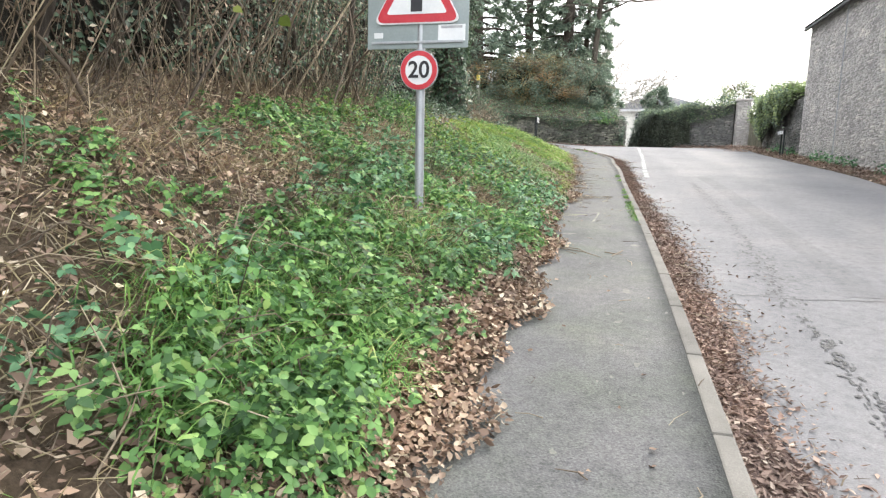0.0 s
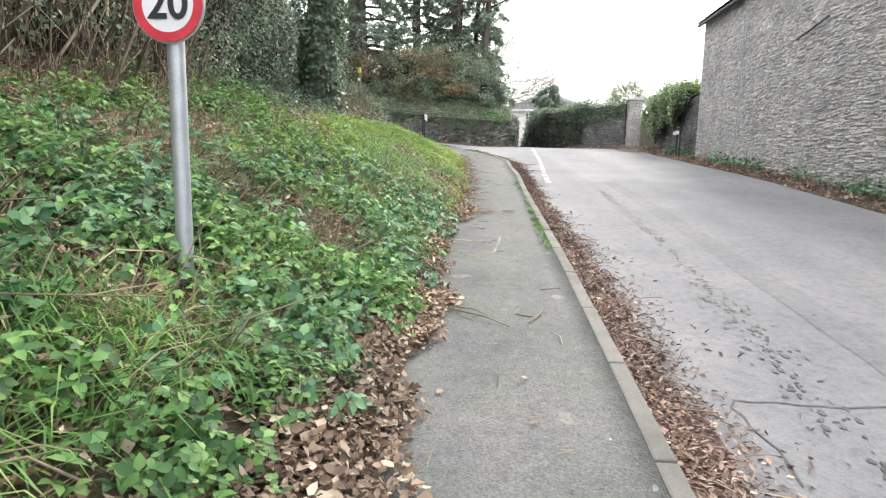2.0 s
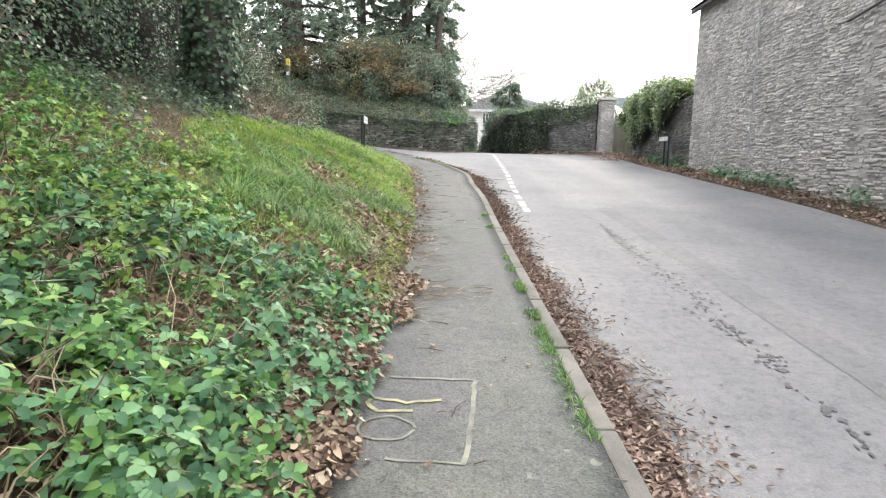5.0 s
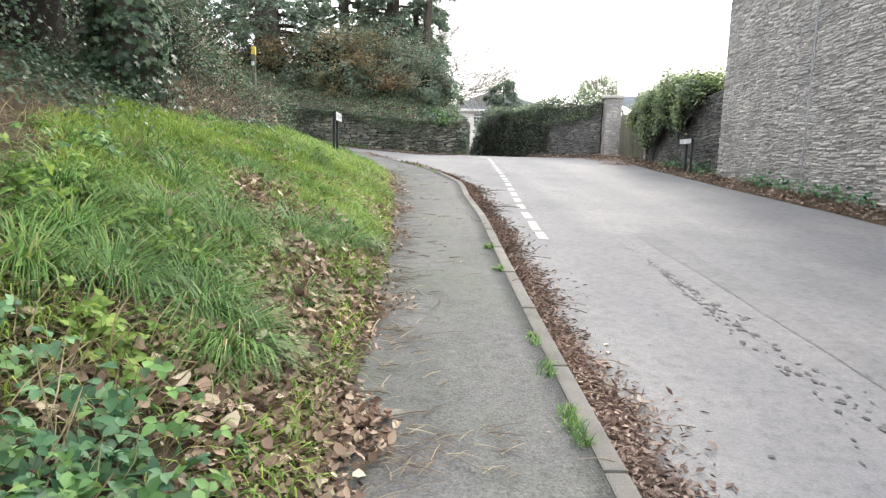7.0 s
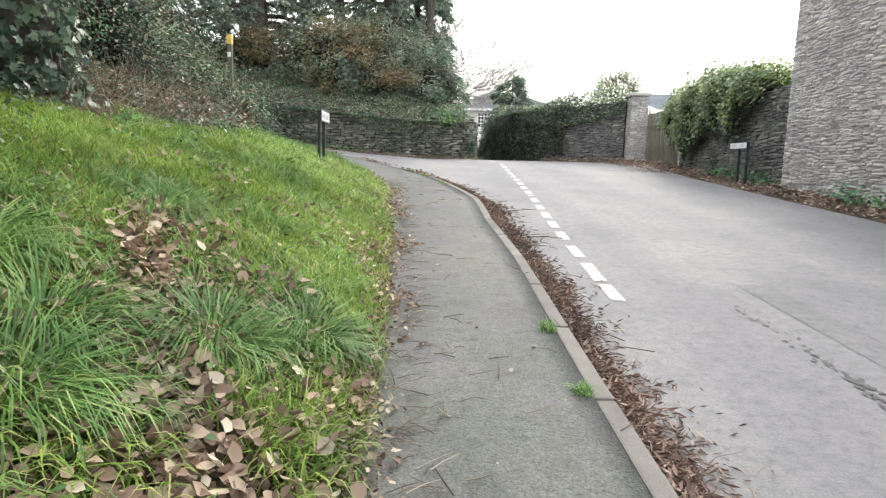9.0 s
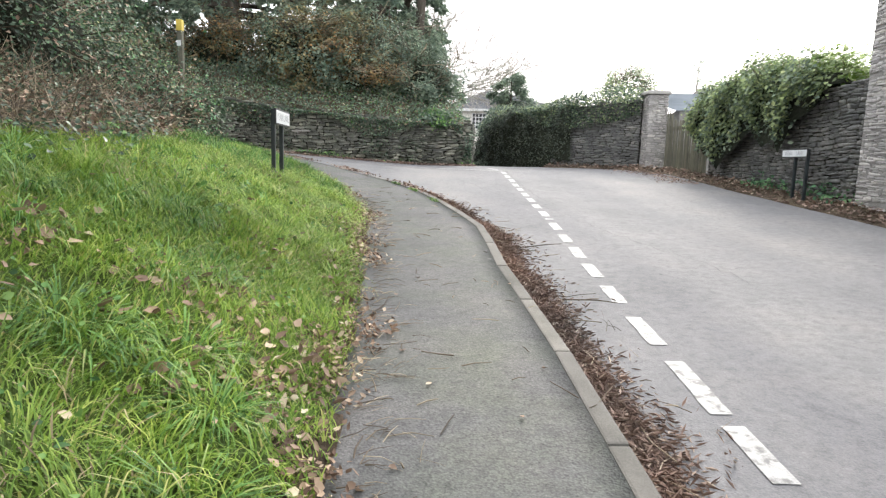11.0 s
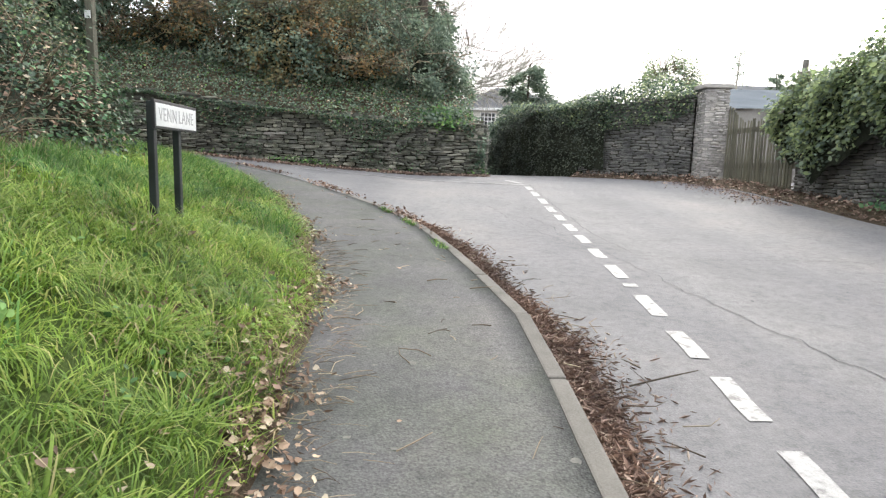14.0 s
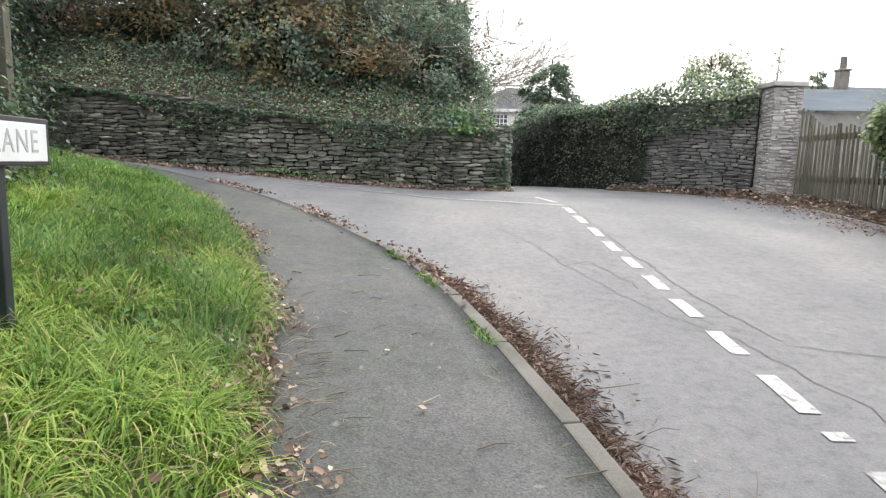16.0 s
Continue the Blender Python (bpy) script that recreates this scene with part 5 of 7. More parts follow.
def blot(name, x, y, a, b, lift, mat, parent, n=9):
    t = np.arange(n) * 2 * np.pi / n
    rr = 1 + q.normal(0, 0.22, n)
    turn = q.uniform(0, np.pi)
    px, py = a * rr * np.cos(t), b * rr * np.sin(t)
    return flat_patch(name, np.stack([x + px * np.cos(turn * 0.2) - py * np.sin(turn * 0.2), y + px * np.sin(turn * 0.2) + py * np.cos(turn * 0.2)], 1), lift, mat, parent)


def many_blots(name, spots, lift, mat, thing, ripple=0.006):
    """Irregular flat marks joined as one skin."""
    out = []
    for x, y, a, b in spots:
        n = 8
        t = np.arange(n) * 2 * np.pi / n
        rr = 1 + q.normal(0, 0.25, n)
        P = np.concatenate([np.stack([x + a * rr * np.cos(t), y + b * rr * np.sin(t)], 1), [(x, y)]])
        z = road_z(P[:, 0], P[:, 1]) + ripple * waves(P[:, 0], P[:, 1]) + lift
        out.append((np.concatenate([P, z[:, None]], 1), np.array([(i, (i + 1) % n, n) for i in range(n)])))
    return link_mesh(name, *joined(out), mat, thing)


pit_x = lambda y: np.interp(y, [2, 3.3, 5.2, 8.2, 9.7, 13, 16, 18], [1.35, 1.36, 1.4, 1.55, 1.61, 1.62, 1.55, 1.5])
spots = []
for _ in range(900):
    y = q.uniform(2.2, 14.5)
    if math.sin(y * 2.1) + q.normal(0, 0.8) < -0.6:
        continue
    spots.append((float(pit_x(y)) + q.normal(0, 0.055) * (1 + 0.5 * math.sin(y * 1.3)), y, q.uniform(0.005, 0.02), q.uniform(0.007, 0.03)))
for _ in range(60):
    y = q.uniform(4, 20)
    spots.append((q.uniform(0.9, 3.6), y, q.uniform(0.006, 0.015), q.uniform(0.008, 0.025)))
pits = tagged(new("road_pits"), "line of small dark pits where the asphalt crumbles", "road damage", kind="stuff")
many_blots("pit", spots, 0.005, M_PIT, pits)

chalk = tagged(new("chalk_mark"), "faded chalk rectangle and yellow paint squiggle on the footway", "ground marking")
FL = KERB_H - 0.003
for line, w in (([(-0.56, 8.67), (-0.13, 8.66)], 0.018), ([(-0.13, 8.66), (-0.19, 7.92)], 0.022), ([(-0.19, 7.92), (-0.5, 7.93)], 0.014)):
    link_mesh("line", *skin(line, w, FL, 0.06, 0.0), M_CHALK, chalk, "faded white line")
ring = [(-0.52 + 0.12 * math.cos(a), 8.17 + 0.1 * math.sin(a)) for a in np.linspace(0, 6.2, 14)]
link_mesh("line", *skin(ring, 0.014, FL, 0.04, 0.0), M_CHALK, chalk)
link_mesh("squiggle", *skin([(-0.3, 8.44), (-0.45, 8.4), (-0.6, 8.44), (-0.64, 8.38), (-0.58, 8.31), (-0.42, 8.33)], 0.022, FL, 0.05, 0.0), M_YCHALK, chalk, "yellow paint squiggle")
spots = [(-0.57, 10.42, 0.15, 0.05), (0.17, 4.85, 0.05, 0.07), (0.1, 4.1, 0.03, 0.04), (0.2, 3.4, 0.02, 0.03), (0.28, 6.6, 0.05, 0.05), (-0.42, 7.05, 0.07, 0.06), (-0.35, 7.75, 0.02, 0.02)]
for _ in range(70):
    y = q.uniform(2, 24)
    spots.append((float(np.interp(y, LEFT[:, 1], LEFT[:, 0])) + q.uniform(0.2, 1.1), y, q.uniform(0.006, 0.02), q.uniform(0.008, 0.025)))
stain = tagged(new("pale_stains"), "pale lichen and gum spots on the footway", "stain", kind="stuff")
many_blots("stain", spots, FL - 0.002, M_PALE, stain, 0.0)

# ---- verge along the right-hand walls ----
verge_edge = [(4.95, 2), (4.95, 13), (5.05, 16), (4.95, 19.7), (4.95, 22.5), (4.95, 24.2), (4.95, 26), (4.85, 27.4), (4.35, 29.1), (2.6, 30.9)]
verge_wall = [(5.56, 2), (5.56, 13), (5.56, 16), (5.56, 19.7), (5.6, 22.5), (5.6, 24.2), (5.62, 26), (5.6, 27.2), (4.9, 29.2), (2.95, 31.25)]
ve, vw = smooth_line(verge_edge, 0.3), smooth_line(verge_wall, 0.3)
vv, vf = ribbon(ve, vw, 130, 0.01, 0.1, 0.12)
verge = tagged(link_mesh("verge", vv, vf, M_SOIL, smooth=True), "strip of earth and dead leaves along the wall foot", "verge", kind="structure")


def along(a, b, n, gen, pow_=1.0):
    k = gen.random(n)
    w = gen.random(n) ** pow_
    i = k * (len(a) - 1)
    j = k * (len(b) - 1)
    pa = np.stack([np.interp(i, np.arange(len(a)), a[:, c]) for c in (0, 1)], 1)
    pb = np.stack([np.interp(j, np.arange(len(b)), b[:, c]) for c in (0, 1)], 1)
    return pa * (1 - w[:, None]) + pb * w[:, None], w


verge_litter = tagged(new("verge_litter"), "brown leaves and low weeds at the wall foot", "leaf litter", kind="stuff")
p, w = along(ve, vw, 4800, q)
at = np.concatenate([p, (road_z(p[:, 0], p[:, 1]) + 0.02 + 0.12 * w)[:, None]], 1)
link_mesh("dead_leaves", *scatter(LEAF4, at, unit(q.normal(0, 0.45, at.shape) + (0, 0, 1)), 0.06 * q.uniform(0.5, 1.4, len(at))), M_GUTTER, verge_litter, smooth=True)
p, w = along(ve, vw, 5200, q, 0.45)
keep = (np.sin(p[:, 1] * 2.7) + np.sin(p[:, 1] * 1.1 + 1) + q.normal(0, 0.6, len(p)) > 0.0) & (w > 0.45) & (p[:, 1] < 24)
p, w = p[keep], w[keep]
at = np.concatenate([p, (road_z(p[:, 0], p[:, 1]) + 0.05 + 0.12 * w + 0.2 * q.random(len(p)) ** 2)[:, None]], 1)
link_mesh("weeds", *scatter(FAN, at, unit(q.normal(0, 0.6, at.shape) + (-0.3, -0.2, 1)), 0.07 * q.uniform(0.5, 1.3, len(at))), M_BLUEGREEN, verge_litter)

foot_litter = tagged(new("lane_litter"), "reddish leaves and weeds along the lane wall foot", "leaf litter", kind="stuff")
n = 3600
x = q.uniform(-8, 0.5, n)
y = np.interp(x, [-7.4, -3.83, 0.36], [28.4, 28.93, 29.56]) - np.abs(q.normal(0, 0.16, n))
at = np.stack([x, y, road_z(x, y) + 0.01 + 0.03 * q.random(n)], 1)
link_mesh("dead_leaves", *scatter(CURL, at, unit(q.normal(0, 0.5, at.shape) + (0, 0, 1)), 0.045 * q.uniform(0.5, 1.4, n)), M_GUTTER, foot_litter, smooth=True)
n = 1500
x = q.uniform(-8, 0.5, n)
y = np.interp(x, [-7.4, -3.83, 0.36], [28.42, 28.95, 29.58]) - np.abs(q.normal(0, 0.05, n))
ok = np.sin(x * 3.1) + np.sin(x * 1.3) + q.normal(0, 0.5, n) > 0.4
at = np.stack([x, y, road_z(x, y) + 0.02 + 0.16 * q.random(n) ** 2], 1)[ok]
link_mesh("weeds", *scatter(FAN, at, unit(q.normal(0, 0.6, at.shape) + (0, -0.5, 0.8)), 0.05 * q.uniform(0.5, 1.3, len(at))), M_BRAMBLE, foot_litter)
# dirt and leaves where the kerb runs out, and before the gate
n = 1500
k = q.uniform(np.argmin(abs(KERB[:, 1] - 21.5)), len(KERB) - 1, n)
x = np.interp(k, np.arange(len(KERB)), KERB[:, 0]) + q.normal(0, 0.06, n)
y = np.interp(k, np.arange(len(KERB)), KERB[:, 1]) + q.normal(0, 0.06, n)
ok = np.sin(k * 0.35) + q.normal(0, 0.6, n) > 0.1
at = np.stack([x, y, road_z(x, y) + KERB_H + 0.005], 1)[ok]
link_mesh("dead_leaves", *scatter(CURL, at, unit(q.normal(0, 0.5, at.shape) + (0, 0, 1)), 0.04 * q.uniform(0.4, 1.4, len(at))), M_GUTTER, foot_litter, smooth=True)
n = 1300
x, y = 4.8 - np.abs(q.normal(0, 0.35, n)), q.uniform(24.8, 29.0, n)
at = np.stack([x, y, road_z(x, y) + 0.008], 1)
link_mesh("dead_leaves", *scatter(CURL, at, unit(q.normal(0, 0.3, at.shape) + (0, 0, 1)), 0.035 * q.uniform(0.3, 1.4, n)), M_GUTTER, foot_litter, smooth=True)

# ---- leaf litter ----
gutter_w = lambda y: np.interp(y, [0, 2.5, 3.7, 6.5, 9, 10.5, 12, 14, 16, 18.5, 19.6, 21.8, 23], [0.34, 0.33, 0.36, 0.37, 0.35, 0.28, 0.24, 0.24, 0.27, 0.3, 0.2, 0.28, 0.1])


def kerb_side(n, gen):
    s = gen.uniform(k_len[np.searchsorted(KERB[:, 1], 0.5)], k_len[np.argmin(abs(KERB[:, 1] - 23))], n)
    x, y = np.interp(s, k_len, KERB[:, 0]), np.interp(s, k_len, KERB[:, 1])
    tx, ty = np.interp(s + 0.1, k_len, KERB[:, 0]) - x, np.interp(s + 0.1, k_len, KERB[:, 1]) - y
    l = np.hypot(tx, ty) + 1e-6
    return x, y, ty / l, -tx / l


gutter_litter = tagged(new("gutter_litter"), "drift of brown leaves and needles in the gutter", "leaf litter", kind="stuff")
x, y, ox, oy = kerb_side(39000, q)
wob = 1 + 0.12 * np.sin(y * 3.1) + 0.1 * np.sin(y * 7.7 + 1)
w = np.abs(q.normal(0, 0.5, 39000)) * (1 + np.where(q.random(39000) < 0.06, q.random(39000) * 0.8, 0))
off = w * gutter_w(y) * wob
hump = 0.04 * np.clip(1 - w, 0, 1) ** 0.7 + 0.004
at = np.stack([x + ox * off, y + oy * off, 0 * x], 1)
at[:, 2] = road_z(at[:, 0], at[:, 1]) + hump * q.uniform(0.75, 1.1, len(x))
link_mesh("dead_leaves", *scatter(LEAF4, at, unit(q.normal(0, 0.33, at.shape) + (0, 0, 1)), (np.interp(y, [0, 10, 13, 23], [0.036, 0.036, 0.048, 0.05]) * q.uniform(0.35, 1.5, len(x)))[:, None] * np.stack([q.uniform(0.1, 0.85, len(x)) * np.interp(y, [0, 10, 13, 23], [1, 1, 0.4, 0.35]), np.ones(len(x)), np.ones(len(x)) * 0.8], 1)), M_GUTTER, gutter_litter, smooth=True)
# its packed bottom
rows = []
for s in np.arange(k_len[np.searchsorted(KERB[:, 1], 0.0)], k_len[np.argmin(abs(KERB[:, 1] - 22.6))], 0.12):
    x, y = np.interp(s, k_len, KERB[:, 0]), np.interp(s, k_len, KERB[:, 1])
    tx, ty = np.interp(s + 0.1, k_len, KERB[:, 0]) - x, np.interp(s + 0.1, k_len, KERB[:, 1]) - y
    l = math.hypot(tx, ty) + 1e-6
    W = float(gutter_w(y)) * (1 + 0.12 * math.sin(y * 3.1) + 0.1 * math.sin(y * 7.7 + 1)) * 0.72
    rows.append([(x + ty / l * W * k, y - tx / l * W * k, h) for k, h in ((-0.02, 0.036), (0.3, 0.03), (0.7, 0.016), (1.0, -0.004))])
v = np.array(rows).reshape(-1, 3)
v[:, 2] += road_z(v[:, 0], v[:, 1])
i = (np.arange(len(rows) - 1)[:, None] * 4 + np.arange(3)[None]).ravel()
M_PACKED = surface("packed_leaf_mould", [(0.3, (0.12, 0.082, 0.072)), (0.7, (0.24, 0.172, 0.15))], 0.5, 0.95, 6, 70, 1.0, 0.02)
link_mesh("packed_mould", v, np.stack([i, i + 1, i + 5, i + 4], 1), M_PACKED, gutter_litter, smooth=True)


def on_bank(n, ylo, yhi, dlo, dhi, gen, pow_=1.0):
    """Places on the bank by distance from the footway's edge."""
    idx = np.where((LEFT[:, 1] > ylo) & (LEFT[:, 1] < yhi) & (LEFT[:, 0] > -9))[0]
    lo, hi = idx[0], idx[-1]
    k = gen.uniform(lo, hi, n)
    tan = np.gradient(LEFT, axis=0)
    tan /= np.linalg.norm(tan, axis=1)[:, None]
    a = np.arange(len(LEFT))
    d = dlo + (dhi - dlo) * gen.random(n) ** pow_
    x = np.interp(k, a, LEFT[:, 0]) - np.interp(k, a, tan[:, 1]) * d
    y = np.interp(k, a, LEFT[:, 1]) + np.interp(k, a, tan[:, 0]) * d
    z = bank_z(x, y)[0]
    return np.stack([x, y, z], 1), d


def patchy(at, scale, seed):
    return np.sin(at[:, 0] * 2.9 * scale + seed) + np.sin(at[:, 1] * 2.3 * scale + seed * 1.7) + np.sin((at[:, 0] + at[:, 1]) * 1.3 * scale - seed)


bank_litter = tagged(new("leaf_litter"), "fallen brown leaves lying over the bank and footway edge", "leaf litter", kind="stuff")
for n, ylo, yhi, dlo, dhi, size in ((27000, 0.5, 10.8, -0.12, 0.42, 0.038), (42000, -1.0, 10.8, 0.2, 4.3, 0.044), (4500, 10, 15.5, -0.05, 1.9, 0.048), (9000, 10, 26, -0.12, 0.2, 0.032), (1900, 15, 23, 0.03, 0.7, 0.036)):
    at, d = on_bank(n, ylo, yhi, dlo, dhi, q)
    wob = 0.08 * np.sin(at[:, 1] * 3.3) + 0.06 * np.sin(at[:, 1] * 8.1)
    if dlo < -0.1:
        at[:, 0] += wob - 0.2 * np.exp(-((at[:, 1] - 8.1) / 0.55) ** 2)
        at[:, 2] = bank_z(at[:, 0], at[:, 1])[0]
        keep = q.random(n) < np.clip((d + 0.14) / 0.22, 0.12, 1)
    else:
        keep = patchy(at, 1.6, 2.0) + q.normal(0, 0.6, n) > (-2.6 if dhi > 3 else 0.9)
    at = at[keep]
    flat = road_z(at[:, 0], at[:, 1]) + KERB_H + 0.004
    at[:, 2] = np.maximum(at[:, 2] + 0.012, flat) + 0.05 * q.random(len(at)) ** 2
    link_mesh("dead_leaves", *scatter(LEAF4 if dhi > 3 else CURL, at, unit(q.normal(0, 0.5, at.shape) + (0.2, 0, 1)), (size * q.uniform(0.4, 1.5, len(at)))[:, None] * np.stack([q.uniform(0.5, 1.1, len(at)), np.ones(len(at)), q.uniform(0.3, 1.6, len(at))], 1)), M_DEADLEAF, bank_litter, smooth=True)
# loose leaves on the footway
at, d = on_bank(70, 1.5, 25, -1.15, -0.05, q, 0.6)
at[:, 2] = road_z(at[:, 0], at[:, 1]) + KERB_H + 0.003
link_mesh("loose_leaves", *scatter(CURL, at, unit(q.normal(0, 0.2, at.shape) + (0, 0, 1)), 0.028 * q.uniform(0.5, 1.6, len(at))), M_DEADLEAF, bank_litter)

# ---- dry stalks and straw on the upper bank ----
straw = tagged(new("dry_stalks"), "dead bracken stalks and dry grass on the bank", "dead plants", kind="stuff")
at, d = on_bank(26000, -1, 13.5, 0.5, 4.0, q)
dens = np.interp(at[:, 1], [0, 6, 9, 13], [1.0, 0.9, 0.8, 0.3]) * np.interp(d, [0.5, 1.6, 3], [0.35, 0.9, 1.0])
at = at[(q.random(len(at)) < dens) & (patchy(at, 1.2, 5) > -1.4)]
n = len(at)
up = unit(np.stack([q.normal(0.25, 0.9, n), q.normal(0, 0.9, n), np.full(n, 0.55)], 1))
hgt = q.uniform(0.05, 0.26, n)
link_mesh("straw", *scatter(BLADE, at, up, np.stack([hgt, q.uniform(0.003, 0.008, n), hgt], 1)), M_STRAW, straw)
at, d = on_bank(5600, 4.0, 10.4, 0.35, 2.4, q)
at = at[patchy(at, 1.5, 4.0) + q.normal(0, 0.5, len(at)) < 0.3]
n = len(at)
up = unit(np.stack([q.normal(0.2, 0.8, n), q.normal(0, 0.8, n), np.full(n, 0.8)], 1))
hgt = q.uniform(0.12, 0.36, n)
link_mesh("straw", *scatter(BLADE, at, up, np.stack([hgt, q.uniform(0.003, 0.007, n), hgt], 1)), M_STRAW, straw)
at, d = on_bank(3600, -1, 9.8, 0.6, 4.2, q)
ps = []
for p in at:
    dr = unit(np.array([q.normal(0, 0.8), q.normal(0, 0.8), abs(q.normal(0.25, 0.35))]))
    L = q.uniform(0.1, 0.5)
    m = p + dr * L * 0.5 + (0, 0, 0.05)
    ps.append(tube([p, m, p + dr * L + q.normal(0, 0.06, 3)], np.array([1, 0.8, 0.4]) * q.uniform(0.002, 0.006), 3))
link_mesh("stalks", *joined(ps), M_DEADSTEM, straw)

at, dist = on_bank(2200, 15.5, 25, 2.2, 4.2, q)
ps = []
for p in at:
    dr = unit(np.array([q.normal(0.2, 0.7), q.normal(0, 0.7), abs(q.normal(0.5, 0.4))]))
    L = q.uniform(0.15, 0.6)
    ps.append(tube([p, p + dr * L * 0.5 + (0, 0, 0.05), p + dr * L + q.normal(0, 0.07, 3)], np.array([1, 0.8, 0.4]) * q.uniform(0.002, 0.006), 3))
link_mesh("stalks", *joined(ps), M_DEADSTEM, straw)

# ---- brambles and nettles ----
bramble = tagged(new("brambles"), "green bramble and nettle leaves covering the bank", "brambles", kind="stuff")


def clumps(n, ylo, yhi, dlo, dhi, per, rad, rise, size, mat, seed, thr, template=TREFOIL):
    c, d = on_bank(n, ylo, yhi, dlo, dhi, q)
    keep = patchy(c, 1.5, seed) + q.normal(0, 0.5, n) > thr
    c = c[keep]
    if not len(c):
        return
    idx = np.repeat(np.arange(len(c)), per)
    a = q.uniform(0, 2 * np.pi, len(idx))
    rr = np.sqrt(q.random(len(idx)))
    rs = (rad * q.uniform(0.6, 1.3, len(c)))[idx]
    at = c[idx] + np.stack([np.cos(a) * rr * rs, np.sin(a) * rr * rs, np.zeros(len(idx))], 1)
    at[:, 2] = np.maximum(bank_z(at[:, 0], at[:, 1])[0], road_z(at[:, 0], at[:, 1]) + KERB_H) + rise * q.uniform(0.15, 1.0, len(idx)) * (1 - 0.75 * rr ** 2)
    nrm = unit(np.stack([np.cos(a) * rr * 0.5 + 0.22, np.sin(a) * rr * 0.5 - 0.1, np.ones(len(idx))], 1) + q.normal(0, 0.42, (len(idx), 3)))
    link_mesh("leaves", *scatter(template, at, nrm, size * q.uniform(0.55, 1.25, len(at))), mat, bramble)


clumps(230, 0.5, 6.0, 0.2, 1.5, 38, 0.19, 0.3, 0.05, M_BRAMBLE, 1.0, 0.55)
clumps(110, 0.5, 6.5, 0.5, 3.2, 28, 0.2, 0.28, 0.05, M_BRAMBLE, 2.0, 0.9)
clumps(120, 0.5, 7.0, 0.3, 2.6, 16, 0.2, 0.26, 0.066, M_BLUEGREEN, 3.1, 0.4)
clumps(430, 4.5, 9.8, 0.15, 3.0, 30, 0.18, 0.3, 0.05, M_BRAMBLE, 4.0, 0.25)
clumps(120, 7.0, 12.0, 1.0, 3.0, 30, 0.18, 0.32, 0.046, M_LIME, 12.0, 0.5)
clumps(8, 9.9, 10.3, 0.6, 1.2, 16, 0.14, 0.2, 0.046, M_LIME, 13.0, -3)
clumps(260, 4.5, 10.0, 0.15, 2.4, 24, 0.22, 0.28, 0.056, M_BLUEGREEN, 5.0, 0.2)
clumps(130, 8.0, 12.6, 1.9, 3.8, 26, 0.25, 0.28, 0.05, M_BRAMBLE, 6.0, 0.0)
clumps(120, 10.0, 18.0, 2.8, 4.4, 34, 0.3, 0.35, 0.05, M_IVY, 7.0, -0.5, FAN)
clumps(260, 16.0, 24.0, 1.95, 4.2, 36, 0.3, 0.32, 0.045, M_IVY, 8.0, -0.6, FAN)
clumps(150, 16.5, 24.0, 2.1, 4.2, 24, 0.3, 0.3, 0.05, M_DEADLEAF, 10.0, -0.6, CURL)
clumps(48, 7.4, 10.1, 0.2, 1.9, 30, 0.2, 0.26, 0.048, M_BRAMBLE, 14.0, -0.6)
clumps(42, 7.6, 10.1, 0.15, 1.6, 26, 0.2, 0.26, 0.054, M_BLUEGREEN, 15.0, -0.4)
clumps(18, 8.0, 11.5, 0.8, 2.4, 28, 0.18, 0.26, 0.044, M_LIME, 16.0, -0.6)
clumps(40, 2.2, 6.5, 0.9, 2.6, 34, 0.2, 0.28, 0.05, M_BRAMBLE, 17.0, -0.2)
clumps(80, 1.2, 7.5, 0.22, 0.62, 28, 0.15, 0.2, 0.046, M_BRAMBLE, 18.0, -0.9)
clumps(110, 11.0, 15.6, 2.5, 4.3, 34, 0.3, 0.3, 0.05, M_IVY, 19.0, -1.2, FAN)
clumps(50, 15.0, 24.0, 0.4, 2.4, 14, 0.18, 0.14, 0.05, M_BRAMBLE, 9.0, 0.3)

for n, ylo, yhi, size in ((1900, 11.0, 13.8, 0.048), (600, 13.6, 15.5, 0.045)):
    at, dist = on_bank(n, ylo, yhi, 0.0, 1.7 if yhi < 14 else 1.5, q)
    at = at[(((at[:, 0] + 1.35) / 0.85) ** 2 + ((at[:, 1] - 12.3) / 1.2) ** 2 < 1.0) | (abs(at[:, 0] + 1.6 + 0.3 * (at[:, 1] - 13)) < 0.14)]
    at[:, 2] += 0.02 + 0.06 * q.random(len(at))
    link_mesh("dead_leaves", *scatter(CURL, at, unit(q.normal(0, 0.5, at.shape) + (0.2, 0, 1)), (size * q.uniform(0.4, 1.6, len(at)))[:, None] * np.stack([q.uniform(0.6, 1.2, len(at)), np.ones(len(at)), q.uniform(0.3, 1.6, len(at))], 1)), M_DEADLEAF, bank_litter, smooth=True)

n = 2300
y = q.uniform(9.9, 13.9, n)
x = np.interp(y, [9.9, 10.3, 11.7, 12.1, 12.7, 13.1, 13.9], [-1.1, -1.1, -1.1, -1.35, -1.6, -1.9, -2.2]) + q.normal(0, 1, n) * np.interp(y, [9.9, 12.4, 12.8, 13.9], [0.14, 0.15, 0.1, 0.07])
at = np.stack([x, y, bank_z(x, y)[0] + 0.02 + 0.05 * q.random(n)], 1)
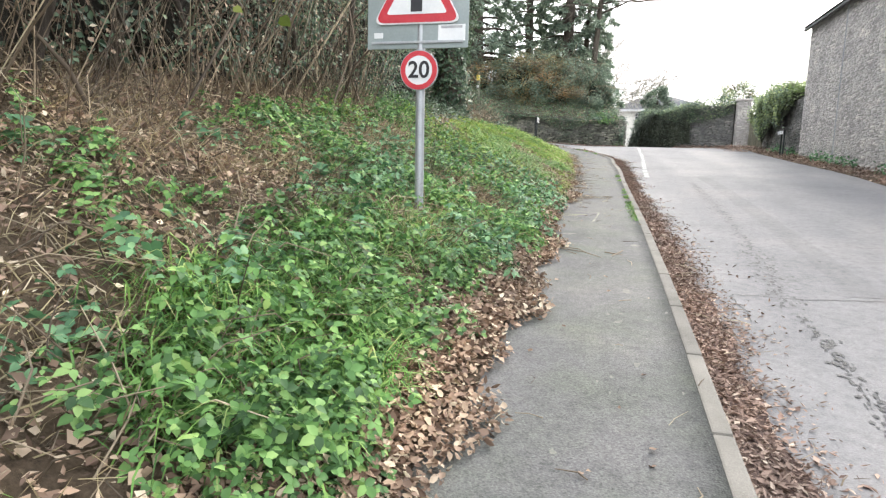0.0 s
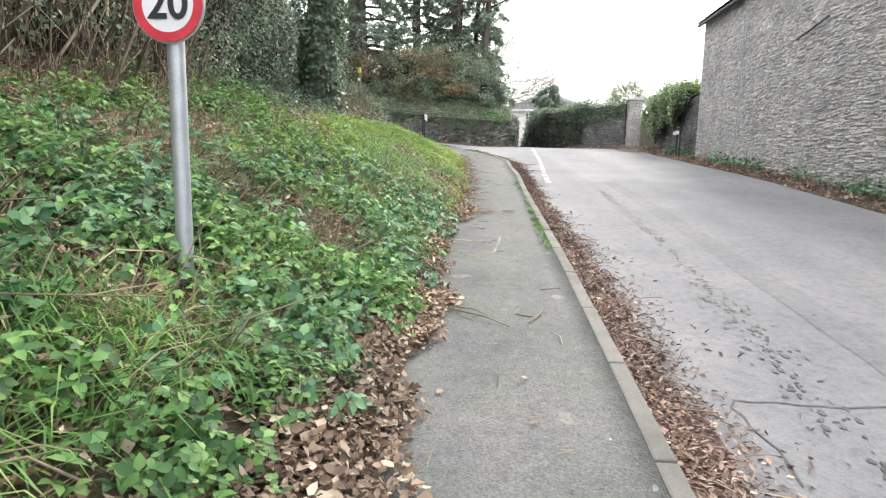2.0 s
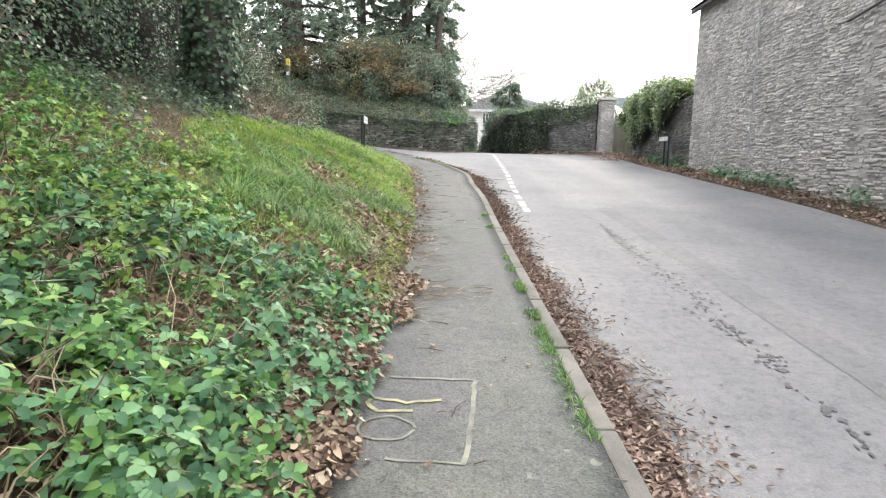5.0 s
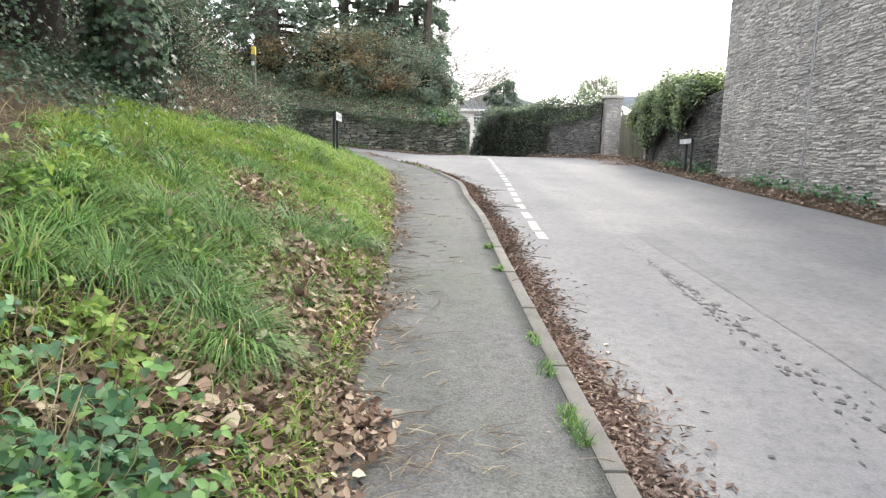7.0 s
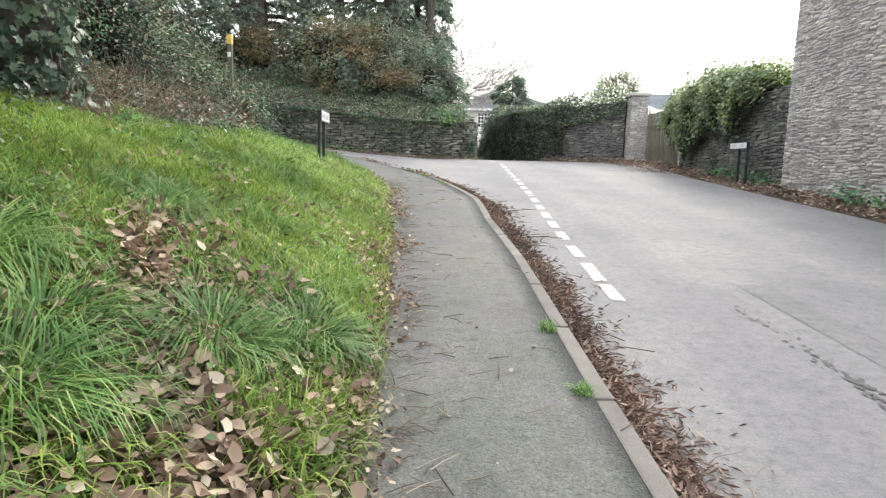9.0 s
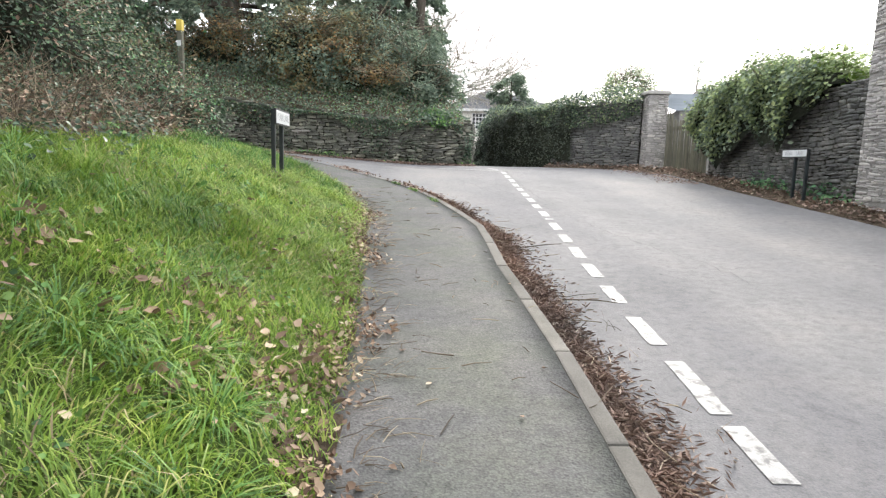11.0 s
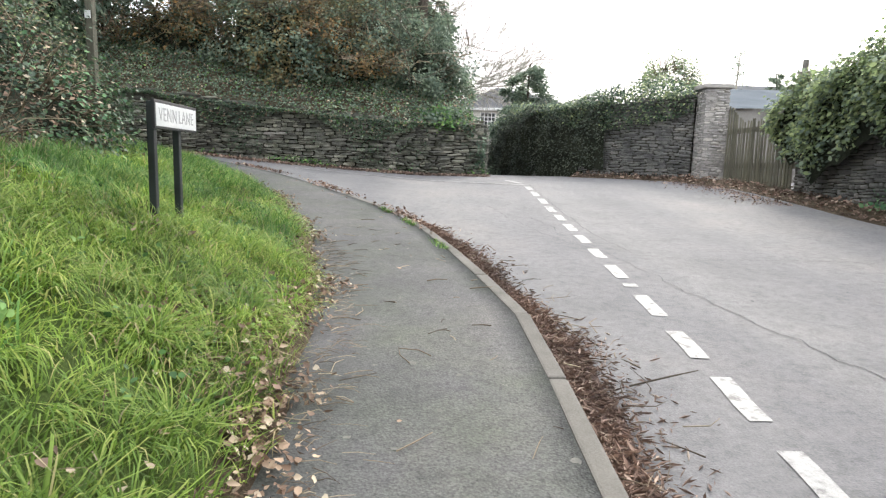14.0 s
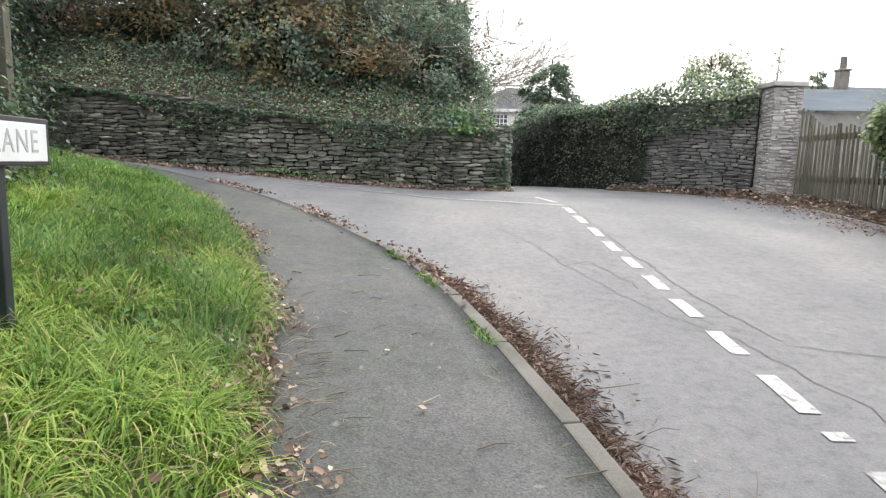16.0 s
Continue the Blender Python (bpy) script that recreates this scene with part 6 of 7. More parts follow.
link_mesh("dead_leaves", *scatter(CURL, at, unit(q.normal(0, 0.55, at.shape) + (0.2, 0, 1)), (0.05 * q.uniform(0.4, 1.5, n))[:, None] * np.stack([q.uniform(0.6, 1.2, n), np.ones(n), q.uniform(0.3, 1.6, n)], 1)), M_DEADLEAF, bank_litter, smooth=True)

# ---- grass ----
grass = tagged(new("grass"), "long green grass on the verge bank", "grass", kind="stuff")
lawn_reach = lambda y: np.interp(y, [9.5, 12.5, 14.5, 15.5, 17, 20, 23, 26], [1.7, 2.3, 2.85, 2.65, 2.0, 1.8, 1.65, 1.5])
# low mossy turf under the blades
ty = LEFT[(LEFT[:, 1] > 12.4) & (LEFT[:, 1] < 26.5)]
tt = np.gradient(ty, axis=0)
tt /= np.linalg.norm(tt, axis=1)[:, None]
dd = np.linspace(0, 1, 26)
edge_in = 0.14 + 0.05 * np.sin(ty[:, 1] * 4.1) + 0.04 * np.sin(ty[:, 1] * 9.7)
edge_out = lawn_reach(ty[:, 1]) + 0.12 * np.sin(ty[:, 1] * 3.3) + 0.08 * np.sin(ty[:, 1] * 7.9)
D = edge_in[:, None] + (edge_out - edge_in)[:, None] * dd[None]
tx, tyy = ty[:, 0:1] - tt[:, 1:2] * D, ty[:, 1:2] + tt[:, 0:1] * D
tz = bank_z(tx.ravel(), tyy.ravel())[0] + 0.014
i = (np.arange(len(ty) - 1)[:, None] * 26 + np.arange(25)[None]).ravel()
link_mesh("turf", np.stack([tx.ravel(), tyy.ravel(), tz], 1), np.stack([i, i + 26, i + 27, i + 1], 1), M_TURF, grass, smooth=True)
for n, ylo, yhi, dlo, dhi, h0, h1, wd, thr, shape in (
        (9000, 0.8, 6, 0.25, 1.5, 0.12, 0.34, 0.008, 0.4, ARCH), (17000, 9.5, 12.5, 0.05, 2.0, 0.05, 0.19, 0.0065, -0.3, ARCH), (85000, 12.0, 17, 0.0, 3.0, 0.035, 0.12, 0.0065, -2.4, BLADE),
        (88000, 15.0, 27, 0.02, 2.2, 0.035, 0.13, 0.0062, -2.6, BLADE), (9000, 10.5, 20, 0.4, 2.4, 0.1, 0.22, 0.007, 0.9, ARCH), (34000, 19.6, 26, 0.15, 2.1, 0.1, 0.25, 0.0065, -0.5, BLADE)):
    at, dist = on_bank(n, ylo, yhi, dlo, dhi, q)
    keep = patchy(at, 1.3, ylo) + q.normal(0, 0.5, n) > thr
    keep &= q.random(n) < np.clip((dist + 0.02) / 0.18, 0.15, 1)
    if yhi > 15 and ylo < 19:
        keep &= dist < lawn_reach(at[:, 1]) + 0.15 * np.sin(at[:, 1] * 3.1) + q.normal(0, 0.08, n)
    bare_spot = (((at[:, 0] + 1.35) / 0.85) ** 2 + ((at[:, 1] - 12.3) / 1.2) ** 2 < 1.0) | ((abs(at[:, 0] + 1.6 + 0.3 * (at[:, 1] - 13)) < 0.14) & (at[:, 1] > 13) & (at[:, 1] < 15.4))
    chan = np.interp(at[:, 1], [10.3, 11.7, 12.1, 12.7, 13.1, 13.9], [-1.0, -1.0, -1.3, -1.6, -1.9, -2.2])
    channel = (np.abs(at[:, 0] - chan) < 0.13 + 0.05 * np.sin(at[:, 1] * 6)) & (at[:, 1] > 10) & (at[:, 1] < 13.9)
    keep &= ~(bare_spot | channel) | (q.random(n) < np.where(channel, 0.08, 0.75))
    at = at[keep]
    m = len(at)
    link_mesh("blades", *blades(at, q.uniform(h0, h1, m), np.full(m, wd) * q.uniform(0.7, 1.3, m), 0.6, shape), M_TUFT if h1 > 0.2 else M_GRASS, grass)
at, dist = on_bank(16000, 10, 26, -0.03, 2.6, q)
at = at[patchy(at, 2.0, 4.0) + q.normal(0, 0.6, len(at)) > 0.2]
m = len(at)
link_mesh("dry_blades", *blades(at, q.uniform(0.05, 0.22, m), np.full(m, 0.0055), 1.0, ARCH), M_STRAW, grass)
at, dist = on_bank(5200, 10.5, 25, 0.15, 2.6, q)
at = at[patchy(at, 2.4, 6.0) + q.normal(0, 0.5, len(at)) > 0.3]
at[:, 2] += 0.03 + 0.07 * q.random(len(at))
link_mesh("weed_leaves", *scatter(FAN, at, unit(q.normal(0, 0.5, at.shape) + (0.2, -0.1, 1)), 0.03 * q.uniform(0.5, 1.4, len(at))), M_BRAMBLE, grass)
at, dist = on_bank(600, 14, 24, 0.1, 2.2, q)
at = at[patchy(at, 2.7, 1.0) + q.normal(0, 0.5, len(at)) > 0.5]
at[:, 2] += 0.03 + 0.04 * q.random(len(at))
link_mesh("dead_leaves", *scatter(CURL, at, unit(q.normal(0, 0.3, at.shape) + (0.2, 0, 1)), 0.042 * q.uniform(0.5, 1.4, len(at))), M_DEADLEAF, bank_litter, smooth=True)
# thick tufts
c, dist = on_bank(46, 10.0, 16.5, 0.3, 2.4, q)
big = np.array([(-1.72, 10.6), (-1.42, 10.75), (-1.2, 10.5), (-1.95, 11.6), (-1.68, 11.85), (-1.85, 12.25), (-1.4, 12.6), (-2.2, 13.9), (-1.1, 12.95), (-2.3, 12.6), (-1.62, 11.15), (-2.1, 10.95), (-1.95, 10.4), (-2.4, 11.4)])
big = np.concatenate([big, bank_z(big[:, 0], big[:, 1])[0][:, None]], 1)
c3, _ = on_bank(190, 16.2, 25.5, 0.12, 1.75, q)
c4, _ = on_bank(80, 12.2, 16.5, 0.3, 2.6, q)
for cs, per, lo, hi, foot, wd in ((c3, 100, 0.1, 0.245, 0.1, 0.0055), (c4, 80, 0.08, 0.2, 0.1, 0.005), (c, 130, 0.08, 0.255, 0.09, 0.0055), (big, 380, 0.15, 0.37, 0.13, 0.0065)):
    idx = np.repeat(np.arange(len(cs)), per)
    a = q.uniform(0, 2 * np.pi, len(idx))
    lean = q.uniform(0.15, 1.15, len(idx))
    up = unit(np.stack([np.cos(a) * lean + 0.25, np.sin(a) * lean, np.ones(len(idx))], 1))
    h = q.uniform(lo, hi, len(idx))
    at = cs[idx] + np.stack([np.cos(a), np.sin(a), 0 * a], 1) * (foot * np.sqrt(q.random(len(idx))))[:, None]
    at[:, 2] = bank_z(at[:, 0], at[:, 1])[0]
    link_mesh("tufts", *scatter(ARCH, at, up, np.stack([h, np.full(len(idx), wd), h], 1), up=np.stack([-np.sin(a), np.cos(a), 0 * a], 1)), M_TUFT if hi > 0.25 else M_GRASS, grass)
# tufts in the kerb joint
kt = []
for y0, y1, n in ((8.1, 8.5, 120), (8.55, 8.9, 130), (9.0, 9.5, 330), (9.6, 9.8, 160), (10.2, 10.5, 200), (10.8, 11.0, 90), (11.2, 11.4, 80), (13.6, 13.75, 220), (12.8, 12.9, 120), (20.9, 21.3, 160), (22.0, 22.4, 200), (22.8, 23.1, 200)):
    y = q.uniform(y0, y1, n)
    x = np.interp(y, KERB[:, 1], KERB[:, 0]) - 0.09 - np.abs(q.normal(0, 0.035, n))
    kt.append(np.stack([x, y, road_z(x, y) + KERB_H - 0.01], 1))
at = np.concatenate(kt)
m = len(at)
link_mesh("kerb_tufts", *blades(at, q.uniform(0.025, 0.08, m), np.full(m, 0.006), 0.8), M_TUFT, grass)

# ---- twigs ----
twigs = tagged(new("fallen_twigs"), "small fallen twigs on the footway and gutter", "twigs", kind="stuff")
ps = []
for k in range(420):
    if k < 260:
        y = q.uniform(2, 24) if k < 90 else q.uniform(9, 22)
        x = float(np.interp(y, LEFT[:, 1], LEFT[:, 0])) + (q.uniform(0.05, 1.1) if k < 110 else abs(q.normal(0, 0.22)))
        z = float(road_z(x, y)) + KERB_H
        L = q.uniform(0.03, 0.2)
    else:
        y = q.uniform(2, 21.5)
        x = float(np.interp(y, KERB[:, 1], KERB[:, 0])) + q.uniform(0.03, 0.42)
        z = float(road_z(x, y)) + 0.045
        L = q.uniform(0.06, 0.28)
    a = q.uniform(0, np.pi)
    e = np.array([math.cos(a) * L, math.sin(a) * L, 0.0])
    p = np.array([x, y, z + 0.004])
    s = np.array([0, 0, 0.079])
    pts = [p, p + e * 0.5 + (q.normal(0, 0.1) * L, q.normal(0, 0.1) * L, 0.004 + 0.079 * e[1] * 0.5), p + e + (0, 0, 0.079 * e[1])]
    ps.append(tube(pts, np.array([1, 0.9, 0.5]) * q.uniform(0.0015, 0.004), 4))
for k in range(760):
    if k < 640:
        y = q.uniform(9.5, 21)
        x = float(np.interp(y, LEFT[:, 1], LEFT[:, 0])) + 0.04 + abs(q.normal(0, 0.11))
    else:
        x, y = q.uniform(-0.75, 0.0), 10.15 + q.normal(0, 0.07) + 0.1 * math.sin(k)
    L, a = q.uniform(0.04, 0.15), q.uniform(-0.7, 1.3)
    z = float(road_z(x, y)) + KERB_H + 0.006
    e = np.array([math.cos(a) * L, math.sin(a) * L, 0.079 * math.sin(a) * L])
    ps.append(tube([(x, y, z), np.array((x, y, z)) + e * 0.5 + (0, q.normal(0, 0.06) * L, 0.006), np.array((x, y, z)) + e], np.array([1, 0.9, 0.5]) * q.uniform(0.001, 0.0026), 3))
for (x0, y0), (x1, y1) in (((-0.42, 6.25), (-0.2, 6.1)), ((0.05, 6.0), (0.16, 6.3)), ((-0.45, 6.2), (-0.05, 5.9)), ((-0.02, 6.15), (0.3, 6.1)), ((-0.9, 16.0), (-0.82, 16.35)), ((0.35, 18.3), (0.75, 18.5)), ((0.4, 16.6), (0.75, 16.55))):
    z0, z1 = (float(road_z(a, b)) + (KERB_H if a < 0.2 else 0.03) + 0.006 for a, b in ((x0, y0), (x1, y1)))
    ps.append(tube([(x0, y0, z0), ((x0 + x1) / 2 + 0.03, (y0 + y1) / 2, (z0 + z1) / 2 + 0.01), (x1, y1, z1)], [0.005, 0.0045, 0.002], 5))
link_mesh("twig", *joined(ps), M_DEADSTEM, twigs)


# ---- signs ----
def disc(bm, x, y, z, r_out, r_in, depth, seg=48):
    """A flat ring or disc facing -y."""
    rings = []
    for yy in (y, y + depth):
        rings.append([[bm.verts.new((x + math.cos(2 * math.pi * i / seg) * rr, yy, z + math.sin(2 * math.pi * i / seg) * rr)) for i in range(seg)] for rr in (r_out, r_in) if rr > 0])
    for side, ring in enumerate(rings):
        if r_in > 0:
            for i in range(seg):
                k = (i + 1) % seg
                bm.faces.new((ring[0][i], ring[0][k], ring[1][k], ring[1][i]))
        else:
            bm.faces.new(ring[0])
    for j in range(len(rings[0])):
        for i in range(seg):
            k = (i + 1) % seg
            bm.faces.new((rings[0][j][i], rings[1][j][i], rings[1][j][k], rings[0][j][k]))
    bmesh.ops.recalc_face_normals(bm, faces=bm.faces)
    return bm


def lettering(text, size, m, mat, parent, depth=0.002, spacing=1.0, name="lettering", stretch=1.0, bold=0.0):
    cu = bpy.data.curves.new(name, "FONT")
    cu.body, cu.size, cu.extrude, cu.align_x, cu.align_y, cu.space_character, cu.offset = text, size, depth, "CENTER", "CENTER", spacing, bold
    tmp = bpy.data.objects.new(name, cu)
    scene.collection.objects.link(tmp)
    bpy.context.view_layer.update()
    me = bpy.data.meshes.new_from_object(tmp.evaluated_get(bpy.context.evaluated_depsgraph_get()))
    bpy.data.objects.remove(tmp)
    me.materials.clear()
    me.materials.append(mat)
    ob = new(name, me)
    ob.parent = parent
    ob.matrix_world = m @ Matrix.Diagonal((stretch, 1, 1, 1))
    return ob


SX, SY = -1.61, 5.0
sign = tagged(new("traffic_sign"), "20 speed limit disc and red triangle sign on a grey pole", "traffic sign")
v, f = tube([(SX + 0.01, SY + 0.06, 0.6), (SX, SY + 0.06, 2.0), (SX - 0.01, SY + 0.06, 3.4)], [0.038] * 3, 20)
link_mesh("pole", v, f, M_GALV, sign, "galvanised steel pole", smooth=True)
bm = disc(bmesh.new(), SX, SY, 2.17, 0.158, 0.118, 0.006)
part("border", bm, M_RED, sign, "red disc border")
bm = disc(bmesh.new(), SX, SY + 0.003, 2.17, 0.1575, 0, 0.006)
part("disc", bm, M_SIGNWHITE, sign, "white speed limit disc")
bm = disc(bmesh.new(), SX, SY + 0.009, 2.17, 0.165, 0, 0.008)
part("rim", bm, M_GALV, sign, "grey backing of the disc")
num = lettering("20", 0.19, pose(SX, SY - 0.001, 2.168, 90, 0, 0), M_BLACK, sign, 0.002, 1.0, "numeral", 1.0, 0.003)
bm = bmesh.new()
box(bm, SX - 0.03, SY + 0.035, 2.86, 0.88, 0.012, 1.02, bevel=0.004)
part("board", bm, M_BOARD, sign, "grey-green backing board")


def triangle(bm, w, z0, y, depth, rounding=0.05):
    h = w * 0.866
    cs = [Vector((SX - 0.03 - w / 2, 0, z0)), Vector((SX - 0.03 + w / 2, 0, z0)), Vector((SX - 0.03, 0, z0 + h))]
    pts = []
    for i in range(3):
        p, a, b = cs[i], cs[i - 1], cs[(i + 1) % 3]
        da, db = (a - p).normalized(), (b - p).normalized()
        for k in range(6):
            t = k / 5
            pts.append(p + da * rounding * (1 - t) ** 2 + db * rounding * t ** 2)
    lo = [bm.verts.new((c.x, y, c.z)) for c in pts]
    hi = [bm.verts.new((c.x, y + depth, c.z)) for c in pts]
    bm.faces.new(lo)
    bm.faces.new(hi[::-1])
    for i in range(len(lo)):
        k = (i + 1) % len(lo)
        bm.faces.new((lo[i], hi[i], hi[k], lo[k]))
    bmesh.ops.recalc_face_normals(bm, faces=bm.faces)
    return bm


part("rim_triangle", triangle(bmesh.new(), 0.78, 2.545, SY + 0.012, 0.012, 0.1), M_SIGNWHITE, sign, "white edge of the triangle")
part("red_triangle", triangle(bmesh.new(), 0.745, 2.557, SY + 0.008, 0.005, 0.1), M_RED, sign, "faded red triangle border")
part("white_triangle", triangle(bmesh.new(), 0.53, 2.622, SY + 0.004, 0.005, 0.03), M_SIGNWHITE, sign, "white triangle field")
bm = bmesh.new()
box(bm, SX - 0.03, SY + 0.002, 2.78, 0.1, 0.004, 0.28, bevel=0.001)
part("symbol", bm, M_BLACK, sign, "black road symbol bar")
for z in (2.4, 2.95):
    bm = bmesh.new()
    box(bm, SX - 0.03, SY + 0.022, z, 0.8, 0.012, 0.02, bevel=0.003)
    part("rail", bm, M_GALV, sign)
    bm = bmesh.new()
    box(bm, SX, SY + 0.05, z, 0.095, 0.05, 0.028, bevel=0.008)
    part("clamp", bm, M_GALV, sign)
for x, z, w, h in ((SX + 0.27, 2.47, 0.23, 0.13), (SX - 0.37, 2.46, 0.08, 0.045)):
    bm = bmesh.new()
    box(bm, x, SY + 0.0265, z, w, 0.003, h, bevel=0.001)
    part("sticker", bm, M_SIGNWHITE, sign, "small white sticker")
bm = bmesh.new()
box(bm, SX + 0.27, SY + 0.0235, 2.515, 0.18, 0.002, 0.02)
part("print_bar", bm, M_GREYTEXT, sign)


def name_sign(label, x, y, z_top, yaw, plate_l, plate_h, posts, text):
    """A street name plate on two black posts; it faces its own -y."""
    s = tagged(new("street_sign"), label, "street sign", "street name signs")
    s.matrix_world = pose(x, y, z_top, 0, 0, yaw)
    for px, foot in posts:
        bm = bmesh.new()
        box(bm, px, 0.033, (foot - 0.05) / 2, 0.045, 0.045, -(foot - 0.05) - 0.02, bevel=0.006)
        p = part("post", bm, M_POSTBLACK, s, "square black painted post")
    bm = bmesh.new()
    box(bm, 0, 0, -plate_h / 2, plate_l, 0.022, plate_h, bevel=0.004)
    part("frame", bm, M_BLACK, s, "black plate frame")
    bm = bmesh.new()
    box(bm, 0, -0.011, -plate_h / 2 - 0.003, plate_l - 0.035, 0.006, plate_h - 0.036, bevel=0.002)
    plate = part("plate", bm, M_SIGNWHITE, s, "white name plate")
    for k, word in enumerate(text.split()):
        t = lettering(word, plate_h * 0.68, Matrix.Identity(4), M_GREYTEXT, s, 0.001, 1.15, "lettering")
        t.matrix_world = Matrix.Identity(4)
        t.matrix_basis = pose(plate_l * (-0.22 + 0.43 * k), -0.0145, -plate_h / 2 - 0.004, 90, 0, 0) @ Matrix.Diagonal((0.78, 1, 1, 1))
    for c in s.children:
        c.matrix_parent_inverse = Matrix.Identity(4)
    return s


bank_sign = name_sign("white VENN LANE street sign on two black posts in grass", -2.37, 19.8, 2.835, 91, 0.68, 0.18, ((-0.29, -0.95), (0.09, -0.95)), "VENN LANE")
wall_sign = name_sign("white VENN LANE street sign on black posts by the wall", 5.22, 22.33, 2.645, -90, 0.7, 0.14, ((-0.02, -0.85), (0.3, -0.85)), "VENN LANE")

# ---- yellow-topped post ----
ypost = tagged(new("marker_post"), "pale timber post with a yellow cap in the hedge", "post")
bm = bmesh.new()
box(bm, -5.27, 24.0, 3.5, 0.1, 0.1, 2.1, bevel=0.012)
part("post", bm, M_TIMBER, ypost)
bm = bmesh.new()
box(bm, -5.27, 23.995, 4.62, 0.112, 0.112, 0.2, bevel=0.02)
part("cap", bm, M_YELLOW, ypost, "yellow painted cap")
bm = bmesh.new()
box(bm, -5.27, 23.93, 4.3, 0.075, 0.012, 0.1, bevel=0.003)
part("marker", bm, M_SIGNWHITE, ypost, "small white marker plate")

# ---- far white house ----
cottage = tagged(new("white_cottage"), "cream rendered house with slate hipped roof beyond the junction", "house")
CX0, CX1, CY0, CY1, CE = -0.2, 7.2, 50.0, 57.0, 5.55
bm = bmesh.new()
box(bm, (CX0 + CX1) / 2, (CY0 + CY1) / 2, 3.0, CX1 - CX0, CY1 - CY0, 5.1)
part("wall", bm, M_RENDER, cottage)
bm = bmesh.new()
rv = [bm.verts.new(p) for p in ((CX0 - 0.25, CY0 - 0.25, CE), (CX1 + 0.25, CY0 - 0.25, CE), (CX1 + 0.25, CY1 + 0.25, CE), (CX0 - 0.25, CY1 + 0.25, CE), (2.5, 52.2, CE + 1.4), (4.6, 54.5, CE + 1.4))]
for f in ((0, 1, 5, 4), (1, 2, 5), (2, 3, 4, 5), (3, 0, 4), (3, 2, 1, 0)):
    bm.faces.new([rv[i] for i in f])
part("roof", bm, M_ROOF, cottage)
bm = bmesh.new()
box(bm, (CX0 + CX1) / 2, CY0 - 0.27, CE - 0.06, CX1 - CX0 + 0.5, 0.08, 0.14, bevel=0.01)
part("fascia", bm, M_WHITE, cottage)
bm = bmesh.new()
box(bm, 1.85, CY0 - 0.02, 4.85, 0.8, 0.06, 0.92)
win = part("window", bm, M_GLASS, cottage, "sash window with white glazing bars")
for k in range(5):
    bm = bmesh.new()
    box(bm, 1.45 + 0.2 * k, CY0 - 0.06, 4.85, 0.035, 0.05, 0.92)
    part("bar", bm, M_WHITE, win)
for k in range(5):
    bm = bmesh.new()
    box(bm, 1.85, CY0 - 0.065, 4.4 + 0.225 * k, 0.84, 0.05, 0.035)
    part("bar", bm, M_WHITE, win)

# ---- shed and far roof behind the gate ----
shed = tagged(new("shed"), "low outbuilding with a blue-grey sheet roof behind the gate", "shed")
bm = bmesh.new()
box(bm, 9.5, 33.2, 3.0, 5.6, 4.2, 2.0)
part("wall", bm, M_MORTAR, shed)
bm = bmesh.new()
rv = [bm.verts.new(p) for p in ((6.5, 31.0, 4.02), (12.6, 31.0, 4.1), (12.6, 35.6, 5.1), (6.5, 35.6, 5.05))]
bm.faces.new(rv)
bmesh.ops.solidify(bm, geom=bm.faces[:], thickness=-0.07)
part("roof", bm, M_BLUEROOF, shed, "blue-grey sheet roof")
far = tagged(new("far_house"), "distant house roof with one rendered chimney", "house")
bm = bmesh.new()
box(bm, 19, 49, 3.2, 9, 6, 5.0)
part("wall", bm, M_MORTAR, far)
bm = bmesh.new()
rv = [bm.verts.new(p) for p in ((14.2, 45.8, 5.6), (23.8, 45.8, 5.6), (23.8, 52.2, 5.6), (14.2, 52.2, 5.6), (14.6, 49, 7.0), (23.4, 49, 7.0))]
for f in ((0, 1, 5, 4), (1, 2, 5), (2, 3, 4, 5), (3, 0, 4), (3, 2, 1, 0)):
    bm.faces.new([rv[i] for i in f])
part("roof", bm, M_ROOF, far)
bm = bmesh.new()
box(bm, 17.2, 46.6, 6.6, 0.45, 0.45, 1.5, bevel=0.03)
box(bm, 17.2, 46.6, 7.4, 0.54, 0.54, 0.1, bevel=0.03)
ch = part("chimney", bm, M_KERB, far, "cream chimney stack")
v, f = tube([(17.2, 46.6, 7.4), (17.2, 46.6, 8.0)], [0.15, 0.13], 12)
link_mesh("chimney_pot", v, f, M_KERB, ch, smooth=True)

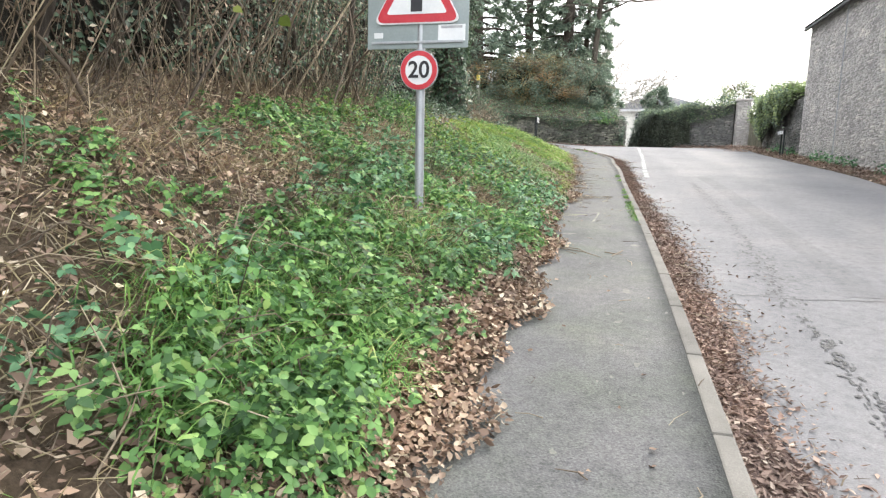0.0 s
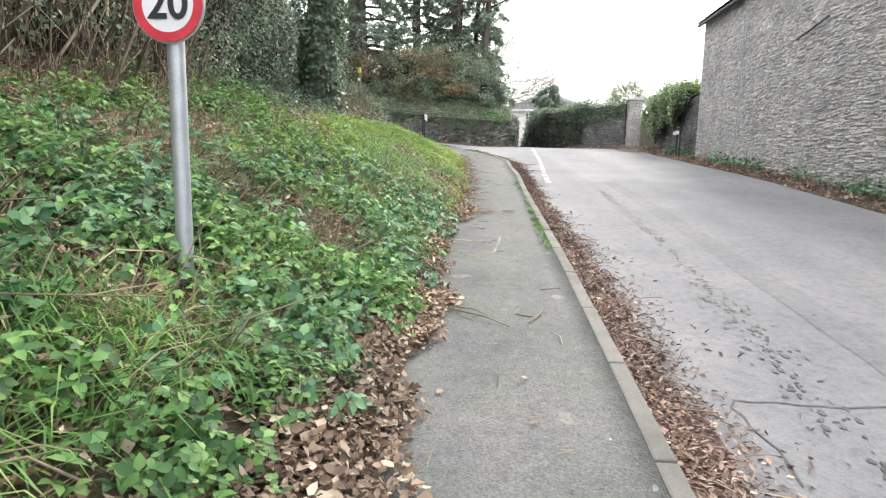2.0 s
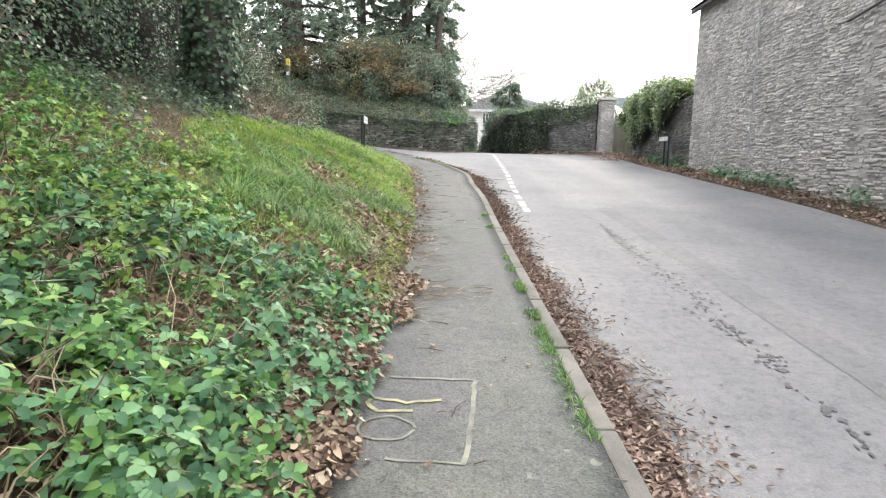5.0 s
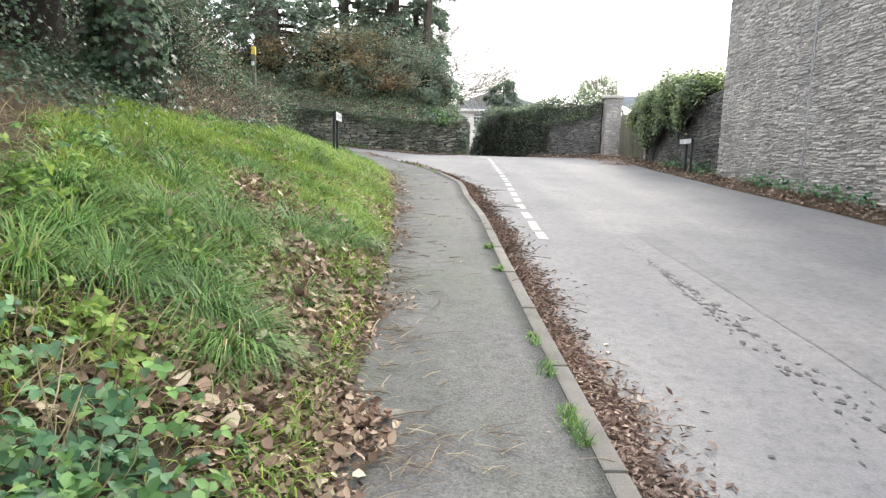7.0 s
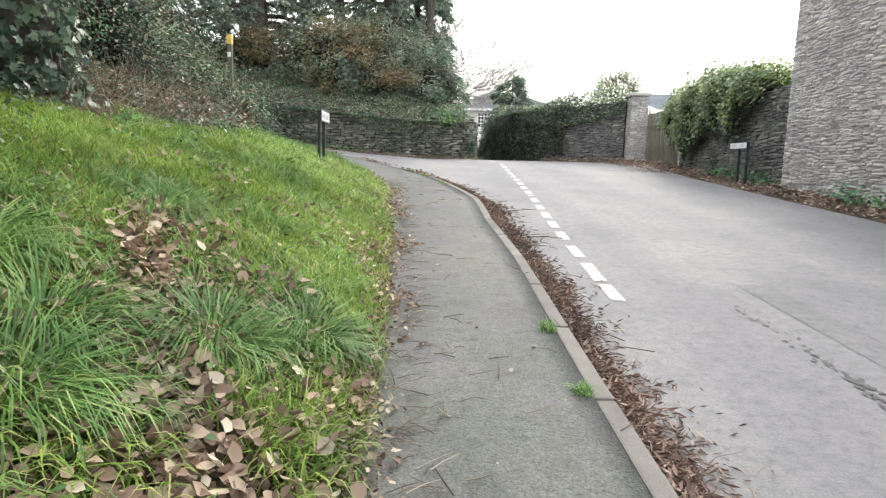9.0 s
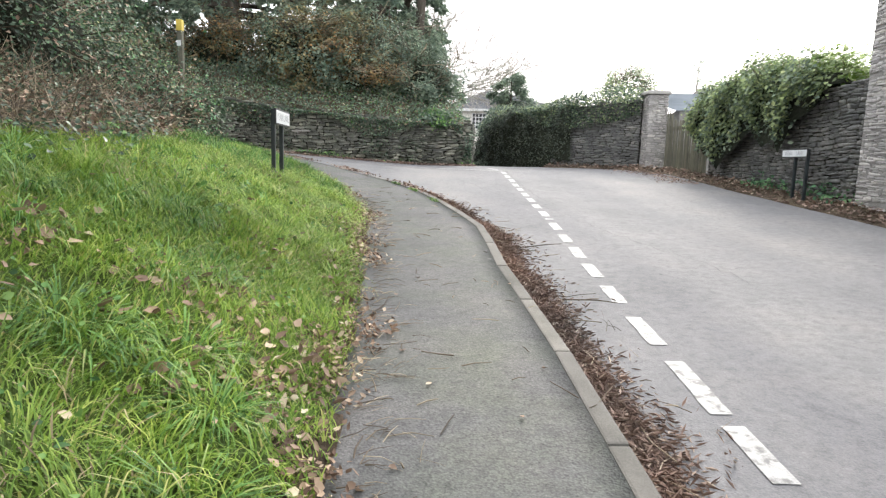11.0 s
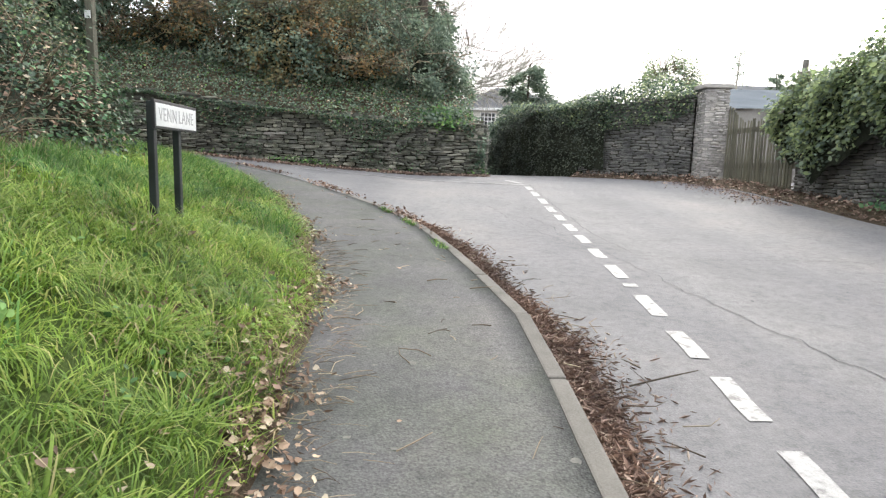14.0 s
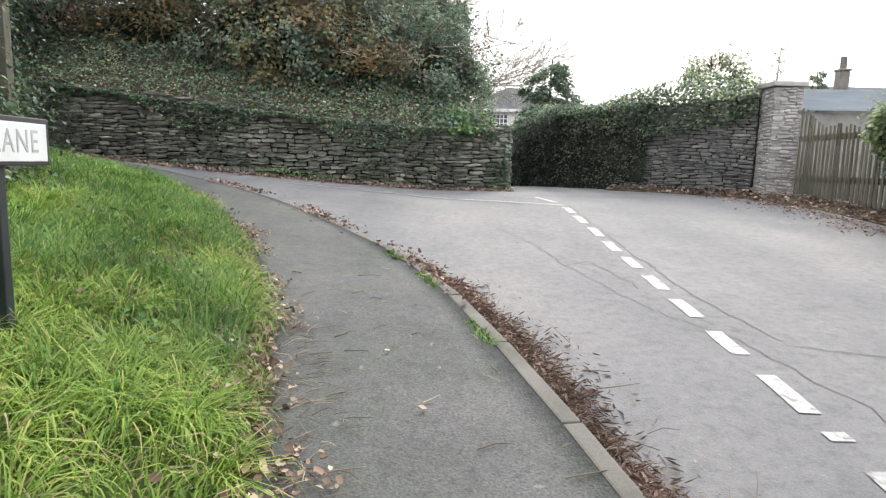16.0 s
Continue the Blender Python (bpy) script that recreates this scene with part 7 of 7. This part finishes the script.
# ---- bare trees against the sky ----
bare = tagged(new("bare_tree"), "leafless pale-twigged tree beyond the junction", "tree")
v, f = tube([(-1.9, 44, 0.8), (-1.7, 44, 3.4), (-1.4, 44, 5.6)], [0.22, 0.18, 0.12], 10)
link_mesh("trunk", v, f, M_PALEBARK, bare, smooth=True)
for k, (d, L, z) in enumerate((((1.0, 0.1, 0.32), 3.6, 5.2), ((0.85, -0.2, 0.62), 3.4, 5.4), ((0.6, 0.2, 0.9), 3.1, 5.5), ((0.35, -0.1, 1), 3.1, 5.6), ((0.1, 0.3, 1), 2.8, 5.6), ((-0.4, 0, 0.9), 2.2, 5.4))):
    (v, f), _ = branches((-1.45 + 0.03 * k, 44, z), d, L, 0.042, 3, 300 + k, -0.004, 8, spread=0.45, thin=0.58)
    link_mesh("limb", v, f, M_PALEBARK, bare)
over = tagged(new("overhanging_tree"), "bare-limbed tree leaning over the side lane", "tree")
v, f = tube([(-1.2, 33.8, 3.2), (-1.3, 33.7, 6), (-1.1, 33.6, 9.5), (-1.0, 33.6, 13)], [0.2, 0.17, 0.13, 0.07], 10)
link_mesh("trunk", v, f, M_BARK, over, smooth=True)
for k, (z, d, L) in enumerate(((9.0, (1, -0.2, 0.05), 3.4), (9.5, (1, 0.0, 0.03), 3.0), (9.3, (-0.6, -0.8, 0.15), 2.6), (10.4, (0.8, -0.5, 0.2), 2.8))):
    (v, f), _ = branches((-1.1, 33.6, z), d, L, 0.05, 2, 400 + k, 0.0, 5, spread=0.32, thin=0.45)
    link_mesh("limb", v, f, M_BARK, over)
for k, (x, y, z, h) in enumerate(((10.80, 40.0, 3.0, 4.07),)):
    sp = tagged(new("far_tree"), "small thin-crowned garden tree behind the wall", "tree")
    v, f = tube([(x, y, z), (x, y, z + h * 0.7), (x + 0.05, y, z + h)], [0.06, 0.04, 0.015], 6)
    link_mesh("trunk", v, f, M_PALEBARK, sp)
    ps = []
    for j in range(14):
        a = j * 2.4
        zz = z + h * (0.5 + 0.035 * j)
        L = (0.7 - 0.04 * j)
        ps.append(tube([(x, y, zz), (x + math.cos(a) * L * 0.6, y + math.sin(a) * L * 0.6, zz + 0.1), (x + math.cos(a) * L, y + math.sin(a) * L, zz + 0.05)], [0.015, 0.01, 0.004], 4))
    link_mesh("branch", *joined(ps), M_PALEBARK, sp)
    nl = 260
    j = q.integers(0, 14, nl)
    a, L = j * 2.4, (0.7 - 0.04 * j) * q.uniform(0.3, 1.1, nl)
    at = np.stack([x + np.cos(a) * L, y + np.sin(a) * L, z + h * (0.5 + 0.035 * j) + 0.08], 1) + q.normal(0, 0.06, (nl, 3))
    link_mesh("crown", *scatter(FOLD, at, unit(q.normal(0, 1, (nl, 3))), np.full(nl, 0.09)), M_EVERGREEN, sp)
